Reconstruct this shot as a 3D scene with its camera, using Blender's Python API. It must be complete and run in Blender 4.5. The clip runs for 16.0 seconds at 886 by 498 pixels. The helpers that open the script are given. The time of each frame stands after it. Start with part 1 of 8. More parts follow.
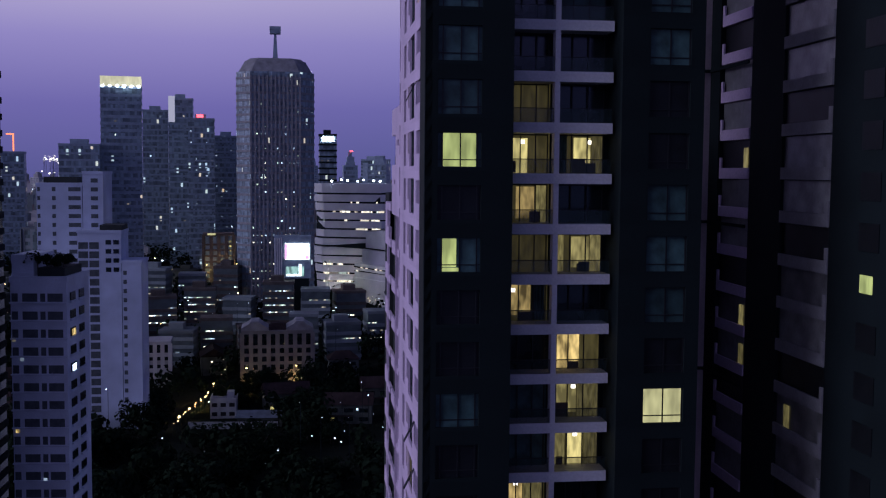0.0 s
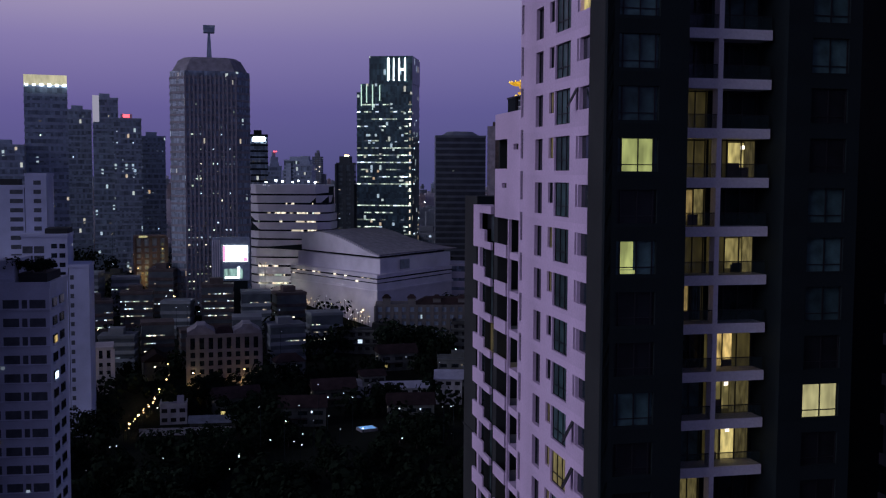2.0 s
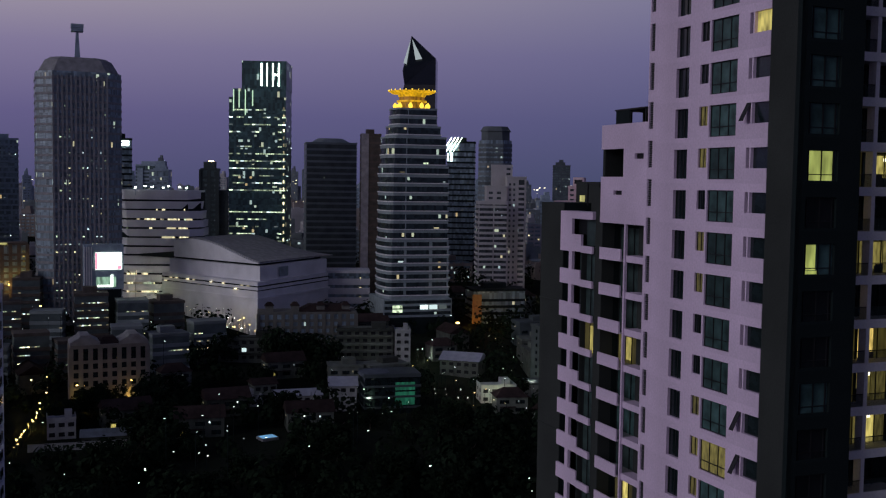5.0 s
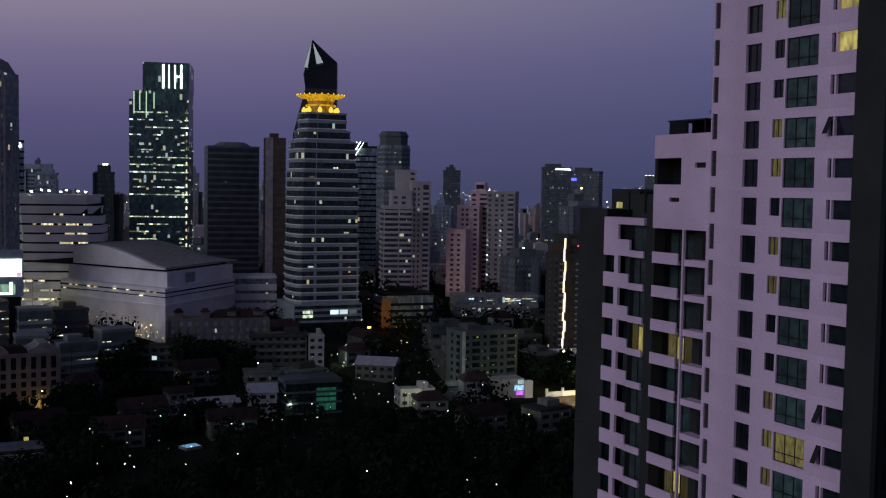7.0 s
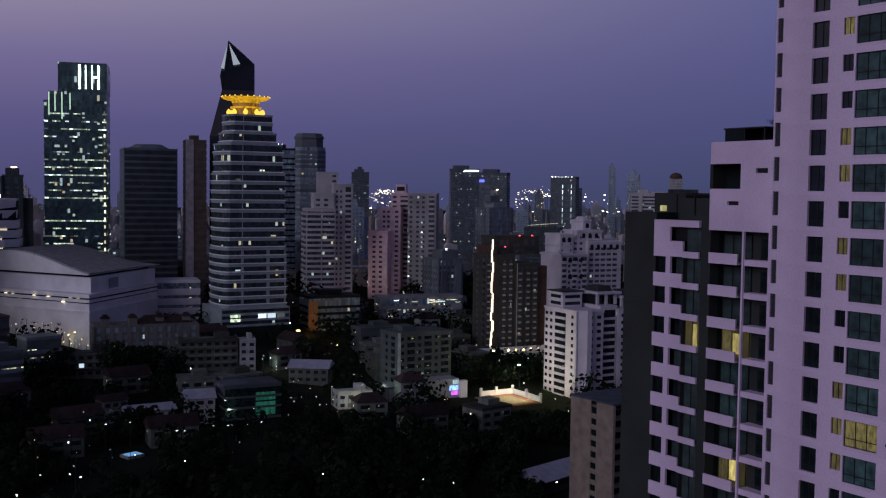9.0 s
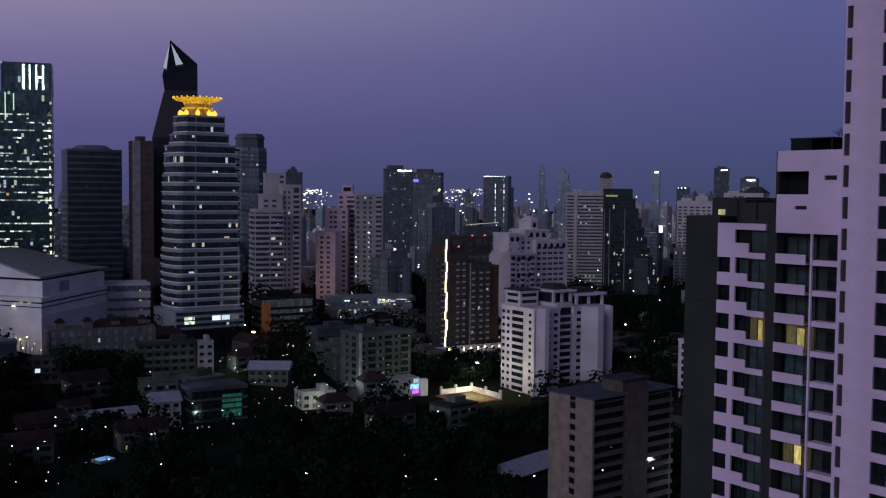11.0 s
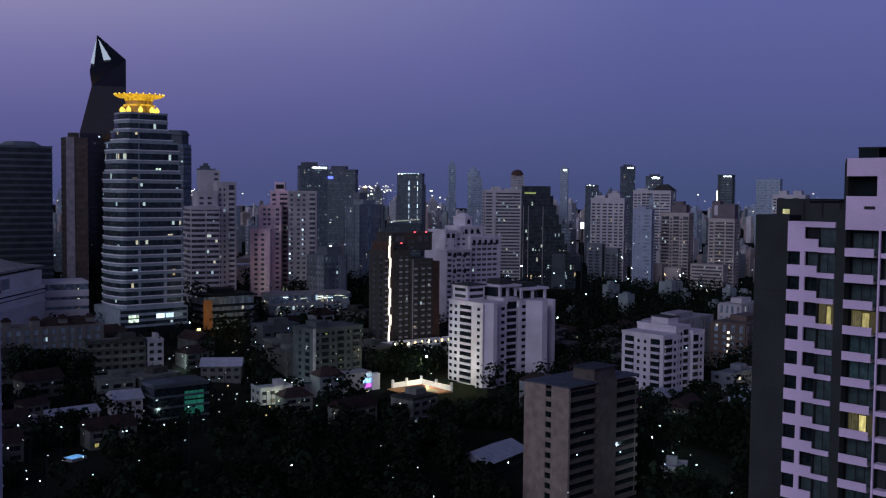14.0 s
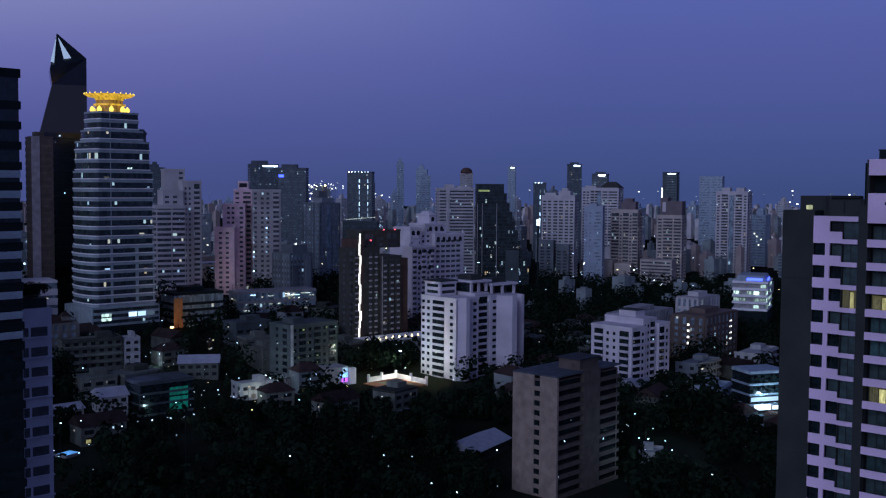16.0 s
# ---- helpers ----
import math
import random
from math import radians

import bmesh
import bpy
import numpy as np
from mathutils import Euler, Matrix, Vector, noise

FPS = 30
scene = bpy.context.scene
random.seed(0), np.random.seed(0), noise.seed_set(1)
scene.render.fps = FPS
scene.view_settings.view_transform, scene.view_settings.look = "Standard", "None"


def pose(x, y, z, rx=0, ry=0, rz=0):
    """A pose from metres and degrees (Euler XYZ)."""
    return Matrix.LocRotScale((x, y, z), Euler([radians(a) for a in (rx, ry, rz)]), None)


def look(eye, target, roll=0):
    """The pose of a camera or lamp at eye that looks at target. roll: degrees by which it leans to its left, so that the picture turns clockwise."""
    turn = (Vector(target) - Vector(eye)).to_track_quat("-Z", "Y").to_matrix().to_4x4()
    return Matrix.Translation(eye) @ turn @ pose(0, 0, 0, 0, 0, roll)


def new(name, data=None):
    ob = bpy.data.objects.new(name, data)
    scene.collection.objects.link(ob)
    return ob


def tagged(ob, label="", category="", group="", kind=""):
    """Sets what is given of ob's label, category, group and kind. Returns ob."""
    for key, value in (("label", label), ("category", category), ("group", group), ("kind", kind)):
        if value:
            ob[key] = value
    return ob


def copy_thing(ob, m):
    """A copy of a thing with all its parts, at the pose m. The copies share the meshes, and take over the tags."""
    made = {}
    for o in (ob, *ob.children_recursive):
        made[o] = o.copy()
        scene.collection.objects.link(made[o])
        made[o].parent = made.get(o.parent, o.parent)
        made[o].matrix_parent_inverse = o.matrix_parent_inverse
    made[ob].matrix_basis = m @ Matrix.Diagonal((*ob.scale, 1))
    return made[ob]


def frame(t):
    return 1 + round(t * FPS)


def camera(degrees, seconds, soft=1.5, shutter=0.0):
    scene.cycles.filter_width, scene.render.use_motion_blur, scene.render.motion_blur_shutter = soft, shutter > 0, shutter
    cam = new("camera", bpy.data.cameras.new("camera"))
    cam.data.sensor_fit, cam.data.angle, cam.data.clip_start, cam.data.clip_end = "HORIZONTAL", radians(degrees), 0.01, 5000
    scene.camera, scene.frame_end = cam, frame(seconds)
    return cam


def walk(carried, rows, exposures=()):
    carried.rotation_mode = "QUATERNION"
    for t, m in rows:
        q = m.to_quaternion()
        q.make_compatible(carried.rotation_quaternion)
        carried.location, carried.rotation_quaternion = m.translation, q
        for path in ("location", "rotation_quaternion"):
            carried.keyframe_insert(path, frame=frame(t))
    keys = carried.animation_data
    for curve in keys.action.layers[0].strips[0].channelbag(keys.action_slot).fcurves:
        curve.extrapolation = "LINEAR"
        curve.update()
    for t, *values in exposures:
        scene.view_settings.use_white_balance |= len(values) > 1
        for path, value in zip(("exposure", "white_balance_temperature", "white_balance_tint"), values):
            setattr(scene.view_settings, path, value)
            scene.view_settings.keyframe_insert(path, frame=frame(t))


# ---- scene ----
cam = camera(46.0, 16.0, soft=1.2)
# seconds, place of the eye, heading to the right of +y, tilt up, roll
PATH = [
    (0.0, -6.41, -59.78, 81.37, 7.160, -4.132, 0.469),
    (0.5, -10.59, -59.43, 81.50, 8.470, -4.176, 0.360),
    (1.0, -14.32, -58.89, 81.53, 9.712, -4.141, 0.335),
    (1.5, -18.46, -58.43, 81.61, 11.022, -4.167, 0.226),
    (2.0, -22.34, -57.99, 81.57, 12.271, -4.108, 0.286),
    (2.5, -26.13, -57.54, 81.59, 13.528, -4.085, 0.255),
    (3.0, -30.28, -56.92, 81.61, 15.076, -4.064, 0.276),
    (3.5, -34.18, -56.51, 81.63, 16.668, -4.031, 0.461),
    (6.0, -53.63, -51.89, 81.09, 24.877, -3.307, 1.008),
    (6.5, -57.70, -50.67, 81.10, 26.633, -3.239, 1.092),
    (7.0, -61.24, -49.36, 81.25, 28.201, -3.269, 0.972),
    (7.5, -64.93, -48.05, 81.24, 29.545, -3.238, 0.972),
    (8.0, -68.95, -46.53, 81.26, 30.760, -3.191, 0.991),
    (8.5, -72.64, -45.21, 81.20, 32.278, -3.137, 1.052),
    (9.0, -76.53, -43.56, 81.35, 33.933, -3.106, 0.736),
    (11.5, -97.34, -36.76, 81.99, 39.179, -3.119, 0.554),
    (12.0, -101.42, -35.45, 82.05, 40.080, -3.134, 0.537),
    (12.5, -105.37, -34.06, 82.06, 40.998, -3.148, 0.549),
    (13.0, -109.59, -32.48, 82.23, 42.102, -3.200, 0.516),
    (13.5, -114.15, -31.36, 82.19, 43.124, -3.217, 0.581),
    (14.0, -119.01, -30.11, 82.26, 44.156, -3.242, 0.591),
    (14.5, -124.02, -29.23, 82.37, 45.106, -3.270, 0.551),
    (15.0, -129.12, -28.42, 82.31, 46.037, -3.298, 0.496),
    (15.5, -133.97, -27.22, 82.26, 46.927, -3.316, 0.429),
    (16.0, -138.32, -26.26, 82.28, 47.614, -3.335, 0.404),
]


def heading(x, y, z, yaw, tilt, roll):
    a, b = radians(yaw), radians(tilt)
    return look((x, y, z), (x + 100 * math.sin(a) * math.cos(b), y + 100 * math.cos(a) * math.cos(b), z + 100 * math.sin(b)), roll)


walk(cam, [(t, heading(*row)) for t, *row in PATH], [(0.0, 0.38, 5700, 12), (2.0, 0.06, 6050, 13), (3.5, 0.0, 6700, 1), (6.0, -0.04, 7050, -6), (7.0, -0.25, 6900, -1), (7.5, -0.32, 6900, 7), (8.5, -0.28, 6500, 6), (9.0, -0.12, 6500, 6), (12.5, -0.05, 6150, 7), (14.5, 0.2, 5600, 4), (15.0, 0.18, 5000, 4), (16.0, 0.10, 5100, 4)])

# ---- dusk light ----
world = bpy.data.worlds.new("dusk")
scene.world = world
world.use_nodes = True
wt = world.node_tree
wt.nodes.clear()


def wnode(kind, **values):
    n = wt.nodes.new(kind)
    for k, v in values.items():
        n.inputs[k].default_value = v
    return n


def ramp_of(tree, stops):
    r = tree.nodes.new("ShaderNodeValToRGB")
    e = r.color_ramp.elements
    while len(e) < len(stops):
        e.new(0.5)
    for el, (at, col) in zip(e, stops):
        el.position, el.color = at, (*col, 1)
    return r


co = wt.nodes.new("ShaderNodeTexCoord")
sep = wt.nodes.new("ShaderNodeSeparateXYZ")
wt.links.new(co.outputs["Generated"], sep.inputs[0])
warm = ramp_of(wt, [(0.0, (0.085, 0.078, 0.20)), (0.06, (0.13, 0.105, 0.27)), (0.12, (0.23, 0.185, 0.36)), (0.18, (0.40, 0.33, 0.44)), (0.45, (0.075, 0.075, 0.17)), (1.0, (0.02, 0.024, 0.06))])
cool = ramp_of(wt, [(0.0, (0.055, 0.066, 0.155)), (0.05, (0.072, 0.080, 0.20)), (0.12, (0.095, 0.095, 0.25)), (0.20, (0.115, 0.118, 0.30)), (0.45, (0.05, 0.055, 0.135)), (1.0, (0.02, 0.024, 0.06))])
wt.links.new(sep.outputs["Z"], warm.inputs[0])
wt.links.new(sep.outputs["Z"], cool.inputs[0])
# the afterglow lies towards -x, and fades round to +x
glow = wt.nodes.new("ShaderNodeMapRange")
glow.inputs["From Min"].default_value, glow.inputs["From Max"].default_value = -0.5, 0.6
lean = wt.nodes.new("ShaderNodeMath")
lean.operation = "MULTIPLY_ADD"
lean.inputs[1].default_value = -0.4
wt.links.new(sep.outputs["Y"], lean.inputs[0])
wt.links.new(sep.outputs["X"], lean.inputs[2])
wt.links.new(lean.outputs[0], glow.inputs["Value"])
mix = wt.nodes.new("ShaderNodeMix")
mix.data_type = "RGBA"
wt.links.new(glow.outputs[0], mix.inputs["Factor"])
wt.links.new(warm.outputs[0], mix.inputs["A"])
wt.links.new(cool.outputs[0], mix.inputs["B"])
bg = wnode("ShaderNodeBackground", Strength=1.0)
wt.links.new(mix.outputs["Result"], bg.inputs["Color"])
wo = wt.nodes.new("ShaderNodeOutputWorld")
wt.links.new(bg.outputs[0], wo.inputs["Surface"])

sun = new("sun", bpy.data.lights.new("sun", "SUN"))
sun.data.energy, sun.data.color, sun.data.angle = 0.85, (0.80, 0.76, 1.0), radians(40)
sun.matrix_world = look((-300, -80, 115), (0, 0, 0))

# ---- materials ----


def surface(name, colour, rough=0.7, metal=0.0, stain=0.25, scale=0.35, fine=6.0, bump=0.15, vary=0.0, spec=0.5, lit=0.0):
    """A plain surface with stains at a large scale, grain at a small one and a fine relief."""
    m = bpy.data.materials.new(name)
    m.use_nodes = True
    t = m.node_tree
    p = t.nodes["Principled BSDF"]
    p.inputs["Roughness"].default_value, p.inputs["Metallic"].default_value = rough, metal
    p.inputs["Specular IOR Level"].default_value = spec
    tc = t.nodes.new("ShaderNodeTexCoord")
    big, small = t.nodes.new("ShaderNodeTexNoise"), t.nodes.new("ShaderNodeTexNoise")
    big.inputs["Scale"].default_value, big.inputs["Detail"].default_value = scale, 5
    small.inputs["Scale"].default_value, small.inputs["Detail"].default_value = fine, 3
    for n in (big, small):
        t.links.new(tc.outputs["Object"], n.inputs["Vector"])
    dark = tuple(c * (1 - stain) for c in colour)
    lite = tuple(min(1, c * (1 + stain * 0.5)) for c in colour)
    r = ramp_of(t, [(0.3, dark), (0.7, lite)])
    t.links.new(big.outputs["Fac"], r.inputs[0])
    mul = t.nodes.new("ShaderNodeMix")
    mul.data_type, mul.blend_type = "RGBA", "MULTIPLY"
    mul.inputs["Factor"].default_value = 0.35
    t.links.new(r.outputs[0], mul.inputs["A"])
    t.links.new(small.outputs["Fac"], mul.inputs["B"])
    out = mul.outputs["Result"]
    if vary:
        info = t.nodes.new("ShaderNodeObjectInfo")
        hsv = t.nodes.new("ShaderNodeHueSaturation")
        mr = t.nodes.new("ShaderNodeMapRange")
        mr.inputs["To Min"].default_value, mr.inputs["To Max"].default_value = 1 - vary, 1 + vary
        t.links.new(info.outputs["Random"], mr.inputs["Value"])
        t.links.new(mr.outputs[0], hsv.inputs["Value"])
        t.links.new(out, hsv.inputs["Color"])
        out = hsv.outputs[0]
    if lit:
        # window by window: some panes curtained, a few with a lamp on behind them
        shift, snap = t.nodes.new("ShaderNodeVectorMath"), t.nodes.new("ShaderNodeVectorMath")
        shift.inputs[1].default_value = (0.37, 0.41, 0.13)
        snap.operation = "SNAP"
        snap.inputs[1].default_value = (1.25, 1.25, 3.1)
        cell = t.nodes.new("ShaderNodeTexWhiteNoise")
        info = t.nodes.new("ShaderNodeObjectInfo")
        cell.noise_dimensions = "4D"
        t.links.new(tc.outputs["Object"], shift.inputs[0])
        t.links.new(shift.outputs[0], snap.inputs[0])
        t.links.new(snap.outputs[0], cell.inputs["Vector"])
        t.links.new(info.outputs["Random"], cell.inputs["W"])
        tone = t.nodes.new("ShaderNodeMapRange")
        tone.inputs["To Min"].default_value, tone.inputs["To Max"].default_value = 0.55, 1.6
        hue = t.nodes.new("ShaderNodeHueSaturation")
        t.links.new(cell.outputs["Value"], tone.inputs["Value"])
        t.links.new(tone.outputs[0], hue.inputs["Value"])
        t.links.new(out, hue.inputs["Color"])
        out = hue.outputs[0]
        on = t.nodes.new("ShaderNodeMath")
        on.operation = "GREATER_THAN"
        on.inputs[1].default_value = 1 - lit
        t.links.new(cell.outputs["Value"], on.inputs[0])
        rgb = t.nodes.new("ShaderNodeSeparateColor")
        t.links.new(cell.outputs["Color"], rgb.inputs[0])
        power = t.nodes.new("ShaderNodeMath")
        power.operation = "POWER"
        power.inputs[1].default_value = 4.0
        t.links.new(rgb.outputs[0], power.inputs[0])
        watts = t.nodes.new("ShaderNodeMath")
        watts.operation = "MULTIPLY"
        t.links.new(power.outputs[0], watts.inputs[0])
        t.links.new(on.outputs[0], watts.inputs[1])
        lamps = ramp_of(t, [(0.0, (0.65, 0.85, 1.0)), (0.55, (0.85, 1.0, 0.85)), (0.85, (1.0, 0.86, 0.6)), (1.0, (1.0, 0.65, 0.3))])
        t.links.new(rgb.outputs[1], lamps.inputs[0])
        t.links.new(lamps.outputs[0], p.inputs["Emission Color"])
        dim = t.nodes.new("ShaderNodeMath")
        dim.operation = "MULTIPLY"
        dim.inputs[1].default_value = 0.5
        t.links.new(watts.outputs[0], dim.inputs[0])
        t.links.new(dim.outputs[0], p.inputs["Emission Strength"])
    t.links.new(out, p.inputs["Base Color"])
    if bump:
        b = t.nodes.new("ShaderNodeBump")
        b.inputs["Strength"].default_value, b.inputs["Distance"].default_value = bump, 0.05
        t.links.new(small.outputs["Fac"], b.inputs["Height"])
        t.links.new(b.outputs[0], p.inputs["Normal"])
    return m


def light_of(name, colour, strength, uneven=0.0, scale=1.0, spread=0.0):
    """A thing that gives off light; uneven: patches of curtain and furniture before the lamp."""
    m = bpy.data.materials.new(name)
    m.use_nodes = True
    t = m.node_tree
    p = t.nodes["Principled BSDF"]
    p.inputs["Base Color"].default_value = (0.02, 0.02, 0.02, 1)
    p.inputs["Emission Color"].default_value = (*colour, 1)
    p.inputs["Emission Strength"].default_value = strength
    last = None
    if uneven:
        tc = t.nodes.new("ShaderNodeTexCoord")
        n = t.nodes.new("ShaderNodeTexNoise")
        n.inputs["Scale"].default_value, n.inputs["Detail"].default_value = scale, 2
        mp = t.nodes.new("ShaderNodeMapping")
        mp.inputs["Scale"].default_value = (2.0, 2.0, 0.6)
        info = t.nodes.new("ShaderNodeObjectInfo")
        add = t.nodes.new("ShaderNodeVectorMath")
        sc = t.nodes.new("ShaderNodeVectorMath")
        sc.operation = "SCALE"
        sc.inputs[0].default_value = (57, 31, 17)
        t.links.new(info.outputs["Random"], sc.inputs["Scale"])
        t.links.new(tc.outputs["Object"], mp.inputs["Vector"])
        t.links.new(mp.outputs[0], add.inputs[0])
        t.links.new(sc.outputs[0], add.inputs[1])
        t.links.new(add.outputs[0], n.inputs["Vector"])
        r = t.nodes.new("ShaderNodeMapRange")
        r.inputs["From Min"].default_value, r.inputs["From Max"].default_value = 0.35, 0.65
        r.inputs["To Min"].default_value, r.inputs["To Max"].default_value = strength * (1 - uneven), strength
        t.links.new(n.outputs["Fac"], r.inputs["Value"])
        last = r.outputs[0]
    if spread:
        info, geo = t.nodes.new("ShaderNodeObjectInfo"), t.nodes.new("ShaderNodeNewGeometry")
        both, wrap, power = t.nodes.new("ShaderNodeMath"), t.nodes.new("ShaderNodeMath"), t.nodes.new("ShaderNodeMath")
        wrap.operation, power.operation = "FRACT", "POWER"
        power.inputs[1].default_value = 1 + 1.6 * spread
        t.links.new(info.outputs["Random"], both.inputs[0])
        t.links.new(geo.outputs["Random Per Island"], both.inputs[1])
        t.links.new(both.outputs[0], wrap.inputs[0])
        t.links.new(wrap.outputs[0], power.inputs[0])
        r = t.nodes.new("ShaderNodeMapRange")
        r.inputs["To Min"].default_value, r.inputs["To Max"].default_value = 1 - spread, 1 + 1.4 * spread
        t.links.new(power.outputs[0], r.inputs["Value"])
        ml = t.nodes.new("ShaderNodeMath")
        ml.operation = "MULTIPLY"
        ml.inputs[1].default_value = strength
        if last:
            t.links.new(last, ml.inputs[1])
        t.links.new(r.outputs[0], ml.inputs[0])
        last = ml.outputs[0]
    if last:
        t.links.new(last, p.inputs["Emission Strength"])
    return m


WHITE = surface("white_paint", (0.85, 0.82, 0.84), 0.75, stain=0.15, scale=0.12, bump=0.08)
LILAC = surface("lilac_white_render", (0.83, 0.65, 0.83), 0.8, stain=0.18, scale=0.15, bump=0.1, spec=0.3)
CHARCOAL = surface("charcoal_render", (0.012, 0.0195, 0.0205), 0.85, stain=0.3, scale=0.2, spec=0.15)
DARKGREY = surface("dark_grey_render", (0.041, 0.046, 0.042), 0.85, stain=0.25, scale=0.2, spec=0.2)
CONCRETE = surface("grey_concrete", (0.34, 0.33, 0.33), 0.85, stain=0.3)
BEIGE = surface("beige_render", (0.34, 0.275, 0.215), 0.85, stain=0.3, spec=0.2)
PINKSTONE = surface("pink_render", (0.88, 0.64, 0.67), 0.85, stain=0.2, spec=0.2)
BROWN = surface("brown_cladding", (0.15, 0.115, 0.095), 0.8, stain=0.3, spec=0.2)
TAUPE = surface("taupe_stone", (0.40, 0.37, 0.39), 0.8, stain=0.3, spec=0.2)
# light and bluish, with the far towers' haze in the colour
STEEL = surface("hazy_blue_grey_metal", (0.34, 0.41, 0.48), 0.6, 0.0, stain=0.25, spec=0.3)
ORANGE = surface("orange_render", (0.45, 0.22, 0.09), 0.85, stain=0.3)
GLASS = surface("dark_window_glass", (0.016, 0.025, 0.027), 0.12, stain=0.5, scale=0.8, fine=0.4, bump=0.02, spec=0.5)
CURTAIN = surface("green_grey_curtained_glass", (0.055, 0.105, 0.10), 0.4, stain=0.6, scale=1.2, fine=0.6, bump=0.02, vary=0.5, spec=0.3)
# paler and bluer than the near glass: haze put into the colour
HAZEGLASS = surface("hazed_blue_grey_glass", (0.205, 0.265, 0.305), 0.3, stain=0.3, scale=0.3, fine=0.4, bump=0.02, spec=0.5, lit=0.012)
PALE = surface("pale_grey_cladding", (0.31, 0.36, 0.375), 0.7, stain=0.25, spec=0.3)
FRAME = surface("black_window_frame", (0.02, 0.02, 0.022), 0.5, 0.3)
FARWHITE = surface("weathered_white_render", (0.54, 0.51, 0.50), 0.85, stain=0.25, scale=0.08, vary=0.3, spec=0.2)
FARGREY = surface("weathered_grey_render", (0.20, 0.222, 0.235), 0.85, stain=0.3, scale=0.08, vary=0.35, spec=0.2)
FARBEIGE = surface("weathered_beige_render", (0.36, 0.30, 0.27), 0.85, stain=0.25, scale=0.08, vary=0.25, spec=0.2)
# green raised in colour to imitate haze before far towers
GREENGLASS = surface("dark_green_glass", (0.085, 0.12, 0.125), 0.3, stain=0.4, scale=0.2, fine=0.3, bump=0.02, spec=0.4, lit=0.015)
SMOKEGLASS = surface("smoked_green_glass", (0.026, 0.038, 0.042), 0.25, stain=0.4, scale=0.2, fine=0.3, bump=0.02, spec=0.4, lit=0.02)
# the dark green-grey is lifted a little, in place of haze
DARKWALL = surface("dark_green_grey_cladding", (0.075, 0.092, 0.096), 0.8, stain=0.3, scale=0.1, spec=0.25)
# panes of far buildings, their base lightened to carry haze
HAZEPANE = surface("hazed_window_pane", (0.060, 0.070, 0.078), 0.5, stain=0.3, scale=0.5, spec=0.3, lit=0.02)
PALEGLASS = surface("green_grey_curtain_wall", (0.07, 0.135, 0.128), 0.3, stain=0.35, scale=0.2, fine=0.3, bump=0.02, spec=0.4, lit=0.03)
ROOFTILE = surface("red_brown_roof_tiles", (0.042, 0.028, 0.026), 0.9, stain=0.4, vary=0.4, spec=0.1)
ROOFGREY = surface("grey_metal_roof", (0.11, 0.125, 0.15), 0.8, 0.0, stain=0.35, vary=0.7, spec=0.15)
HOUSE = surface("house_plaster", (0.112, 0.122, 0.104), 0.9, stain=0.35, vary=0.7, spec=0.1)
EARTH = surface("dark_earth_and_grass", (0.022, 0.026, 0.019), 1.0, stain=0.5, scale=0.03, fine=0.6, spec=0.0)
BARK = surface("bark", (0.06, 0.045, 0.035), 0.9)
LEAF = surface("dark_leaves", (0.017, 0.027, 0.016), 0.9, stain=0.5, scale=0.5, vary=0.4, spec=0.0)
NIGHTPANE = surface("unlit_window_pane", (0.012, 0.014, 0.016), 0.45, stain=0.5, scale=0.8, spec=0.25)
TEALPANE = surface("dark_teal_pane", (0.052, 0.080, 0.076), 0.4, stain=0.5, scale=1.1, spec=0.3)
TAUPEWALL = surface("brown_grey_render", (0.70, 0.57, 0.56), 0.85, stain=0.3, scale=0.15, spec=0.2)
UMBER = surface("dark_umber_render", (0.064, 0.063, 0.053), 0.85, stain=0.3, spec=0.2)
PALEROOF = surface("pale_metal_roof", (0.42, 0.43, 0.50), 0.6, 0.0, stain=0.2, scale=0.4, spec=0.3)
PLASTER = surface("white_house_plaster", (0.46, 0.46, 0.45), 0.85, stain=0.3, scale=0.3, spec=0.2)
BLUEWHITE = surface("cool_white_render", (0.60, 0.65, 0.80), 0.8, stain=0.2, scale=0.12, spec=0.2)
STREETWHITE = surface("weathered_cool_white_render", (0.76, 0.79, 0.86), 0.8, stain=0.25, scale=0.12, spec=0.2)
RUST = surface("rust_red_cladding", (0.095, 0.058, 0.046), 0.8, stain=0.3, spec=0.2)
TOWERWHITE = surface("pale_lilac_render", (0.56, 0.525, 0.525), 0.85, stain=0.2, scale=0.08, spec=0.2)
COOLTOWER = surface("pale_blue_render", (0.34, 0.38, 0.46), 0.85, stain=0.2, scale=0.08, spec=0.2)
TOWERBEIGE = surface("sandy_tower_render", (0.47, 0.41, 0.36), 0.85, stain=0.25, scale=0.08, spec=0.2)
TOWERBROWN = surface("brown_tower_render", (0.17, 0.14, 0.145), 0.85, stain=0.25, scale=0.08, spec=0.2)
CONWHITE = surface("lilac_white_condominium_render", (0.67, 0.615, 0.655), 0.85, stain=0.2, scale=0.1, spec=0.2)
CLADGREY = surface("grey_green_cladding", (0.29, 0.33, 0.335), 0.75, stain=0.25, scale=0.1, spec=0.3)
BLINDGLASS = surface("unlit_green_grey_glass", (0.10, 0.125, 0.125), 0.35, stain=0.4, scale=0.2, fine=0.3, bump=0.02, spec=0.4)
STRINGS = light_of("string_of_lamps", (0.98, 0.93, 0.72), 2.2, 1.0, 2.2, 0.6)
SLATEPANE = surface("slate_window_pane", (0.10, 0.115, 0.12), 0.4, stain=0.4, scale=0.6, spec=0.3)
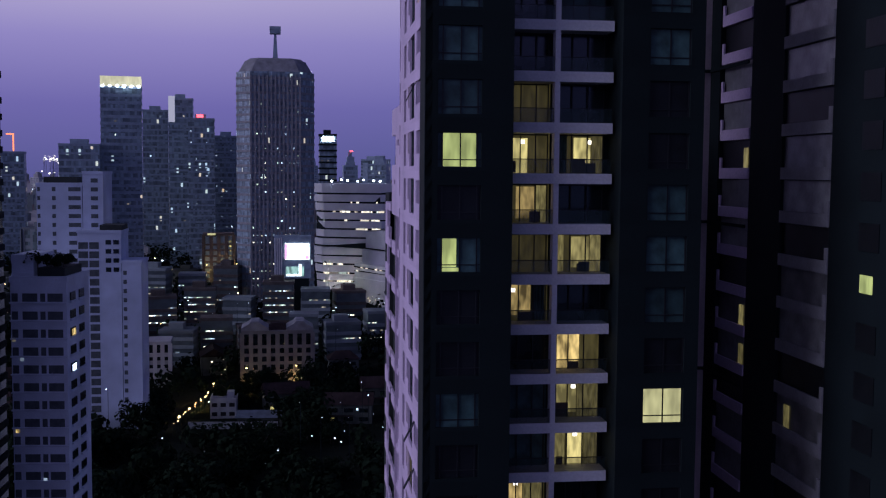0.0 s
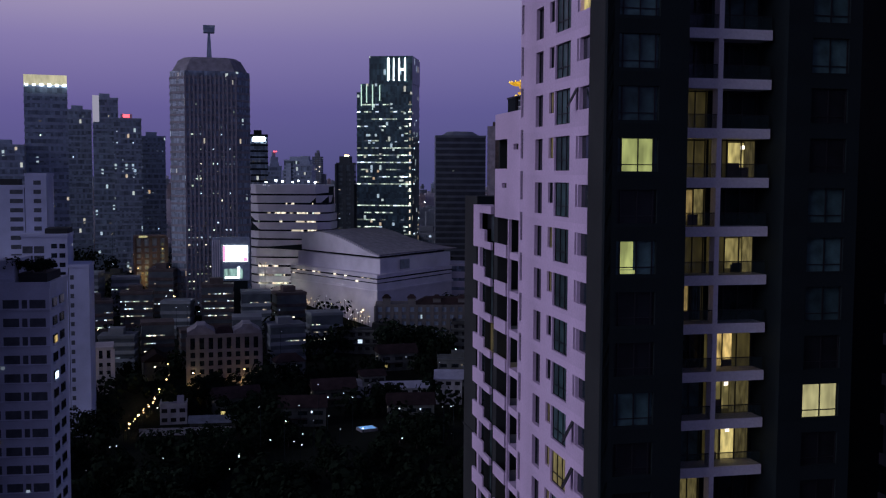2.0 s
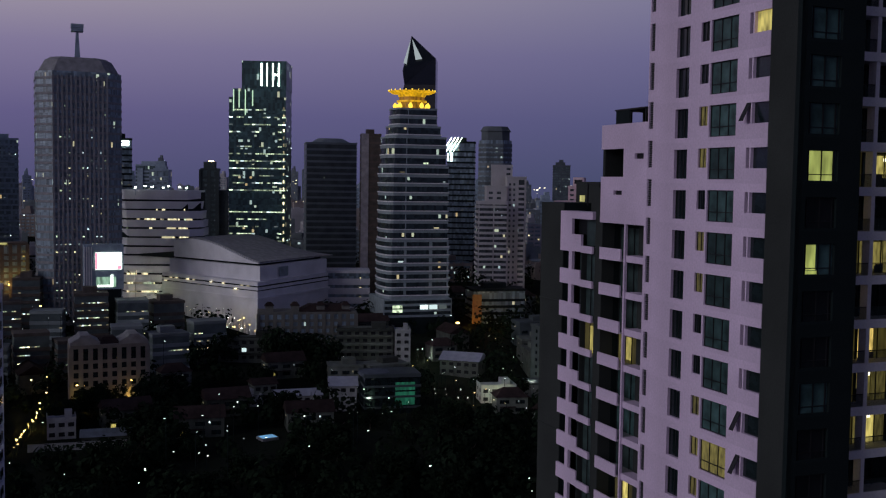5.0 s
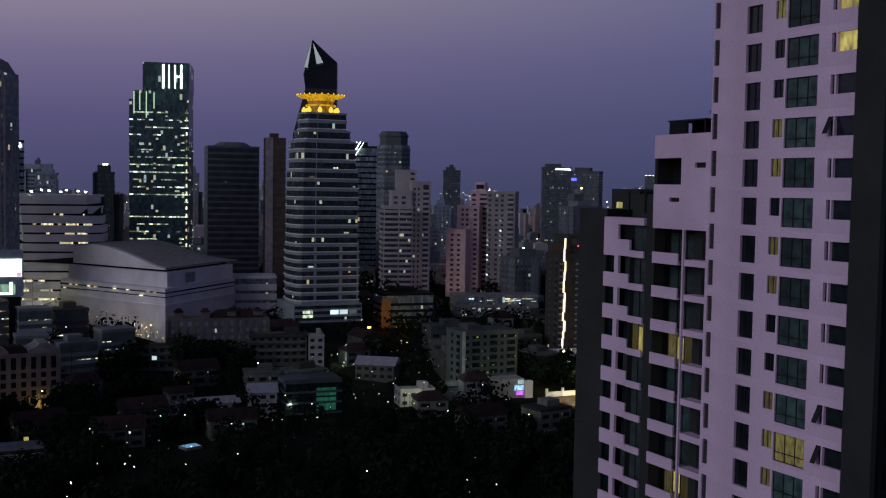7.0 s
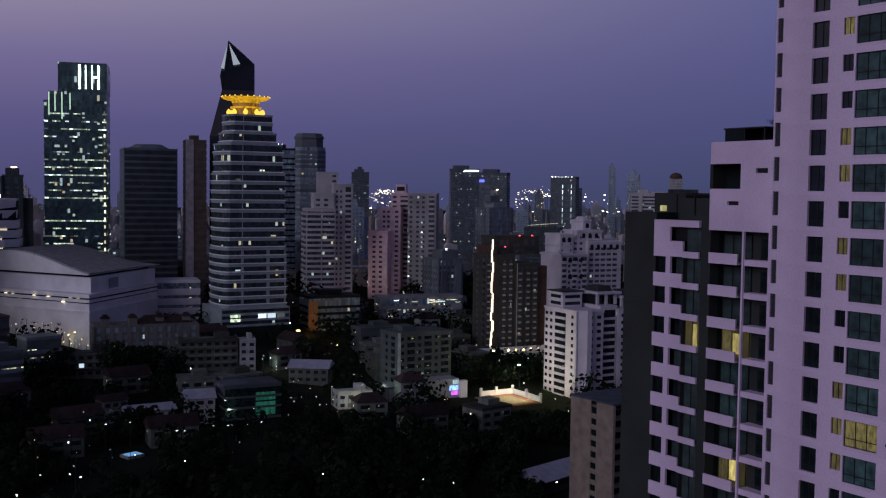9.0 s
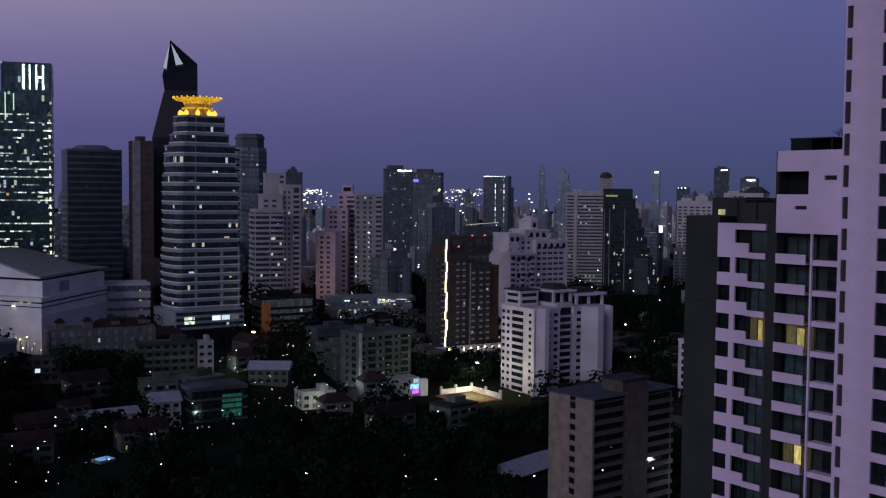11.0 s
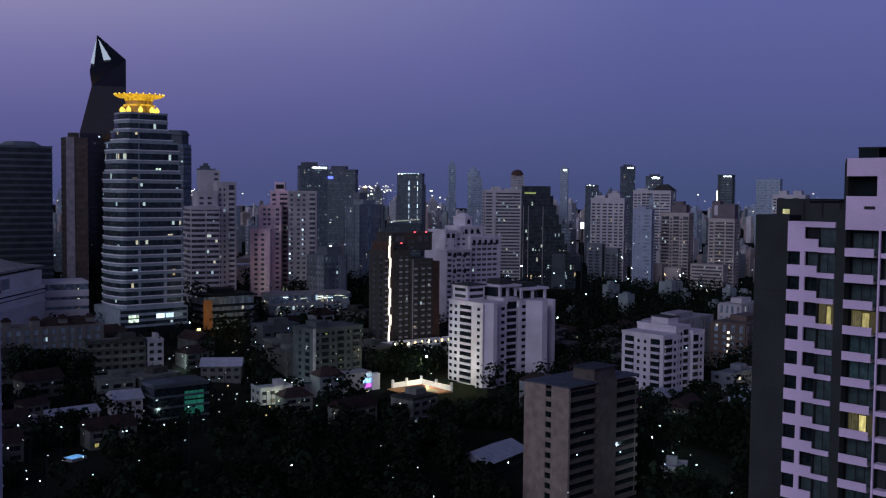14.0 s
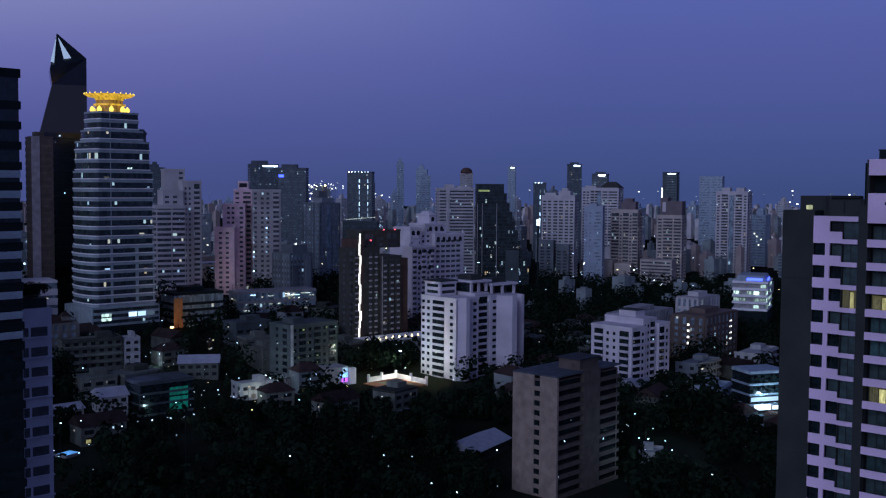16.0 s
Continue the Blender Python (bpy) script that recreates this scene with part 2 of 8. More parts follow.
MASTWALL = surface("brown_grey_stone", (0.31, 0.30, 0.31), 0.8, stain=0.3, spec=0.2)
# haze over the far towers is mixed into this slate colour
FARHAZE = surface("hazy_slate_cladding", (0.11, 0.125, 0.145), 0.8, stain=0.3, scale=0.1, spec=0.25)
MIDGREY = surface("mid_grey_render", (0.25, 0.285, 0.28), 0.85, stain=0.3, scale=0.1, vary=0.3, spec=0.2)
BLOCKGREY = surface("dark_grey_green_render", (0.085, 0.102, 0.098), 0.85, stain=0.3, scale=0.15, spec=0.2)
ROWWALL = surface("dull_olive_beige_render", (0.17, 0.165, 0.145), 0.85, stain=0.3, scale=0.15, spec=0.2)
GABLEWALL = surface("dull_beige_render", (0.27, 0.25, 0.23), 0.85, stain=0.3, scale=0.15, spec=0.2)
CLAY = surface("orange_court", (0.40, 0.17, 0.08), 0.9)

LIT_WARM = light_of("lit_yellow_room", (1.0, 0.80, 0.27), 0.65, 0.75, 1.1, 0.5)
LIT_AMBER = light_of("lit_amber_room", (1.0, 0.68, 0.22), 0.6, 0.85, 1.3, 0.5)
LIT_GREEN = light_of("lit_green_yellow_room", (0.76, 0.82, 0.26), 0.5, 0.5, 0.8, 0.2)
LIT_PALE = light_of("lit_pale_yellow_room", (1.0, 0.90, 0.40), 0.5, 0.5, 0.7, 0.2)
LIT_OFFICE = light_of("lit_office", (0.84, 1.0, 0.76), 1.25, 0.8, 0.5, 0.75)
LIT_COOL = light_of("lit_cool_window", (0.72, 0.86, 1.0), 1.4, 0.0, 1.0, 0.95)
LIT_FAR = light_of("lit_far_window", (1.0, 0.84, 0.58), 1.5, 0.0, 1.0, 0.95)
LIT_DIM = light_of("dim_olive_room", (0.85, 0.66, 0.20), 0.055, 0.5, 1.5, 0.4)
SHEER = light_of("backlit_curtain", (0.9, 0.72, 0.25), 0.17, 0.6, 2.5, 0.5)
BRIGHT = light_of("bright_room_wall", (1.0, 0.79, 0.27), 0.65, 0.5, 1.6, 0.3)
BRONZE = surface("bronze_brown_render", (0.12, 0.10, 0.085), 0.85, stain=0.3, spec=0.2)
SLOT = light_of("warm_lit_slot", (1.0, 0.86, 0.58), 1.5, 0.8, 0.6)
GREYPANE = surface("grey_balcony_pane", (0.30, 0.295, 0.285), 0.35, stain=0.4, scale=0.8, vary=0.4, spec=0.4)
LAMP_WHITE = light_of("white_lamp", (0.9, 0.97, 0.98), 13.0, spread=0.7)
LAMP_WARM = light_of("sodium_lamp", (1.0, 0.66, 0.26), 12.0, spread=0.7)
LAMP_RED = light_of("red_lamp", (1.0, 0.08, 0.10), 3.0)
LAMP_BLUE = light_of("blue_sign", (0.10, 0.12, 1.0), 2.5)
SCREEN = light_of("lit_screen", (0.92, 0.98, 1.0), 2.2)
GOLD = light_of("gold_lit_crown", (1.0, 0.50, 0.02), 0.9, 0.6, 0.35)
STRIP = light_of("white_light_strip", (1.0, 0.88, 0.68), 2.0)
PALEGREEN = light_of("pale_green_strip", (0.72, 1.0, 0.80), 0.9)

CLEAR = bpy.data.materials.new("clear_railing_glass")
CLEAR.use_nodes = True
CLEAR.node_tree.nodes["Principled BSDF"].inputs["Base Color"].default_value = (0.03, 0.05, 0.05, 1)
CLEAR.node_tree.nodes["Principled BSDF"].inputs["Roughness"].default_value = 0.08
CLEAR.node_tree.nodes["Principled BSDF"].inputs["Alpha"].default_value = 0.3

# ---- mesh helpers ----


def mesh_of(name, verts, faces, mat):
    me = bpy.data.meshes.new(name)
    me.from_pydata(verts, [], faces)
    me.materials.append(mat)
    me.update()
    return me


CUBE = [(0, 2, 3, 1), (4, 5, 7, 6), (0, 1, 5, 4), (2, 6, 7, 3), (0, 4, 6, 2), (1, 3, 7, 5)]


def boxes(name, items, mat):
    """One mesh of upright boxes x0, x1, y0, y1, z0, z1."""
    v, f = [], []
    for x0, x1, y0, y1, z0, z1 in items:
        k = len(v)
        v += [(x, y, z) for x in (x0, x1) for y in (y0, y1) for z in (z0, z1)]
        f += [tuple(k + i for i in q) for q in CUBE]
    return mesh_of(name, v, f, mat)


def prism(name, ring, z0, z1, mat, top=1.0, centre=(0, 0)):
    """A ring of x, y set upright; top: the upper ring's size."""
    n = len(ring)
    cx, cy = centre
    v = [(x, y, z0) for x, y in ring] + [(cx + (x - cx) * top, cy + (y - cy) * top, z1) for x, y in ring]
    f = [tuple(reversed(range(n))), tuple(range(n, 2 * n))] + [(i, (i + 1) % n, n + (i + 1) % n, n + i) for i in range(n)]
    return mesh_of(name, v, f, mat)


def wall_with_holes(name, us, zs, holes, thick, mat):
    """One wall in the y, z plane, its outer face at x = 0, in cells between us and zs; holes: u0, u1, z0, z1."""
    solid = {(i, j) for i in range(len(us) - 1) for j in range(len(zs) - 1)
             if not any(a < (us[i] + us[i + 1]) / 2 < b and c < (zs[j] + zs[j + 1]) / 2 < d for a, b, c, d in holes)}
    ids, v, f = {}, [], []

    def corner(i, j, s):
        if (i, j, s) not in ids:
            ids[i, j, s] = len(v)
            v.append((thick * s, us[i], zs[j]))
        return ids[i, j, s]

    for i, j in sorted(solid):
        for s in (0, 1):
            q = [corner(i, j, s), corner(i, j + 1, s), corner(i + 1, j + 1, s), corner(i + 1, j, s)]
            f.append(tuple(q if s else reversed(q)))
        for (di, dj), (p, q) in (((-1, 0), ((i, j), (i, j + 1))), ((1, 0), ((i + 1, j + 1), (i + 1, j))), ((0, -1), ((i + 1, j), (i, j))), ((0, 1), ((i, j + 1), (i + 1, j + 1)))):
            if (i + di, j + dj) not in solid:
                f.append((corner(*p, 0), corner(*q, 0), corner(*q, 1), corner(*p, 1)))
    return mesh_of(name, v, f, mat)


def thing(name, x=0, y=0, z=0, yaw=0, label="", category="", group="", kind=""):
    ob = new(name)
    ob.matrix_basis = pose(x, y, z, 0, 0, yaw)
    ob.empty_display_size = 0.5
    return tagged(ob, label, category, group, kind)


def part(name, mesh, parent, label="", at=(0, 0, 0), yaw=0, kind=""):
    ob = new(name, mesh)
    ob.parent = parent
    ob.matrix_basis = pose(*at, 0, 0, yaw)
    return tagged(ob, label, kind=kind)


# ---- ground: level near by, rising gently behind the gardens ----
RISE = [(-600, -11.0), (170, -11.0), (225, -6.0), (335, -5.0), (385, 1.0), (441, 9.0), (500, 15.0), (600, 22.0), (700, 25.0), (4700, 25.0)]


def ground_z(y, x=0.0):
    """The rise dies out eastwards, between x = 260 and x = 480."""
    z = RISE[-1][1]
    for (y0, z0), (y1, z1) in zip(RISE, RISE[1:]):
        if y <= y1:
            z = z0 + (z1 - z0) * (y - y0) / (y1 - y0)
            break
    east = min(1.0, max(0.0, (x - 260) / 220))
    return z + (min(z, -5.0) - z) * east


LINES = (-4600, 260, 480, 4600)
gv = [(x, y, ground_z(y, x)) for y, _ in RISE for x in LINES]
g = mesh_of("ground", gv, [(4 * i + k, 4 * i + k + 1, 4 * i + k + 5, 4 * i + k + 4) for i in range(len(RISE) - 1) for k in range(3)], EARTH)
tagged(new("ground", g), "dark ground of gardens and lanes at dusk", "ground", kind="structure")
GROUND = -6.0
TAKEN = []  # centres and reaches of what stands on the ground

# ---- the near apartment tower: its pale face lies in x = 0, its dark face in y = 0 ----
FLOOR = 3.05
BASE = 81.55  # foot of the storey numbered 0
LEVELS = range(-17, 9)


def module(ks):
    return [(k, BASE + FLOOR * k) for k in ks]


near = thing("apartment_tower", label="tall apartment tower with a pale lilac side and a charcoal front", category="apartment tower")
for c in ((0.42, 16.2, 3.6, 17.7, -6, 112), (0.42, 5.0, 0.42, 3.59, -6, 112), (11.8, 16.2, 0.42, 3.59, -6, 112)):
    part("core", boxes("core", [c], CHARCOAL), near)

# pale wall, storey by storey
holes = [(6.44, 9.56, 0.28, 2.55), (9.75, 10.79, 1.13, 2.53), (2.99, 4.72, 1.03, 2.45), (4.86, 5.22, 1.03, 2.45), (12.17, 13.84, 0.32, 2.51), (16.9, 17.5, 1.2, 3.06), (16.9, 17.5, -0.01, 0.27)]
us = sorted({3.0, 17.65, *(u for h in holes for u in h[:2] if 3.0 < u < 17.65)})
zs = sorted({0.0, FLOOR, *(z for h in holes for z in h[2:] if 0 < z < FLOOR)})
pale = wall_with_holes("pale_wall", us, zs, holes, 0.4, LILAC)
big_glass = {m: boxes("glass", [(0.2, 0.24, 6.44, 9.56, 0.28, 2.55)], mat) for m, mat in (("dark", CURTAIN), ("warm", SHEER))}
big_frame = boxes("frame", [(0.14, 0.2, y, y + 0.07, 0.28, 2.55) for y in (6.44, 7.45, 8.48, 9.49)] + [(0.14, 0.2, 6.51, 9.49, z, z + 0.06) for z in (0.28, 0.95, 2.49)], FRAME)
narrow_glass = {m: boxes("glass", [(0.2, 0.24, 9.75, 10.79, 1.13, 2.53)], mat) for m, mat in (("dark", GLASS), ("warm", SHEER))}
narrow_frame = boxes("frame", [(0.15, 0.2, 9.75, 9.81, 1.13, 2.53), (0.15, 0.2, 10.25, 10.31, 1.13, 2.53), (0.15, 0.2, 10.73, 10.79, 1.13, 2.53)], FRAME)
corner_glass = {m: boxes("glass", [(0.25, 0.29, 3.02, 4.72, 1.03, 2.45)], mat) for m, mat in (("dark", GLASS), ("warm", LIT_WARM))}
slot_glass = boxes("glass", [(0.25, 0.29, 4.86, 5.22, 1.03, 2.45)], GLASS)
open_sash = boxes("sash", [(-0.02, 0.02, 0, 0.44, -1.42, -1.36), (-0.02, 0.02, 0, 0.44, -0.06, 0), (-0.02, 0.02, 0, 0.05, -1.42, 0), (-0.02, 0.02, 0.39, 0.44, -1.42, 0), (-0.005, 0.005, 0.05, 0.39, -1.36, -0.06)], FRAME)
tall_glass = boxes("glass", [(0.3, 0.34, 12.17, 13.84, 0.32, 2.51)], GLASS)
tall_frame = boxes("frame", [(0.24, 0.3, y, y + 0.06, 0.32, 2.51) for y in (12.17, 12.95, 13.78)], FRAME)
louvre = boxes("louvre", [(0.12 + 0.02 * (i % 2), 0.2, 16.9, 17.5, 0.0 + 0.177 * i, 0.14 + 0.177 * i) for i in range(12)], surface("dark_louvre", (0.045, 0.045, 0.05), 0.7))
lit_narrow, lit_big, lit_corner, sash_open = {4, 1, 0, -2, -3, -6, -7, -8, -12}, {-7, -13}, {4, 3, 6}, {1, -6, -7, 5}
for k, z in module(LEVELS):
    part("wall", pale, near, at=(0, 0, z))
    w = part("window", big_glass["warm" if k in lit_big else "dark"], near, "lit window with drawn curtains" if k in lit_big else "", at=(0, 0, z))
    part("frame", big_frame, w)
    w = part("window", narrow_glass["warm" if k in lit_narrow else "dark"], near, "narrow lit window" if k in lit_narrow else "", at=(0, 0, z))
    part("frame", narrow_frame, w)
    part("window", corner_glass["warm" if k in lit_corner else "dark"], near, at=(0, 0, z))
    part("window", slot_glass, near, at=(0, 0, z))
    if k in sash_open:
        s = part("open_sash", open_sash, near, "small top-hung sash standing open")
        s.matrix_basis = pose(-0.01, 4.82, z + 2.45, 0, 28, 0)
    w = part("window", tall_glass, near, at=(0, 0, z))
    part("frame", tall_frame, w)
    part("louvre", louvre, near, at=(0, 0, z + 1.2))
part("corner_pier", boxes("corner_pier", [(0.02, 0.42, 0.0, 2.98, 0, 112)], DARKGREY), near, "dark grey corner pier")
part("pale_base", boxes("pale_base", [(0, 0.4, 3.0, 17.65, 0, BASE + FLOOR * LEVELS[0])], LILAC), near)
part("roof_wall", boxes("roof_wall", [(0, 16.2, 0, 17.7, 112, 113.2)], LILAC), near)

# middle wing: a blank lilac head over open bays
mid = wall_with_holes("pale_wall", [17.66, 18.13, 19.48, 21.2, 21.35, 22.7, 24.82], [78.1, 80.5, 80.87, 82.02, 83.46, 83.91, 84.35, 86.4], [(21.2, 24.9, 82.02, 84.35), (18.13, 19.48, 83.46, 83.91), (21.35, 22.7, 80.5, 80.87)], 0.4, LILAC)
part("wall", mid, near)
for c in ((2.2, 16.2, 17.72, 26.1, -6, 86.0), (0.42, 2.19, 17.72, 21.1, 78.2, 86.0), (0.42, 2.19, 21.2, 24.75, 78.2, 81.9), (0.42, 2.19, 21.2, 24.75, 84.45, 86.0)):
    part("core", boxes("core", [c], CHARCOAL), near)
for c in ((0.25, 0.3, 18.13, 19.48, 83.46, 83.91), (0.25, 0.3, 21.35, 22.7, 80.5, 80.87)):
    part("vent", boxes("vent", [c], FRAME), near)
part("edge_wall", boxes("edge_wall", [(0.4, 16.2, 24.83, 25.2, 78.1, 86.4)], DARKGREY), near)
part("mullion", boxes("mullion", [(0.0, 0.25, 20.62, 20.82, 20, 78.1)], LILAC), near, "thin pale full-height fin")
part("fin", boxes("fin", [(0.0, 0.3, 17.66, 17.84, 20, 78.1)], LILAC), near)
# dark grey carries the shade at the back of this recess
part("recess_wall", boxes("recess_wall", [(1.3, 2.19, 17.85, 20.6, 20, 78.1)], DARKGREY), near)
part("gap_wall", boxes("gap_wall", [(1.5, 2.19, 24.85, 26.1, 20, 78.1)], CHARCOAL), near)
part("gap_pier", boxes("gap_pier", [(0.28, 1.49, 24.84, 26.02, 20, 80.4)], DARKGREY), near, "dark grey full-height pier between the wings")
recess_glass = boxes("glass", [(1.22, 1.29, 17.95, 19.6, 0.4, 2.5)], GLASS)
recess_sill = boxes("sill", [(0.12, 1.3, 17.86, 20.6, 0.0, 0.55)], LILAC)
bay_front = boxes("balcony_front", [(0.0, 0.16, 21.35, 24.8, 0.0, 1.02)], LILAC)
bay_floor = boxes("balcony_floor", [(0.16, 2.2, 21.2, 24.8, 0.0, 0.18)], CONCRETE)
bay_glass = {m: boxes("glass", [(2.08, 2.14, 21.3, 24.75, 0.2, 2.7)], mat) for m, mat in (("dark", TEALPANE), ("warm", LIT_DIM), ("dim", CURTAIN))}
bay_frame = boxes("frame", [(2.0, 2.07, y, y + 0.07, 0.2, 2.7) for y in (21.3, 22.4, 23.5, 24.66)], FRAME)
for k in range(-19, 0):
    z = 74.95 + FLOOR * (k + 1)
    part("balcony_front", bay_front, near, at=(0, 0, z))
    part("balcony_floor", bay_floor, near, at=(0, 0, z))
    look_ = "warm" if k in (-4, -8) else "dim" if k in (-5, -6, -11) else "dark"
    w = part("window", bay_glass[look_], near, "lit room behind a balcony" if look_ == "warm" else "", at=(0, 0, z))
    part("frame", bay_frame, w)
    if look_ == "warm":
        part("room_wall", boxes("room_wall", [(2.02, 2.06, 22.5, 23.3, 0.5, 2.45)], BRIGHT), w)
        part("curtain", mesh_of("curtain", [(1.95 + 0.05 * (i % 2), 23.42 + 0.12 * i, z_) for i in range(10) for z_ in (0.25, 2.65)], [(2 * i, 2 * i + 1, 2 * i + 3, 2 * i + 2) for i in range(9)], SHEER), w, "drawn curtain")
    part("window", recess_glass, near, at=(0, 0, z))
    part("sill", recess_sill, near, at=(0, 0, z))

# low wing
for c in ((1.6, 16.2, 26.12, 32.0, -6, 78.6), (0.4, 16.2, 32.02, 36.5, -6, 79.6)):
    part("core", boxes("core", [c], CHARCOAL), near)
part("dark_pier", boxes("dark_pier", [(0.3, 0.39, 32.02, 36.5, 0, 79.6)] + [(0.2, 0.3, 32.02, 36.5, 70.3 - 12.2 * i, 70.45 - 12.2 * i) for i in range(5)], DARKGREY), near, "dark grey end wall with thin ledges")
part("roof_edge", boxes("roof_edge", [(0, 1.6, 26.05, 32.0, 78.25, 78.9), (0, 0.25, 29.8, 32.0, 75.25, 78.25), (0, 0.25, 28.1, 29.8, 75.3, 76.84), (0, 0.2, 26.05, 28.1, 75.25, 75.87)], LILAC), near)
part("window", boxes("glass", [(0.6, 0.65, 26.1, 28.06, 75.9, 78.22)], TEALPANE), near)
part("window", boxes("glass", [(0.7, 0.75, 28.15, 29.78, 76.85, 78.22)], NIGHTPANE), near)
low_front = boxes("balcony_front", [(0.0, 0.2, 28.2, 32.0, 0.05, 1.42), (0.0, 0.2, 26.05, 28.2, 0.0, 0.62)], LILAC)
low_floor = boxes("balcony_floor", [(0.2, 1.6, 26.05, 32.0, 0.0, 0.16)], CONCRETE)
low_post = boxes("post", [(0.02, 0.3, 29.75, 30.35, 1.42, 3.1)], LILAC)
low_glass_a = boxes("glass", [(0.7, 0.74, 30.35, 31.95, 0.2, 3.0)], GLASS)
low_glass_b = {m: boxes("glass", [(0.9, 0.94, 28.15, 29.75, 0.2, 3.0)], mat) for m, mat in (("dark", GLASS), ("dim", TEALPANE))}
low_glass_c = {m: boxes("glass", [(0.6, 0.65, 26.1, 28.06, 0.2, 3.0)], mat) for m, mat in (("dark", TEALPANE), ("warm", LIT_DIM))}
low_frame = boxes("frame", [(0.52, 0.6, y, y + 0.06, 0.2, 3.0) for y in (26.1, 27.05, 28.0)], FRAME)
low_side = boxes("screen", [(0.1, 0.9, 28.08, 28.14, 0.2, 3.05)], DARKGREY)
for k in range(-19, 1):
    z = 72.2 + FLOOR * k
    part("balcony_front", low_front, near, at=(0, 0, z))
    part("balcony_floor", low_floor, near, at=(0, 0, z))
    part("post", low_post, near, at=(0, 0, z))
    part("window", low_glass_a, near, at=(0, 0, z))
    part("window", low_glass_b["dim" if k % 3 == 0 else "dark"], near, at=(0, 0, z))
    w = part("window", low_glass_c["warm" if k in (-2,) else "dark"], near, at=(0, 0, z))
    part("frame", low_frame, w)
    if k == -2:
        part("room_wall", boxes("room_wall", [(0.53, 0.58, 26.5, 27.0, 0.3, 2.7)], BRIGHT), w)
    part("screen", low_side, near, at=(0, 0, z))

# roofs of the wings
roof = thing("roof_pavilion", 0, 0, 79.6, label="dark roof room with steel frames on the tower's low wing", category="roof room")
part("wall", boxes("wall", [(2.6, 15, 25.3, 31.0, -1.0, 1.5), (3.4, 15, 31.0, 35.4, -1.0, 2.0)], DARKGREY), roof)
part("frame", boxes("frame", [(2.3, 2.42, y, y + 0.12, -0.2, 1.9) for y in (26.5, 28.8, 31.2)] + [(2.3, 2.42, 26.5, 31.3, 1.8, 1.9)], FRAME), roof)
part("lit_window", boxes("lit_window", [(3.32, 3.38, 33.6, 34.5, 0.1, 0.7)], LIT_PALE), roof, "small lit window")
perg = thing("roof_pergola", 0, 0, 86.0, label="dark steel pergola on the stepped roof", category="pergola")
part("frame", boxes("frame", [(x, x + 0.15, y, y + 0.15, -0.02, 1.6) for x in (0.8, 3.4) for y in (19.2, 21.5, 23.7)] + [(0.7, 3.65, 19.1, 23.95, 1.6, 1.72)], FRAME), perg)
for c in ((0.75, 0.79, 21.6, 23.8, 0.0, 1.6), (3.56, 3.6, 19.2, 23.8, 0, 1.6)):
    part("screen", boxes("screen", [c], CHARCOAL), perg)
part("parapet", boxes("parapet", [(0.4, 1.0, 17.8, 25.0, -0.01, 0.45)], LILAC), perg)

twigs = random.Random(12)
bare = []
faces_ = []


def limb(p, q, r0, depth):
    k = len(bare)
    for c, r in ((p, r0), (q, r0 * 0.6)):
        bare.extend((c[0] + r * math.cos(a), c[1] + r * math.sin(a), c[2]) for a in (0, 2.1, 4.2))
    faces_.extend((k + i, k + (i + 1) % 3, k + 3 + (i + 1) % 3, k + 3 + i) for i in range(3))
    if depth:
        for _ in range(4):
            step = 0.55 * 0.8 ** (4 - depth)
            limb(q, (q[0] + twigs.uniform(-1, 1) * step, q[1] + twigs.uniform(-1, 1) * step, q[2] + twigs.uniform(0.1, 0.9) * step), r0 * 0.6, depth - 1)


limb((2.0, 18.6, 86.0), (2.0, 18.7, 87.5), 0.05, 4)
bare_tree = new("bare_tree", mesh_of("bare_tree", bare, faces_, CHARCOAL))
tagged(bare_tree, "small bare tree on the stepped roof", "tree")

# charcoal front, with a deep bay of balconies
fh = [(-3.3, -0.75, 0.2, 2.2), (-15.75, -13.25, 0.2, 2.3)]
front_l = wall_with_holes("front_wall", [-5.15, -3.3, -0.75, 0.0], [0, 0.2, 2.2, FLOOR], fh, 0.4, CHARCOAL)
front_r = wall_with_holes("front_wall", [-16.6, -15.75, -13.25, -11.6], [0, 0.2, 2.3, FLOOR], fh, 0.4, CHARCOAL)


def front_window(x0, x1, z1, mat, bars):
    return boxes("glass", [(x0, x1, 0.22, 0.27, 0.2, z1)], mat), boxes("frame", [(x, x + 0.07, 0.15, 0.22, 0.2, z1) for x in bars] + [(x0, x1, 0.15, 0.22, 0.6, 0.66)], FRAME)


w1 = {m: front_window(0.75, 3.3, 2.2, mat, (1.0, 2.05, 3.05)) for m, mat in (("dark", NIGHTPANE), ("dim", CURTAIN), ("warm", LIT_GREEN))}
w3 = {m: front_window(13.25, 15.75, 2.3, mat, (13.25, 14.5, 15.68)) for m, mat in (("dark", NIGHTPANE), ("dim", CURTAIN), ("warm", LIT_PALE))}
bay_slab = boxes("slab", [(5.15, 11.6, 1.85, 3.6, 0.0, 0.62)], WHITE)
bay_mid = boxes("mullion", [(8.02, 8.34, 1.9, 2.6, 0.62, FLOOR)], WHITE)
rail = boxes("railing", [(5.2, 8.0, 1.95, 1.98, 0.62, 1.45), (8.36, 11.55, 1.95, 1.98, 0.62, 1.45)], CLEAR)
handrail = boxes("handrail", [(5.2, 8.0, 1.93, 2.0, 1.45, 1.5), (8.36, 11.55, 1.93, 2.0, 1.45, 1.5)], FRAME)
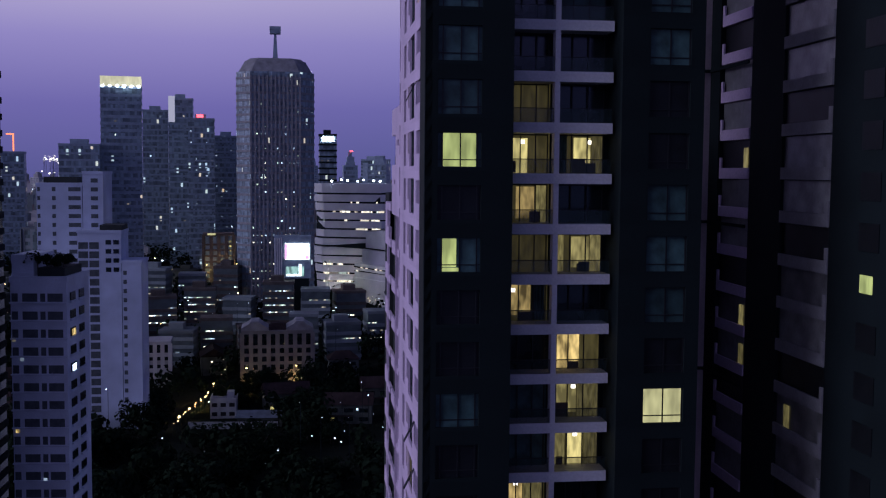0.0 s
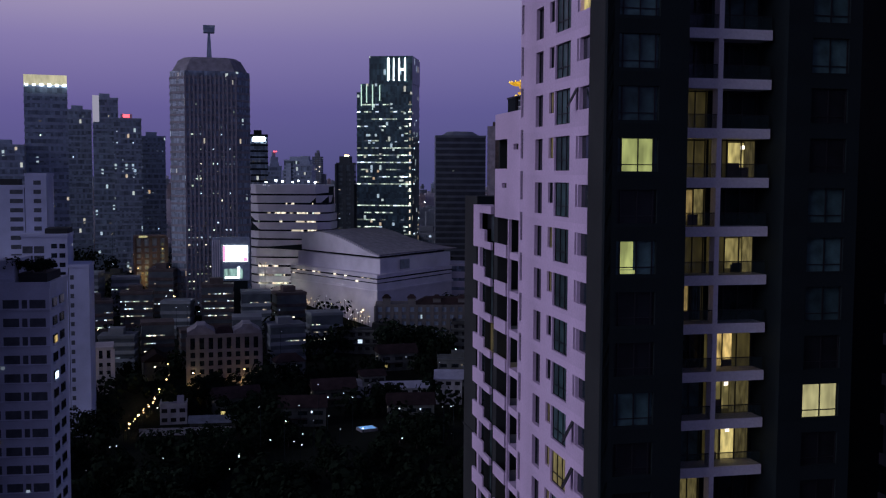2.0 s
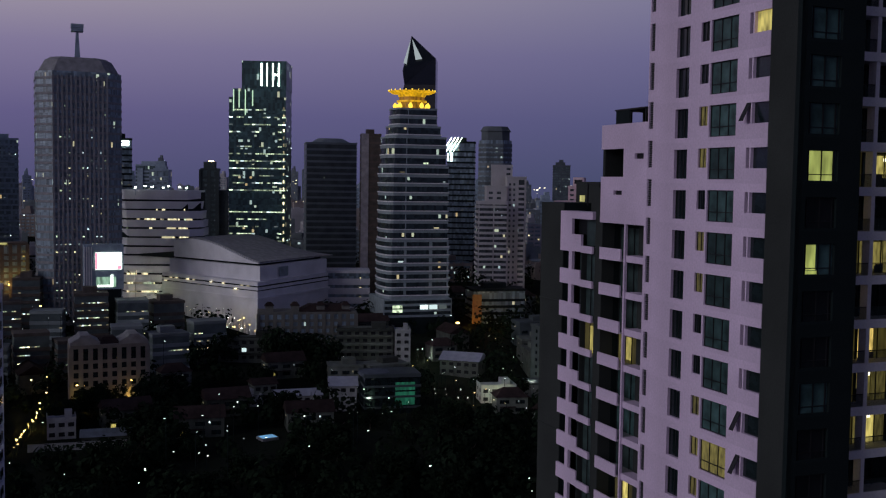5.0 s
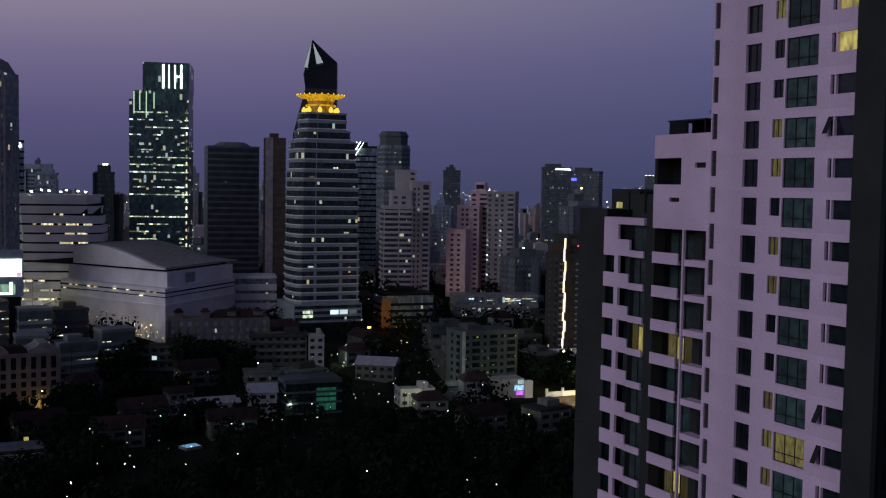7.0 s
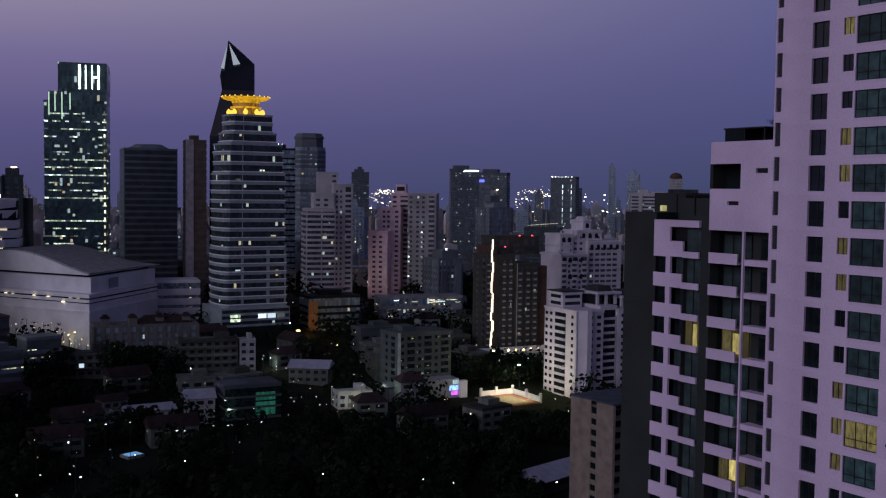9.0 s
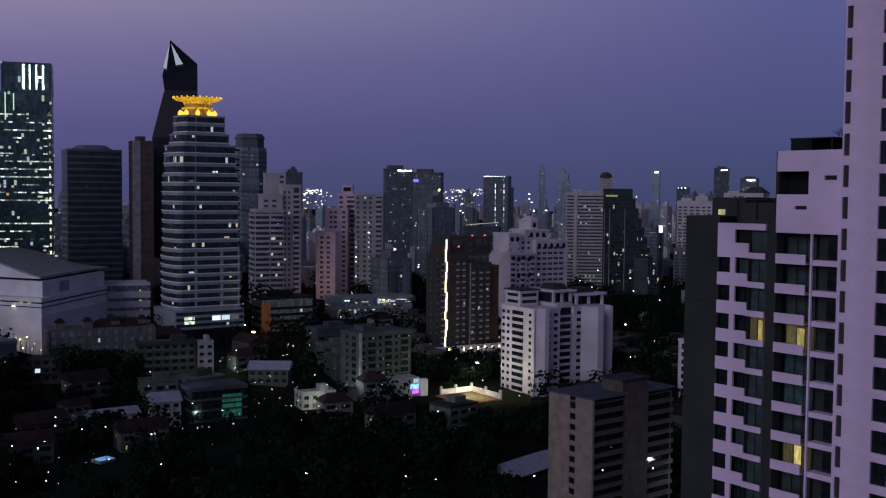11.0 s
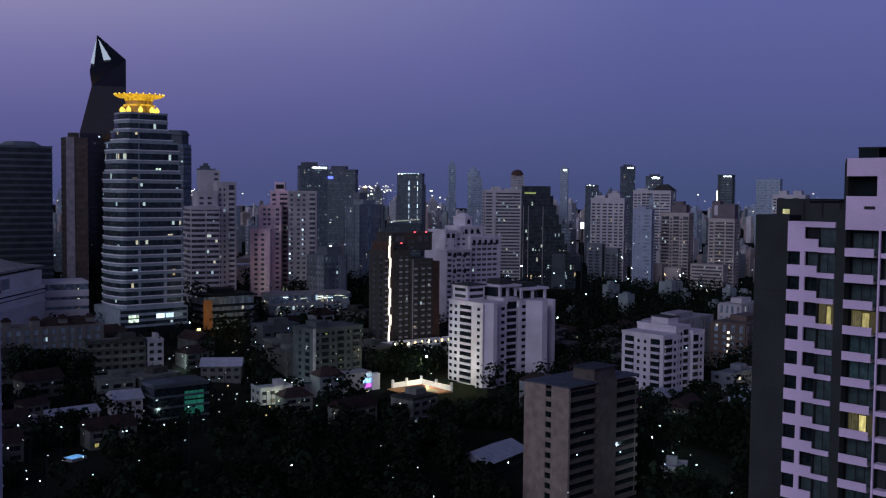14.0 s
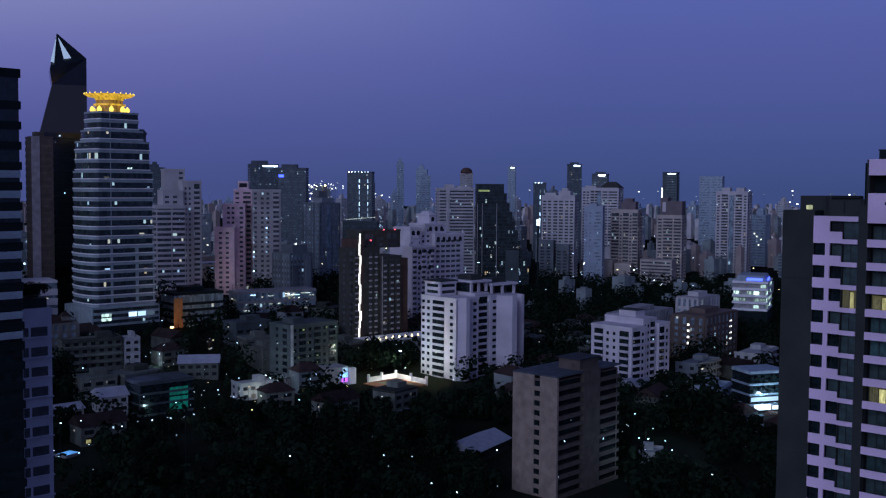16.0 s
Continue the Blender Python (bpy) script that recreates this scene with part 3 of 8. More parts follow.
room = {(s, m): boxes("glass", [(x0, x1, 3.5, 3.55, 0.62, FLOOR)], mat) for s, x0, x1 in (("l", 5.2, 8.1), ("r", 8.3, 11.5)) for m, mat in (("dark", GLASS), ("teal", CURTAIN), ("lit", LIT_DIM))}
door = {s: boxes("frame", [(x, x + 0.07, 3.3, 3.36, 0.62, FLOOR) for x in xs] + [(xs[0], xs[-1], 3.3, 3.36, FLOOR - 0.12, FLOOR - 0.03)], FRAME) for s, xs in (("l", (5.3, 6.2, 7.15, 7.9)), ("r", (8.4, 9.4, 10.4, 11.4)))}


def furnish(window, x0, x1, y, z0, z1, seed):
    """A lit room seen through its glass: a bright wall, drawn-back curtains, a lamp and dark furniture."""
    r = random.Random(seed)
    w, h = x1 - x0, z1 - z0
    a = x0 + w * r.uniform(0.08, 0.4)
    b = min(x1 - 0.1, a + w * r.uniform(0.3, 0.55))
    part("room_wall", boxes("room_wall", [(a, b, y - 0.03, y - 0.01, z0 + h * r.uniform(0.0, 0.2), z1 - h * r.uniform(0.02, 0.12))], r.choice((BRIGHT, LIT_WARM, LIT_AMBER))), window)
    for c0, c1 in ((x0, a - 0.04), (b + 0.04, x1)):
        c1 = min(c1, c0 + w * r.uniform(0.15, 0.4)) if c0 == x0 else c1
        if c1 - c0 > 0.15 and r.random() < 0.8:
            n = 8
            v = [(c0 + (c1 - c0) * i / n, y - 0.09 + 0.05 * (i % 2), z) for i in range(n + 1) for z in (z0 + 0.03, z1 - 0.05)]
            part("curtain", mesh_of("curtain", v, [(2 * i, 2 * i + 2, 2 * i + 3, 2 * i + 1) for i in range(n)], r.choice((SHEER, SHEER, CURTAIN))), window, "drawn-back curtain")
    for k in range(r.choice((1, 2))):
        c = r.uniform(x0 + 0.2, x1 - 0.7)
        part("furniture", boxes("furniture", [(c, c + r.uniform(0.3, 0.9), y - 0.16, y - 0.1, z0 + 0.02, z0 + h * r.uniform(0.18, 0.42))], BROWN), window)
    if r.random() < 0.6:
        c = r.uniform(a, b - 0.2)
        part("lamp", boxes("lamp", [(c, c + 0.28, y - 0.08, y - 0.05, z1 - h * 0.24, z1 - h * 0.14)], STRIP), window, "small hanging lamp")


look_l = {0: "dim", -1: "lit", -2: "lit", -3: "dim", -4: "lit", -7: "teal", -8: "lit", -11: "lit", 3: "teal", -6: "teal"}
look_r = {-1: "lit", -3: "lit", -5: "lit", -6: "lit", -7: "lit", -10: "lit", -12: "lit", 2: "teal", -9: "teal"}
look_1 = {0: "warm", -2: "warm", -7: "dark", -3: "dark", -1: "dark", 4: "dark"}
look_3 = {-5: "warm", 0: "dark", 1: "dark", -7: "dark"}
for k, z in module(LEVELS):
    o = part("wall", front_l, near, at=(0, 0, z), yaw=90)
    o = part("wall", front_r, near, at=(0, 0, z), yaw=90)
    for table, kinds, x0, x1 in ((look_1, w1, 0.75, 3.3), (look_3, w3, 13.25, 15.75)):
        what = table.get(k, "dim" if k > -4 or (x0 < 1 and k % 2) else "dark")
        a, b = kinds["dim" if what == "warm" and x0 < 1 else what]
        w = part("window", a, near, "lit window between half-drawn curtains" if what == "warm" else "", at=(0, 0, z))
        part("frame", b, w)
        if what == "warm" and x0 < 1:
            part("room_wall", boxes("room_wall", [(1.02, 3.0, 0.2, 0.215, 0.24, 2.16)] if k == 0 else [(1.02, 1.9, 0.2, 0.215, 0.5, 2.16), (1.02, 2.04, 0.2, 0.215, 0.24, 0.46)], LIT_GREEN), w, "yellow-green lit room")
    z += 2.31
    part("slab", bay_slab, near, "white balcony slab", at=(0, 0, z))
    part("mullion", bay_mid, near, at=(0, 0, z))
    part("railing", rail, near, "clear glass railing", at=(0, 0, z))
    part("handrail", handrail, near, at=(0, 0, z))
    for s, table, x0, x1 in (("l", look_l, 5.2, 8.0), ("r", look_r, 8.36, 11.5)):
        what = table.get(k, "dark")
        w = part("window", room[s, {"dim": "lit"}.get(what, what)], near, {"lit": "lit living room behind the balcony", "dim": "dimly lit room behind the balcony"}.get(what, ""), at=(0, 0, z))
        part("frame", door[s], w)
        if what == "lit":
            furnish(w, x0 + 0.1, x1 - 0.1, 3.5, 0.64, FLOOR - 0.05, 400 + 7 * k + (s == "r"))

# ---- the second tower, whose side faces the first ----
side = thing("apartment_tower", 26.7, 0, 0, label="dark apartment tower with columns of pale balconies", category="apartment tower")
for c in ((0.0, 20, -40, 3.9), (1.6, 20, 3.91, 11.1), (0, 20, 11.11, 16.6), (1.6, 20, 16.61, 22.4), (0, 20, 22.41, 24.4)):
    part("core", boxes("core", [(*c, -6, 118)], CHARCOAL), side)
part("pier", boxes("pier", [(-0.2, 0.0, 22.42, 24.4, -6, 118)], CHARCOAL), side)
# column at y = 3.95 is grey, not lilac: its weaker light painted in
sb = {y0: boxes("balcony_front", [(-0.1, 0.05, y0, y1, 0, 0.85), (0.05, 1.6, y0, y1, 0, 0.2), (-0.1, 0.05, y1 - 0.35 if y0 > 12 else y0, y1 if y0 > 12 else y0 + 0.35, 0.85, 1.7)], LILAC if y0 > 12 else CONCRETE) for y0, y1 in ((16.65, 22.35), (3.95, 11.05))}
sg = {(y0, m): boxes("glass", [(0.2, 0.25, y0, y1, 0.2, 3.0)], mat) for y0, y1 in ((16.65, 22.35), (3.95, 11.05)) for m, mat in (("dark", NIGHTPANE), ("dim", GREYPANE))}
part("link_wall", boxes("link_wall", [(-2.6, -0.01, 24.42, 25.6, -6, 118)], TAUPEWALL), side, "brown corner pier")
for z in (65.0, 77.4, 89.9, 102.1):
    part("ledge", boxes("ledge", [(-2.75, -0.2, 24.2, 24.41, z, z + 0.25), (-0.35, -0.21, 16.6, 24.2, z, z + 0.25)], CHARCOAL), side)
slot = boxes("glass", [(0.12, 0.16, 0, 0.8, 0.6, 2.4)], SHEER)
for k in range(-14, 9):
    z = 84.2 + FLOOR * k
    for y0 in (16.65, 3.95):
        part("balcony_front", sb[y0], side, at=(0, 0, z))
        part("window", sg[y0, "dim" if (k * 7 + int(y0)) % 3 else "dark"], side, at=(0, 0, z))
for y, k in ((17.2, 0), (17.3, -4), (17.2, -5), (9.0, -6)):
    part("window", slot, side, "lit strip of a window", at=(0, y, 84.2 + FLOOR * (k - 1)))
sidewin = boxes("glass", [(-0.06, 0.0, -2.2, 0.1, 0.0, 1.7)], NIGHTPANE)
sidelit = boxes("glass", [(-0.06, 0.0, -1.6, -0.2, 0.5, 1.6)], LIT_GREEN)
for k in range(-14, 9):
    part("window", sidelit if k in (-3, 4) else sidewin, side, at=(0, 0, 83.0 + FLOOR * k))

# ---- the city ----
rng = random.Random(7)
PANES = {}


def light_windows(ob, a, b, base, n, floor, band, lit, mats, bay, faces, lit_z, run=0.0):
    """Lit panes of some windows on the faces: f front (-y), l the -x side, r the +x side; joined where the building is far off."""
    far = math.hypot(ob.location.x + 70, ob.location.y + 45) > 560
    joined = {}
    for face in faces:
        half = a if face == "f" else b
        cols = max(1, int(2 * half / bay))
        step = 2 * half / cols
        for i in range(n):
            share = rng.choice((0.2, 0.5, 1.0, 2.4)) * lit if lit_z[0] <= i / n <= lit_z[1] else 0
            was = False
            for j in range(cols):
                was = rng.random() < (max(share, run) if was else share)
                if not was:
                    continue
                mat = rng.choice(mats)
                wide = 0.46 if run else rng.choice((0.05, 0.08, 0.12, 0.2))
                u, v = step * wide, (floor - band) * (0.24 if run else rng.choice((0.16, 0.24, 0.34)))
                c = -half + step * (j + 0.5)
                z = base + i * floor + band + (floor - band) * 0.1
                pane = (-u, u, -0.06, -0.01, 0, v) if face == "f" else (-0.06, -0.01, -u, u, 0, v) if face == "l" else (0.01, 0.06, -u, u, 0, v)
                at = (c, -b, z) if face == "f" else (-a, c, z) if face == "l" else (a, c, z)
                if far:
                    joined.setdefault(mat.name, (mat, []))[1].append(tuple(p + at[k // 2] for k, p in enumerate(pane)))
                    continue
                key = (face, round(u, 2), round(v, 2), mat.name)
                if key not in PANES:
                    PANES[key] = boxes("lit_pane", [pane], mat)
                part("lit_window", PANES[key], ob, at=at)
    for mat, items in joined.values():
        part("lit_window", boxes("lit_window", items, mat), ob, "scattered lit windows", kind="stuff")


def shaft(ob, x0, x1, y0, y1, z0, z1, wall, glass, floor, band, out, piers):
    """Glass core, floor bands and piers of one block of a building."""
    part("core", boxes("core", [(x0, x1, y0, y1, z0, z1)], glass), ob)
    ring = boxes("floor_band", [(x0 - out, x1 + out, y0 - out, y1 + out, 0, band)], wall)
    n = max(1, int((z1 - z0) / floor))
    if (ob.location.x + 70) ** 2 + (ob.location.y + 45) ** 2 > 590 ** 2:
        part("floor_band", boxes("floor_band", [(x0 - out, x1 + out, y0 - out, y1 + out, z0 + i * floor, z0 + i * floor + band) for i in range(n)], wall), ob, kind="stuff")
    else:
        for i in range(n):
            part("floor_band", ring, ob, at=(0, 0, z0 + i * floor))
    part("parapet", boxes("parapet", [(x0 - out, x1 + out, y0 - out, y1 + out, z1 - 0.5, z1 + 0.8)], wall), ob)
    if piers:
        for m, lo, hi, along in ((max(2, round((x1 - x0) / piers)), x0, x1, True), (max(2, round((y1 - y0) / piers)), y0, y1, False)):
            wide = min(1.2, piers * 0.24)
            for i in range(m + 1):
                c = lo + (hi - lo) * i / m
                if along:
                    part("pier", boxes("pier", [(c - wide, c + wide, y0 - out - 0.06, y0 + 0.1, z0, z1)], wall), ob)
                else:
                    part("pier", boxes("pier", [(x0 - out - 0.06, x0 + 0.1, c - wide, c + wide, z0, z1)], wall), ob)
    return n


def tower(name, x, y, w, d, h, yaw, label, wall=STEEL, glass=GLASS, floor=3.6, band=1.1, lit=0.06, mats=(LIT_OFFICE, LIT_FAR), piers=0.0, base=None, bay=3.0, group="", category="tower", out=0.25, faces="fl", lit_z=(0.0, 1.0), plant=True):
    ob = thing(name, x, y, 0, yaw, label, category, group)
    a, b = w / 2, d / 2
    base = ground_z(y - b, x) - 2.0 if base is None else base
    TAKEN.append((x, y, max(a, b) * 1.15))
    # from 470 m out, dark glass gives way to the glass tinted for haze
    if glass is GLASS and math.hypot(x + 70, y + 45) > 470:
        glass = HAZEGLASS
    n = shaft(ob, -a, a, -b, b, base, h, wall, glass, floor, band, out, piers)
    if plant:
        part("plant_room", boxes("plant_room", [(-a * 0.5, a * 0.35, -b * 0.5, b * 0.5, h + 0.75, h + 3.4)], wall), ob)
    light_windows(ob, a, b, base, n, floor, band, lit, mats, bay, faces, lit_z)
    return ob


def wing(ob, x0, x1, y0, y1, h, wall, floor=3.05, band=1.5, lit=0.05, mats=(LIT_FAR, LIT_COOL), piers=3.2, glass=GLASS, base=GROUND, out=0.25):
    """One more block of a building that has been begun."""
    shaft(ob, x0, x1, y0, y1, base, h, wall, glass, floor, band, out, piers)


def columns(ob, x0, x1, y0, y1, z0, z1, wall, cols, floor=3.05, side=()):
    """A solid block with columns of windows (w), tall windows (g) and balconies before a flat dark strip (b) on its
    front, and on its -x side.
    """
    part("body", boxes("body", [(x0, x1, y0, y1, z0, z1)], wall), ob)
    n = int((z1 - z0) / floor)
    # past 470 m the lighter pane takes the place of haze
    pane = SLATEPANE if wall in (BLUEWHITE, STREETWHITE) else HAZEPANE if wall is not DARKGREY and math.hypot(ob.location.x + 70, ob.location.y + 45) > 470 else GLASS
    for face, plan in (("f", cols), ("l", side)):
        lo, hi = (x0, x1) if face == "f" else (y0, y1)
        for u, v, kind in plan:
            a, b = lo + (hi - lo) * u, lo + (hi - lo) * v

            def slab(p, q, t0, t1, zz0, zz1):
                return (p, q, y0 - t1, y0 - t0, zz0, zz1) if face == "f" else (x0 - t1, x0 - t0, p, q, zz0, zz1)

            if kind in "wg":
                sill, lintel = (1.0, 2.4) if kind == "w" else (0.5, 2.75)
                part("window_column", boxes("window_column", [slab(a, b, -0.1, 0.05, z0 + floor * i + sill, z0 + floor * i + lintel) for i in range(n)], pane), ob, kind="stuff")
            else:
                # no depth here: the strip's dark colour stands in for a recess's shade
                part("recess", boxes("recess", [slab(a, b, -0.1, 0.04, z0, z1 - 1.2)], pane), ob, "flat dark strip in place of a balcony recess")
                front = boxes("balcony", [slab(a, b, 0.05, 0.75, 0, 1.45 if pane is HAZEPANE else 1.0)], wall)
                for i in range(n):
                    part("balcony", front, ob, at=(0, 0, z0 + floor * i))
    part("parapet", boxes("parapet", [(x0 - 0.2, x1 + 0.2, y0 - 0.2, y1 + 0.2, z1 - 0.3, z1 + 0.7)], wall), ob)


def octagon(w, d, cut):
    a, b = w / 2, d / 2
    return [(-a, -b + cut), (-a + cut, -b), (a - cut, -b), (a, -b + cut), (a, b - cut), (a - cut, b), (-a + cut, b), (-a, b - cut)]


WARMS = (LIT_FAR, LIT_AMBER, LIT_COOL)

# white apartment blocks at the street's near end
ob = thing("apartment_block", -56.9, 150.1, -2.6, -5, "white apartment block with rows of wide dark windows and roof shrubs", "apartment block")
ob.scale = (0.84, 0.84, 1.12)
TAKEN.append((-56.9, 150.1, 10))
columns(ob, -6.2, 6.2, -8.2, 8.4, GROUND, 56.5, STREETWHITE, [(0.02, 0.13, "w"), (0.21, 0.48, "w"), (0.53, 0.62, "w"), (0.66, 0.93, "w")])
shaft(ob, -6.0, -1.2, -7.6, 6, 57.2, 60.0, STREETWHITE, STREETWHITE, 3.05, 0.5, 0.1, 0)
part("roof_room", boxes("roof_room", [(-0.4, 5.6, -7.4, 5, 57.2, 58.6)], DARKGREY), ob)
ledge = boxes("ledge", [(-6.3, 6.3, -8.75, -8.22, 0, 0.22)], STREETWHITE)
bay_window = boxes("bay_window", [(6.22, 6.5, 0, 3.4, 0, 1.45)], GLASS)
bay_sill = boxes("bay_sill", [(6.22, 6.75, -0.3, 3.7, 0, 0.35)], STREETWHITE)
for i in range(20):
    part("ledge", ledge, ob, at=(0, 0, GROUND + 3.05 * i + 0.72))
    for y in (-6.0, 0.4):
        part("bay_window", bay_window, ob, at=(0, y, GROUND + 3.05 * i + 1.0))
        part("bay_sill", bay_sill, ob, at=(0, y, GROUND + 3.05 * i + 0.64))
for u, z, mat in ((-6.0, 46.2, LIT_FAR), (-4.3, 42.9, LIT_COOL), (0.4, 22.2, LIT_COOL), (-5.6, 30.6, LIT_AMBER), (-5.8, 6.0, LIT_FAR), (-3.2, 6.0, LIT_COOL)):
    part("lit_window", boxes("lit_pane", [(u, u + 0.8, -8.36, -8.28, z, z + 0.6)], mat), ob)
for i, mat in ((17, LIT_AMBER), (15, LIT_COOL)):
    part("lit_window", boxes("lit_pane", [(6.51, 6.56, -5.6, -3.0, 0.1, 1.2)], mat), ob, "lit bay window", at=(0, 0, GROUND + 3.05 * i + 1.0))
part("plinth", boxes("plinth", [(-6.4, 6.4, -8.4, 8.6, -11.5, GROUND)], STREETWHITE), ob)
part("entrance_light", boxes("entrance_light", [(2.0, 6.0, -8.9, -8.4, 0.2, 1.2)], LIT_COOL), ob, "bright white entrance canopy")
ob = thing("apartment_block", -92, 318, 0, 0, "white stepped apartment block with small square windows", "apartment block")
TAKEN.append((-92, 318, 10))
columns(ob, -7.5, 7.5, -8, 8, GROUND, 76.5, BLUEWHITE, [(0.02, 0.08, "w"), (0.34, 0.42, "w"), (0.7, 0.97, "w")])
part("roof_room", boxes("roof_room", [(-6, 5, -4, 4, 77.2, 79.2)], DARKGREY), ob)
columns(ob, 7.8, 14.5, -8.3, 8, GROUND, 80.5, BLUEWHITE, [(0.4, 0.75, "w")])
ob = thing("apartment_block", -76.5, 304, 0, 0, "white apartment block with a column of balcony recesses", "apartment block")
TAKEN.append((-76.5, 304, 9))
columns(ob, -7, 7, -7, 7, GROUND, 61.0, BLUEWHITE, [(0.02, 0.24, "g"), (0.27, 0.49, "g")])
for i in range(4):
    for c in (2.0, 4.5):
        part("window", boxes("window", [(c, c + 1.8, -7.06, -6.9, 0, 1.5)], GLASS), ob, at=(0, 0, 57.0 - 3.05 * i))
columns(ob, 7.3, 13.5, -7.3, 7, GROUND, 51.0, BLUEWHITE, [(0.06, 0.24, "w")])
part("roof_planter", boxes("roof_planter", [(0, 7, -6, 6, 61.7, 63.4)], DARKGREY), ob)
ob = tower("apartment_block", -73.8, 137, 19, 17, 99.0, 0, "dark tall apartment block with pale floor bands", CHARCOAL, floor=3.05, band=1.2, lit=0.01, mats=WARMS, piers=0, category="apartment block", faces="fr")
pale_band = boxes("pale_band", [(4.0, 9.2, -9.4, -9.26, 0, 1.1)], STEEL)
for i in range(9):
    part("pale_band", pale_band, ob, at=(0, 0, 59.0 + 3.05 * i))
# towers of the business quarter
ob = tower("office_tower", -112, 545, 21.5, 20, 127.0, 8, "dark office tower with a lit yellow crown", STEEL, floor=3.8, band=1.6, lit=0.03, category="office tower", piers=0, plant=False)
part("crown", boxes("crown", [(-10.8, 10.8, -10.2, 10.2, 128.2, 133.2)], light_of("yellow_lit_crown", (1.0, 0.90, 0.55), 0.6, 0.3, 0.2)), ob, "glowing yellow crown")
for i in range(6):
    part("crown_lamp", boxes("crown_lamp", [(-0.7, 0.7, -0.8, -0.2, 0, 0.9)], LAMP_WHITE), ob, at=(-9.5 + 3.8 * i, -10.3, 127.4))
ob = tower("office_tower", -88, 615, 14.5, 14, 126, 5, "slender dark tower with a white top slab", STEEL, floor=3.6, band=1.2, lit=0.05, category="office tower")
part("top_slab", boxes("top_slab", [(-7.4, -3.6, -7.6, 2, 112, 128)], light_of("white_lit_slab", (0.85, 0.8, 0.95), 0.35)), ob)
tower("office_tower", -107, 640, 15.7, 15, 120, 5, "dark blue glass tower", STEEL, floor=3.6, lit=0.06, mats=(LIT_COOL,), category="office tower")
ob = tower("office_tower", -74, 600, 15.5, 15, 113, 5, "blue-grey tower with a red roof sign", STEEL, floor=3.4, lit=0.09, mats=(LIT_COOL,), category="office tower")
part("roof_sign", boxes("roof_sign", [(-2.6, 1.2, -7.9, -7.4, 114.2, 116.0)], LAMP_RED), ob, "red glowing roof sign")
tower("office_tower", -131, 530, 20.9, 18, 95, 5, "low dark office tower with red lamps along its roof", STEEL, floor=3.6, lit=0.05, category="office tower")
tower("office_tower", -62, 640, 16, 16, 104, 3, "hazy blue apartment tower", STEEL, floor=3.3, lit=0.12, mats=(LIT_COOL,), category="office tower")

# the broad tower with the mast
mast = thing("office_tower", -25, 484, 0, 2, "broad brown office tower with a domed top and a mast", "office tower")
ringm = octagon(38.5, 34, 7)
part("core", prism("core", ringm, GROUND, 131, HAZEGLASS), mast)
bandm = prism("floor_band", [(x * 1.012, y * 1.012) for x, y in ringm], 0, 1.1, MASTWALL)
for i in range(38):
    part("floor_band", bandm, mast, at=(0, 0, GROUND + 3.6 * i))
for i in range(13):
    px = -12 + 2.0 * i
    part("pier", boxes("pier", [(px - 0.45, px + 0.45, -17.5, -16.9, GROUND, 129)], MASTWALL), mast)
part("dome", prism("dome", [(x * 0.95, y * 0.95) for x, y in ringm], 131, 136.8, MASTWALL, 0.82), mast)
part("dome_top", prism("dome_top", [(x * 0.76, y * 0.76) for x, y in ringm], 136.8, 138.2, MASTWALL, 0.85), mast)
part("mast", prism("mast", [(-1.3, -1.3), (1.3, -1.3), (1.3, 1.3), (-1.3, 1.3)], 138.2, 151.5, STEEL, 0.45), mast, "tapering lattice mast")
part("mast_head", boxes("mast_head", [(-2.7, 2.7, -2.7, 2.7, 151.5, 153.0), (-2.3, 2.3, -2.3, 2.3, 153.0, 153.3), (-2.8, 2.8, -2.8, 2.8, 153.3, 155.0)], STEEL), mast)
light_windows(mast, 12, 17.2, GROUND, 37, 3.6, 1.5, 0.3, (LIT_OFFICE, LIT_COOL, LIT_FAR), 2.0, "f", (0, 0.96))
ob = tower("office_tower", 3, 585, 10.3, 10, 104, 2, "small dark tower with a lit white sign", CHARCOAL, floor=3.6, lit=0.08, category="office tower")
part("roof_sign", boxes("roof_sign", [(-3.5, 3.5, -5.6, -5.3, 100.5, 103.3)], LAMP_WHITE), ob)

# white building of leaning bands, and the lit screen beside it
bands = thing("mall_building", 19, 522, 0, -16, "white curving building of stacked bands with lit slots between", "mall")
part("core", prism("core", octagon(43, 28, 6), 10, 74.5, CHARCOAL), bands)
zb = 13.0
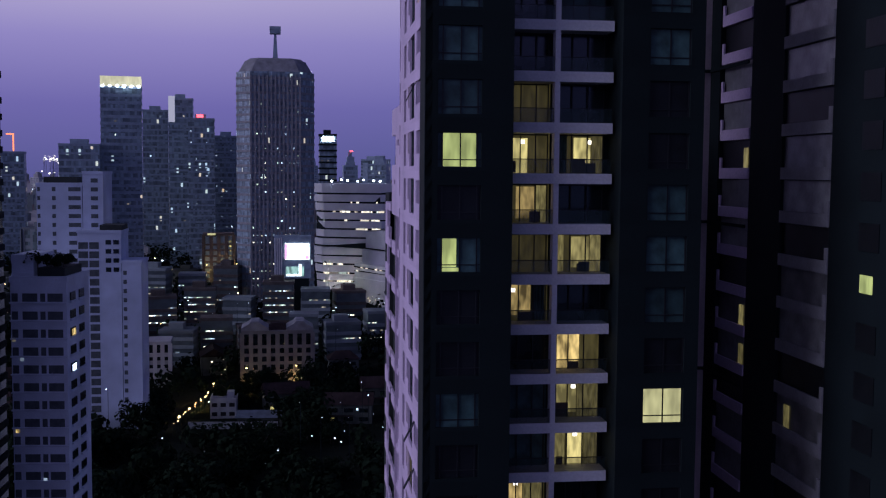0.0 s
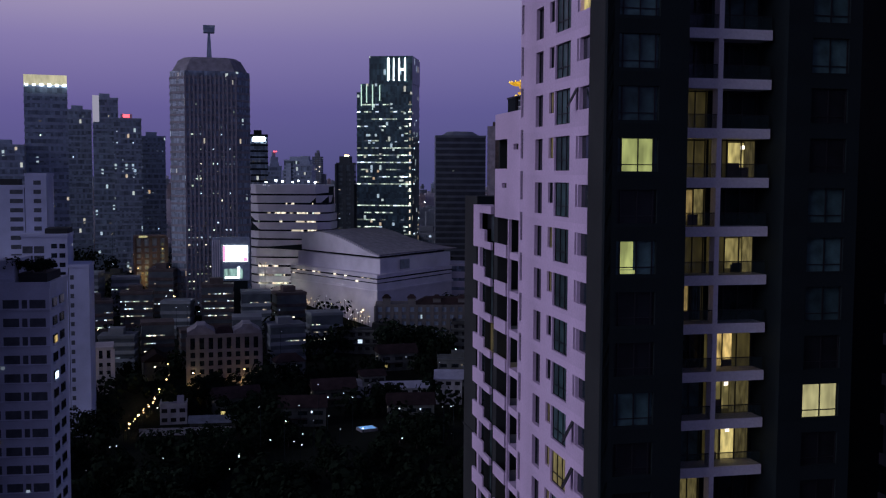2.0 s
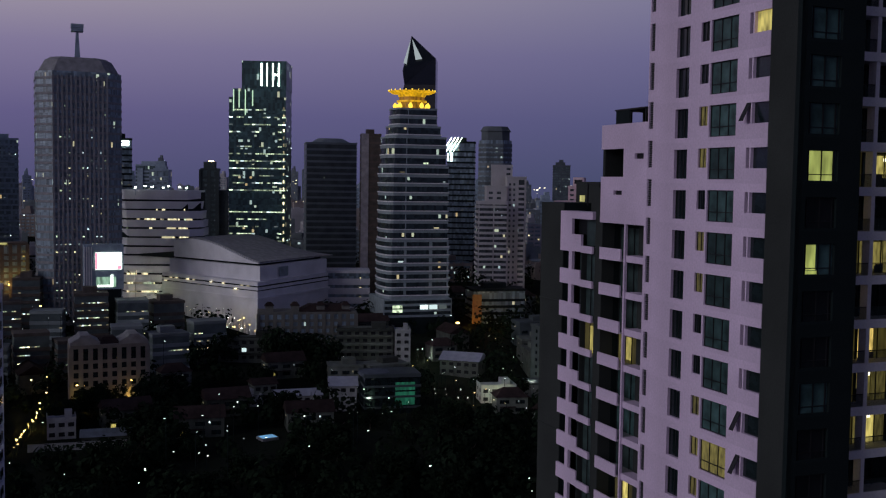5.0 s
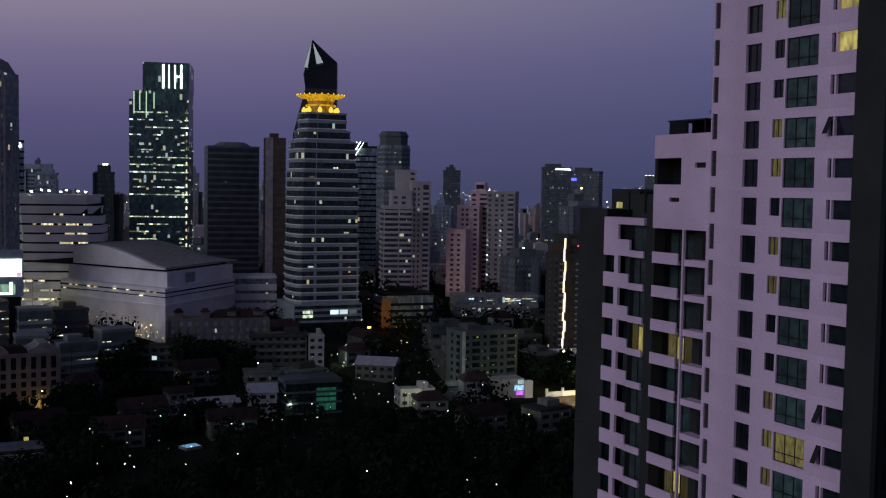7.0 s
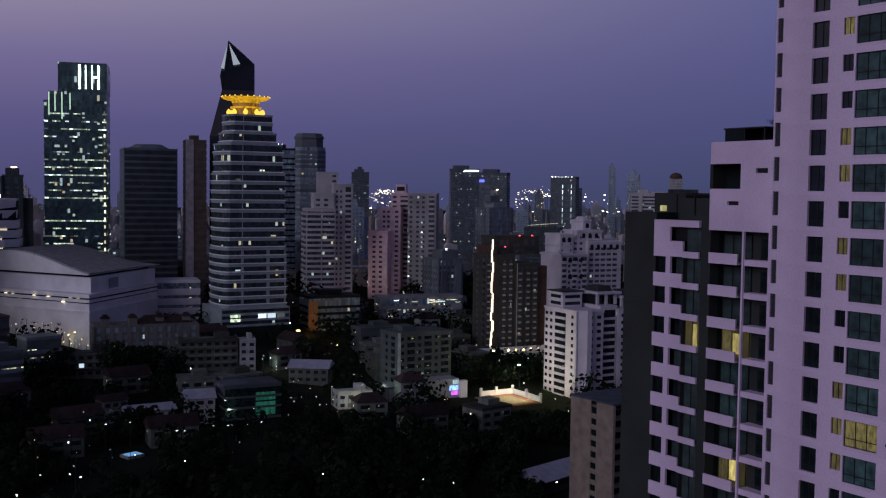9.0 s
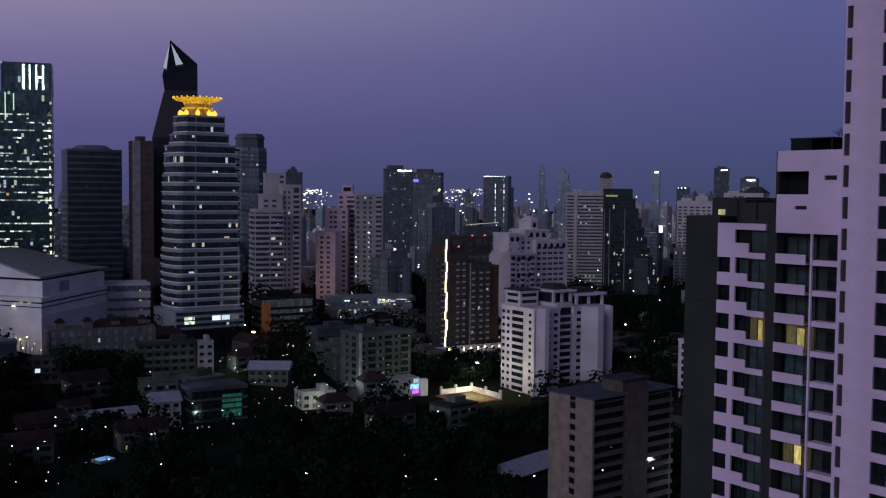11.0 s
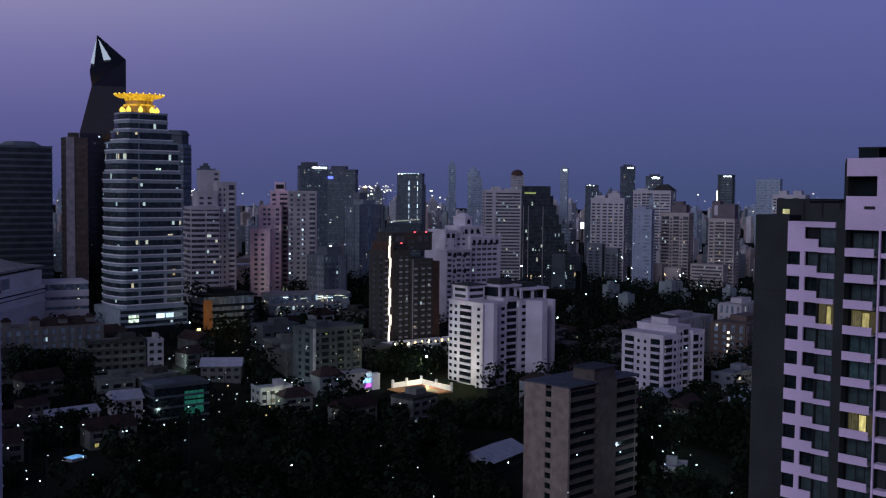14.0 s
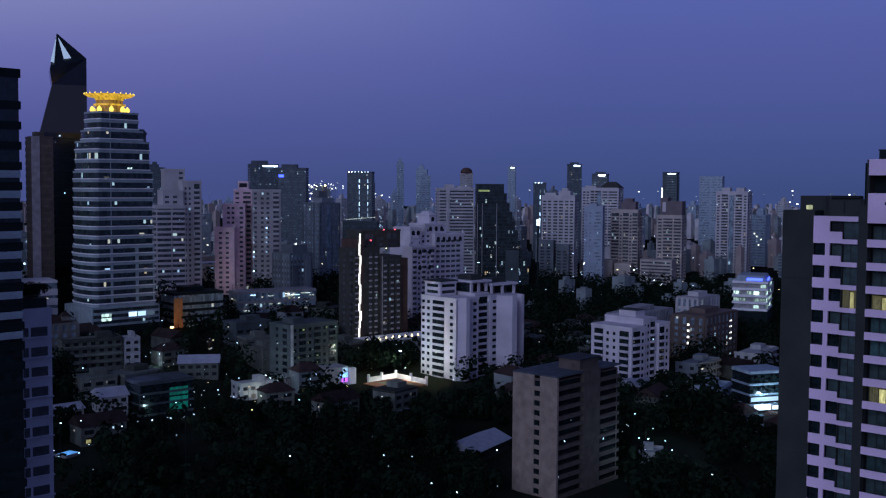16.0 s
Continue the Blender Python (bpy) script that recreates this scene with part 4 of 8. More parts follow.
for i in range(13):
    hi = (3.2, 3.6, 3.0, 3.4, 3.2, 3.8, 3.0, 3.3, 3.3, 3.2, 3.5, 3.3, 4.2)[i]
    hi *= 1.16
    sh = 0.9 * math.sin(i * 0.9 + 0.4)
    ring = [(x * 1.03 + sh, y * 1.03) for x, y in octagon(43, 28, 6)]
    o = part("band", prism("band", ring, 0, hi, WHITE, 1.01), bands)
    o.matrix_basis = pose(0, 0, zb, 0, 0.35 * math.sin(i * 2.1), 2 * math.sin(i * 1.3))
    if i in (0, 1, 2, 3, 7, 8, 9, 10):
        c = -16.0
        while c < 15:
            u = rng.choice((0.8, 1.6, 3.2, 4.8))
            if rng.random() < (0.75 if (c > -2) == (i > 5) else 0.25):
                part("lit_slot", boxes("lit_slot", [(c, c + u, -14.3, -14.2, 0.0, 0.95)], rng.choice((SLOT, SLOT, SLOT, LIT_FAR, LIT_OFFICE))), bands, at=(0, 0, zb + hi))
            c += u + rng.choice((0.2, 0.4, 2.4))
    zb += hi + 0.95
part("wedge", mesh_of("wedge", [(-17, -15.3, 41.6), (20, -15.3, 44.4), (20, -15.3, 39.6), (-17, -13, 41.6), (20, -13, 44.4), (20, -13, 39.6)], [(0, 2, 1), (3, 4, 5), (0, 1, 4, 3), (1, 2, 5, 4), (2, 0, 3, 5)], CHARCOAL), bands, "dark wedge-shaped opening")
for i in range(7):
    o = thing("roof_lamp", 4 + 4.4 * i + (i * 3) % 2, 510 + (i * 5) % 7, zb - 1.6 + 0.4 * ((i * 2) % 3), 0, "bright white roof lamp on a short stem", "lamp", "lamps on the white roof")
    part("head", boxes("head", [(-0.55, 0.55, -0.4, 0.4, 1.6, 2.4)], LAMP_WHITE), o)
    part("stem", boxes("stem", [(-0.12, 0.12, -0.12, 0.12, -2.0, 1.6)], STEEL), o)
screen = thing("screen_tower", -15, 445, 0, 0, "large glowing advertising screen on a glass tower", "screen")
part("frame", boxes("frame", [(-9.5, 8, 0.4, 8, 30.5, 51.0)], STEEL), screen)
part("base", boxes("base", [(-8.5, 7, 1.0, 7.5, GROUND, 30.5)], CHARCOAL), screen)
part("screen", boxes("screen", [(-4.4, 7.2, 0.0, 0.35, 39.6, 47.4)], SCREEN), screen, "white glowing screen")
part("red_bar", boxes("red_bar", [(-4.4, -3.4, -0.05, -0.01, 39.8, 47.2), (5.2, 7.0, -0.05, -0.01, 39.8, 41.4)], light_of("pink_screen_bar", (1.0, 0.3, 0.5), 1.4)), screen)
part("lower_screen", boxes("lower_screen", [(-4.0, 4.6, 0.1, 0.38, 31.5, 36.2)], light_of("dim_screen", (0.6, 0.95, 0.8), 0.55, 0.7, 0.4)), screen)
part("lower_bar", boxes("lower_bar", [(2.2, 3.4, 0.04, 0.08, 31.6, 37.2), (-3.6, 3.4, 0.04, 0.08, 31.6, 32.6)], SCREEN), screen)
for i in range(4):
    part("post", boxes("post", [(-9.3 + i, -8.9 + i, -0.1, 0.4, 28, 50)], WHITE), screen)

# white mall hall with a curved roof
hall = thing("mall_hall", 0, 0, 0, 0, "large windowless white mall hall with a curved roof", "mall")
hr = [(16.0, 497), (52.1, 431), (99, 478), (64, 545)]
part("wall", prism("wall", hr, GROUND, 33.5, WHITE), hall)


def inset(ring, k, dx=0, dy=0):
    cx, cy = sum(p[0] for p in ring) / len(ring), sum(p[1] for p in ring) / len(ring)
    return [(cx + (x - cx) * k + dx, cy + (y - cy) * k + dy) for x, y in ring]


part("ledge", prism("ledge", inset(hr, 1.02), 25.0, 26.0, WHITE), hall)
part("slot", prism("slot", inset(hr, 1.006), 31.2, 31.8, GLASS), hall, "dark window slot")
part("slot", prism("slot", inset(hr, 1.005), 29.3, 29.7, GLASS), hall, "dark window slot")
part("upper_wall", prism("upper_wall", inset(hr, 0.95, 2, 3), 33.5, 40.5, WHITE), hall)
part("roof_gap", prism("roof_gap", inset(hr, 0.88, 2, 4), 40.5, 41.6, CHARCOAL), hall)


def hall_point(u, v, z):
    """u along the hall's front, v along its side, both 0 at the near corner."""
    return (52.1 + 46.9 * u - 36.1 * v, 431 + 47 * u + 66 * v, z)


arc = [(0.06 + 0.88 * i / 14, 41.9 + 9.4 * math.sin(min(1.0, i / 11) * math.pi / 2) ** 1.25 - 1.2 * max(0, i - 11) / 3) for i in range(15)]


def vault(name, sections, foot, mat):
    """A curved roof lofted over sections of u, lift and rise."""
    rings = [[(arc[0][0], foot)] + [(v, foot + (z - foot) * rise + lift) for v, z in arc] + [(arc[-1][0], foot)] for u, lift, rise in sections]
    n = len(rings[0])
    vs = [hall_point(u, v, z) for (u, lift, rise), ring in zip(sections, rings) for v, z in ring]
    faces = [tuple(range(n)), tuple(reversed(range(len(vs) - n, len(vs))))]
    for k in range(len(sections) - 1):
        faces += [(k * n + i, k * n + n + i, k * n + n + (i + 1) % n, k * n + (i + 1) % n) for i in range(n)]
    return mesh_of(name, vs, faces, mat)


part("roof_wall", vault("roof_wall", [(0.08, 0.0, 1.0), (0.86, 0.0, 1.0)], 41.6, WHITE), hall, "white end wall under the curved roof")
part("roof", vault("roof", [(0.10, 0.6, 1.0), (0.84, 0.6, 1.0), (1.16, 0.3, 0.18)], 41.7, CONCRETE), hall, "grey curved roof with a sloping end")
part("panel", prism("panel", [(-0.15, -4), (0.0, -4), (0.0, 4), (-0.15, 4)], 34.6, 39.4, PALE), hall, at=(69, 450.5, 0), yaw=-45)
for i in range(15):
    if i % 4 == 3:
        continue
    f = 0.05 + 0.062 * i
    part("slot_light", boxes("slot_light", [(-0.3, 0.3, -0.8, 0.8, -0.13, 0.13)], LIT_FAR), hall, at=(16.0 + 36.1 * f - 0.6, 497 - 66 * f, 31.5 if i % 3 else 29.5), yaw=28.6)
annex = tower("mall_annex", 112, 492, 26, 20, 33, -15, "lower white annex with lit slots", WHITE, floor=5, band=3.4, lit=0.25, mats=(LIT_FAR,), category="mall", plant=False)

# glass tower with bright strips on its head
iih = tower("office_tower", 74, 532, 31, 26, 126, -20, "green-white lit glass office tower with bright strips on its head", PALEGLASS, PALEGLASS, floor=4.0, band=1.3, lit=0.0, category="office tower", faces="f", plant=False, out=0.15)
part("shoulder", boxes("shoulder", [(-13.4, 15.5, -12.9, 12.9, 126.8, 131.5)], PALEGLASS), iih)
light_windows(iih, 15.5, 13.1, 14, 27, 4.0, 1.3, 0.56, (LIT_OFFICE, LIT_OFFICE, LIT_OFFICE, LIT_COOL), 2.0, "f", (0, 1), 0.74)
light_windows(iih, 15.5, 13.1, 14, 27, 4.0, 1.3, 0.05, (LIT_COOL,), 2.2, "r", (0, 1), 0.3)
part("head", boxes("head", [(-8.5, 15.8, -13.2, 13, 131.5, 146.6)], PALEGLASS), iih)
for i, (x0, z0, z1) in enumerate(((2.0, 133, 145.4), (5.0, 133, 145.4), (8.2, 133, 145.4), (11.4, 133, 145.4))):
    part("light_strip", boxes("light_strip", [(x0, x0 + 0.55, -13.45, -13.2, z0, z1)], LAMP_WHITE), iih, "white vertical light strip")
part("light_strip", boxes("light_strip", [(9.1, 11.4, -13.45, -13.2, 138.8, 139.5)], LAMP_WHITE), iih)
for i, (x0, z0, z1) in enumerate(((-13.2, 119, 131), (-10.2, 121, 130.6), (-6.8, 117, 131), (-2.8, 122, 130.6))):
    part("light_strip", boxes("light_strip", [(x0, x0 + 0.5, -13.5, -13.3, z0, z1)], PALEGREEN), iih, "pale green light strip")
part("corner_strip", boxes("corner_strip", [(14.2, 14.9, -13.5, -13.3, 20 + 4 * i, 21.6 + 4 * i) for i in range(26)], LIT_FAR), iih, kind="stuff")

ob = tower("office_tower", 124, 568, 30, 22, 104, -10, "grey banded office tower with a low domed roof", CLADGREY, BLINDGLASS, floor=3.6, band=1.3, lit=0.006, category="office tower", plant=False)
part("roof_dome", prism("roof_dome", octagon(24, 17, 6), 104.8, 107.4, CLADGREY, 0.62), ob, "low domed roof")
ob = tower("office_tower", 136, 524, 11, 14, 108, -14, "brown tower with a broad pale side strip", BRONZE, BROWN, floor=3.6, band=2.4, lit=0.004, category="office tower")
part("fin", boxes("fin", [(-5.7, -1.4, -7.6, -7.2, GROUND, 108.8)], TAUPE), ob, "pale taupe strip up the front")

# the tower with the golden crown
gold = thing("office_tower", 132, 443, 2.0, -4, "grey banded tower with stepped top and a golden crown", "office tower")
TAKEN.append((132, 443, 18))
part("podium", boxes("podium", [(-17.5, 17.5, -15.8, 15, GROUND, 22)], PALE), gold)
for z in (14.2, 17.0, 19.8):
    part("window_band", boxes("window_band", [(-17.0, 17.0, -15.9, -15.7, z, z + 1.5)], SMOKEGLASS), gold, "dark band of podium windows")
part("podium_base", boxes("podium_base", [(-18.5, 18.5, -16.8, 15.2, GROUND, 13)], CHARCOAL), gold, "dark podium base")
part("lobby_glass", boxes("lobby_glass", [(-13, -8, -16.0, -15.8, 15.5, 17), (-13, -8, -16.0, -15.8, 17.6, 19)], LIT_OFFICE), gold)
for u in (1.0, 5.8, 10.6):
    part("lobby_glass", boxes("lobby_glass", [(u, u + 4.2, -16.0, -15.8, 16.8, 19.0)], LIT_COOL), gold, "bright lobby window")
TIERS = [(16.2, 22.0, 50.0, 4.0), (15.6, 50.0, 86.5, 4.2), (14.6, 86.5, 101.0, 4.2), (12.2, 101.0, 106.4, 5.2), (10.6, 106.4, 115.2, 4.3)]
for w, z0, z1, step in TIERS:
    k = w / 16.2
    ring = [(-w * 0.78 - w * 0.22 * math.cos(a), 13.2 * k * math.sin(a)) for a in [radians(v) for v in range(90, -91, -18)]] + [(w, -13.2 * k), (w, 13.2 * k)]
    ring = list(reversed(ring))
    part("core", prism("core", ring, z0, z1, SMOKEGLASS), gold)
    rim = [(x * 1.02, y * 1.02) for x, y in ring]
    n = max(1, int((z1 - z0) / step + 0.3))
    band = prism("floor_band", rim, 0, step * 0.34, PALE)
    ledge = prism("ledge", [(x * 1.04, y * 1.04) for x, y in ring], 0, 0.45, WHITE)
    for u, v in ((-0.42, -0.34), (0.38, 0.48), (0.95, 1.0)) if z0 < 40 else ((-0.40, -0.37),):
        part("pier", boxes("pier", [(u * w, v * w, -13.2 * k - 0.12, -13.2 * k + 0.1, z0, z1)], PALE), gold)
    for i in range(n):
        z = z0 + (z1 - z0) * i / n
        part("floor_band", band, gold, at=(0, 0, z))
        part("ledge", ledge, gold, at=(0, 0, z + step * 0.34))
        if rng.random() < 0.25:
            u = rng.choice((-0.25, 0.1, 0.2, 0.55, 0.83, -0.6)) * w
            part("lit_window", boxes("lit_pane", [(u, u + rng.choice((0.7, 1.3, 2.6)), -13.2 * k - 0.1, -13.2 * k - 0.03, step * 0.48, step * 0.48 + 0.75)], rng.choice((LIT_OFFICE, LIT_COOL, LIT_FAR))), gold, at=(0, 0, z))
    part("tier_top", prism("tier_top", rim, z1 - 0.01, z1 + 0.9, PALE), gold)
disc = [(math.cos(a), math.sin(a)) for a in [radians(v) for v in range(0, 360, 15)]]
GOLDDIM = light_of("gold_lit_wall", (1.0, 0.42, 0.03), 0.32, 0.7, 0.5)
BULB = light_of("gold_bulb", (1.0, 0.62, 0.08), 1.5)
part("crown_drum", prism("crown_drum", [(x * 6.4, y * 6.4) for x, y in disc], 115.2, 122.4, GOLDDIM), gold, "golden lit drum")
part("crown_gallery", prism("crown_gallery", [(x * 7.6, y * 7.6) for x, y in disc], 119.4, 120.2, GOLD), gold)
part("crown_collar", prism("crown_collar", [(x * 6.6, y * 6.6) for x, y in disc], 122.0, 123.7, GOLD, 1.12), gold)
part("crown_disc", prism("crown_disc", [(x * 10.2, y * 10.2) for x, y in disc], 123.7, 124.8, GOLD, 1.18), gold, "golden lit dish")
ball = [(0.0, -1.0), (0.7, -0.7), (1.0, 0.0), (0.75, 0.7), (0.3, 1.3), (0.0, 1.5)]
bv = [(q * math.cos(t), q * math.sin(t), h) for q, h in ball for t in [math.pi * m / 5 for m in range(10)]]
bulb = mesh_of("bulb", bv, [(10 * i + m, 10 * i + (m + 1) % 10, 10 * i + 10 + (m + 1) % 10, 10 * i + 10 + m) for i in range(5) for m in range(10)], BULB)
for i in range(9):
    a = radians(40 * i + 10)
    o = part("bulb", bulb, gold, "glowing golden bulb", at=(8.4 * math.cos(a), 8.4 * math.sin(a), 117.2))
    o.scale = (1.25, 1.25, 1.3)
for i in range(24):
    a = radians(15 * i)
    part("rim_lamp", boxes("rim_lamp", [(-0.22, 0.22, -0.22, 0.22, 124.8, 125.4)], BULB), gold, at=(11.8 * math.cos(a), 11.8 * math.sin(a), 0))

# the crystal tower
cry = thing("office_tower", 192, 604, 3.5, -25, "black faceted glass tower with a pointed crystal top", "office tower")
BLACKGLASS = surface("black_glass", (0.010, 0.013, 0.016), 0.12, stain=0.4, scale=0.3, fine=0.2, bump=0.01, spec=0.5)
part("shaft", prism("shaft", [(-14.2, -11), (14, -11), (14, 11), (-14.2, 11)], GROUND, 112, BLACKGLASS), cry)
sv = [(-14.2, -11, 112), (14, -11, 112), (14, 11, 112), (-14.2, 11, 112), (-6.6, -9, 142), (14, -9, 142), (14, 9, 142), (-6.6, 9, 142), (-7.8, -10, 151), (14, -10, 159), (14, 8, 159), (-7.8, 8, 151), (-3.0, 0, 175)]
part("crystal", mesh_of("crystal", sv, [(0, 1, 5, 4), (1, 2, 6, 5), (2, 3, 7, 6), (3, 0, 4, 7), (4, 5, 9, 8), (5, 6, 10, 9), (6, 7, 11, 10), (7, 4, 8, 11), (8, 9, 12), (9, 10, 12), (10, 11, 12), (11, 8, 12), (0, 3, 2, 1)], BLACKGLASS), cry)
# glowing triangles in place of reflected highlights on the crystal's facets
FACET = light_of("pale_glint", (0.75, 0.82, 1.0), 0.45)
part("facet_light", mesh_of("facet_light", [(-7.3, -9.9, 156.0), (-5.2, -9.8, 155.2), (-3.3, -1.6, 173)], [(0, 1, 2)], FACET), cry)
part("facet_light", mesh_of("facet_light", [(0.6, -9.4, 158.0), (5.0, -9.6, 158.8), (-2.4, -1.8, 172.5)], [(0, 1, 2)], FACET), cry)
light_windows(cry, 14, 11, 20, 25, 4.0, 1.2, 0.025, (LIT_COOL,), 2.5, "f", (0, 1))
for i in range(28):
    part("floor_line", boxes("floor_line", [(-14.35, 14.15, -11.15, 11.15, 0, 0.35)], CHARCOAL), cry, at=(0, 0, 4.0 * i))
ob = tower("office_tower", 220, 590, 18, 16, 108, -25, "dark tower with a slanting roof of white light strips", CHARCOAL, floor=3.6, lit=0.05, category="office tower")
for i in range(4):
    o = part("light_strip", boxes("light_strip", [(-0.16, 0.16, -0.2, 0.2, 0, 11)], LAMP_WHITE), ob, "slanting white light strip")
    o.matrix_basis = pose(-12 + 2.3 * i, -8.5, 102, 0, 32, 0)
    part("light_strip", boxes("light_strip", [(-0.3, 0.3, -0.2, 0.2, 0, 4.5 + i % 2)], LAMP_WHITE), ob, at=(-13 + 2.3 * i, -8.5, 96))

# apartment towers further round
ob = thing("apartment_tower", 283, 675, 0, -27, "hazy blue-grey tower with a narrower domed head", "apartment tower")
part("core", prism("core", octagon(24.5, 24, 6), GROUND, 114, HAZEGLASS), ob)
rb = prism("floor_band", octagon(25.2, 24.7, 6), 0, 2.2, FARGREY)
for i in range(33):
    part("floor_band", rb, ob, at=(0, 0, GROUND + 3.6 * i))
part("head", prism("head", octagon(21, 20.5, 5), 114, 121, FARGREY), ob)
part("cap", prism("cap", octagon(23, 22.5, 6), 121, 124.5, FARGREY, 0.8), ob)
ob = thing("apartment_tower", 206, 508, 0, -18, "white residential tower with narrow balconies", "apartment tower")
TAKEN.append((210, 510, 15))
columns(ob, -8.5, 8.5, -8.5, 8.5, GROUND, 70.5, TOWERWHITE, [(0.03, 0.5, "b"), (0.54, 0.97, "b")], side=[(0.04, 0.96, "b")])
columns(ob, -3.5, 8.4, -4, 8.4, 71.3, 79.5, TOWERWHITE, [(0.1, 0.3, "w"), (0.5, 0.7, "w")])
columns(ob, 1, 13, 8.7, 17, GROUND, 92, TOWERWHITE, [(0.7, 0.9, "w")])
columns(ob, 8.7, 20, -2, 8.4, GROUND, 85, TOWERWHITE, [(0.1, 0.2, "w"), (0.32, 0.42, "w"), (0.6, 0.9, "b")])
light_windows(ob, 8.5, 8.5, GROUND, 27, 3.05, 1.4, 0.02, (LIT_FAR, LIT_COOL), 2.4, "f", (0.1, 1))
ob = thing("apartment_tower", 250, 512, 0, -40, "pink stepped apartment tower with paired dark windows", "apartment tower")
TAKEN.append((259, 520, 20))
columns(ob, -6, 6, -6, 6, GROUND, 56.5, PINKSTONE, [(0.22, 0.38, "w"), (0.56, 0.72, "w")], side=[(0.3, 0.5, "w")])
columns(ob, -2, 12, 6.3, 18, GROUND, 71, PINKSTONE, [(0.2, 0.32, "w"), (0.4, 0.52, "w"), (0.75, 0.9, "w")])
columns(ob, 4, 16, 18.3, 30, GROUND, 80, PINKSTONE, [(0.1, 0.3, "w"), (0.5, 0.9, "b")])
part("roof_room", prism("roof_room", [(6.5, 19.5), (13.5, 19.5), (13.5, 28), (6.5, 28)], 80.7, 86.0, PINKSTONE, 0.9, (10, 24)), ob)
part("window", boxes("window", [(7.6, 12.4, 19.3, 19.55, 82.0, 84.6)], NIGHTPANE), ob, "wide dark roof window")
columns(ob, 16.3, 34, 8, 24, GROUND, 80, FARWHITE, [(0.06, 0.16, "w"), (0.3, 0.4, "w"), (0.5, 0.6, "w"), (0.74, 0.94, "b")])
glow_pane = boxes("lit_pane", [(-0.5, 0.5, -0.2, -0.1, 0, 0.9)], LIT_COOL)
for i in range(24):
    for c in (17.2, 25.2):
        if rng.random() < 0.75:
            part("lit_window", glow_pane, ob, at=(c, 7.9, 3.05 * i - 2.0))
pod = tower("podium_building", 243, 456, 48, 14, 22, -18, "low podium with strings of lights", CONCRETE, floor=4, band=1.6, lit=0.4, mats=(LIT_FAR, LIT_WARM), category="podium", plant=False)
for i in range(34):
    u, z = rng.uniform(-23, 21), rng.choice((11.6, 14.8, 15.2, 19.0, 19.6, 20.4))
    part("lamp_strip", boxes("lamp_strip", [(u, u + rng.choice((0.5, 0.9, 1.8, 3.0)), -7.6, -7.35, z, z + rng.choice((0.25, 0.35, 0.5)))], rng.choice((STRINGS, STRINGS, LIT_COOL, LIT_FAR))), pod, "short glowing lamp strip")

# brown twin towers with the running strip of light
twin = thing("apartment_tower", 236, 374, 0, -8, "dark brown apartment tower with a running white light strip", "apartment tower")
TAKEN.append((240, 374, 16))
columns(twin, -8.5, 6.9, -7.5, 7.5, GROUND, 50.5, UMBER, [(0.60, 0.66, "w"), (0.84, 0.9, "w")], side=[(0.15, 0.35, "b"), (0.6, 0.75, "w")])
part("rust_panel", boxes("rust_panel", [(-7.0, -3.6, -8.0, 7.4, GROUND, 55.5)], RUST), twin, "rust-red shaft behind the light strip")
columns(twin, 7.2, 20, -9, 8, GROUND, 46, UMBER, [(0.06, 0.3, "b"), (0.4, 0.62, "b"), (0.7, 0.94, "b")])
columns(twin, -3.4, 22, -5.5, 8.5, 50.8, 59.5, UMBER, [(0.1, 0.3, "b"), (0.4, 0.55, "w"), (0.66, 0.9, "b")])
part("side_wall", boxes("side_wall", [(20.1, 26, -7, 8, GROUND, 45)], RUST), twin, "rust-brown blank side wall")
slat = boxes("balcony", [(0, 1.5, -8.3, -7.55, 0, 0.8)], TAUPE)
for k in range(17):
    for u in (-8.4, 0.2, 3.8):
        part("balcony", slat, twin, "small grey balcony", at=(u, 0, GROUND + 3.05 * k + 3.0))
    if k < 16:
        for u in (8.0, 12.6, 16.6):
            part("balcony", slat, twin, "small grey balcony", at=(u, -2.3, GROUND + 3.05 * k + 1.5))
part("downpipe", boxes("downpipe", [(7.3, 7.6, -9.5, -9.2, GROUND, 46.5)], TAUPE), twin, "thin pale upright edge")
light_windows(twin, 6.2, 7.7, GROUND, 18, 3.05, 1.2, 0.04, (LIT_FAR, LIT_COOL), 2.0, "f", (0.1, 1))
for i in range(4):
    part("roof_lamp", boxes("roof_lamp", [(-0.3, 0.3, -0.3, 0.3, 0, 0.6)], LAMP_RED), twin, "small red roof lamp", at=(-5.5 + 7.2 * i, -7 if i < 2 else -8.5, 54.6 if i < 2 else 60.1))
zz = 4.0
for i in range(11):
    hh = (6, 3.4, 5.2, 4.2, 6.4, 3.2, 5.8, 4.4, 5.0, 6.2, 5.0)[i]
    part("light_strip", boxes("light_strip", [(-0.35, 0.4 + 0.3 * (i in (2, 4)), -0.2, 0.2, 0, hh)], STRIP), twin, "bright white light strip", at=(-6.4 + 0.35 * (i % 3), -8.2, zz))
    zz += hh - 0.02
deck = thing("car_deck", 232, 356, -0.4, -8, "white podium deck lined with small lamps", "podium")
part("deck", boxes("deck", [(-14, 34, -8, 6, 5, 6.2)], WHITE), deck)
part("wall", boxes("wall", [(-13, 33, -7, 6, -6, 5)], CONCRETE), deck)
part("lower_light", boxes("lower_light", [(-12, 10, -7.3, -7.02, 2.0, 3.4)], LIT_COOL), deck)
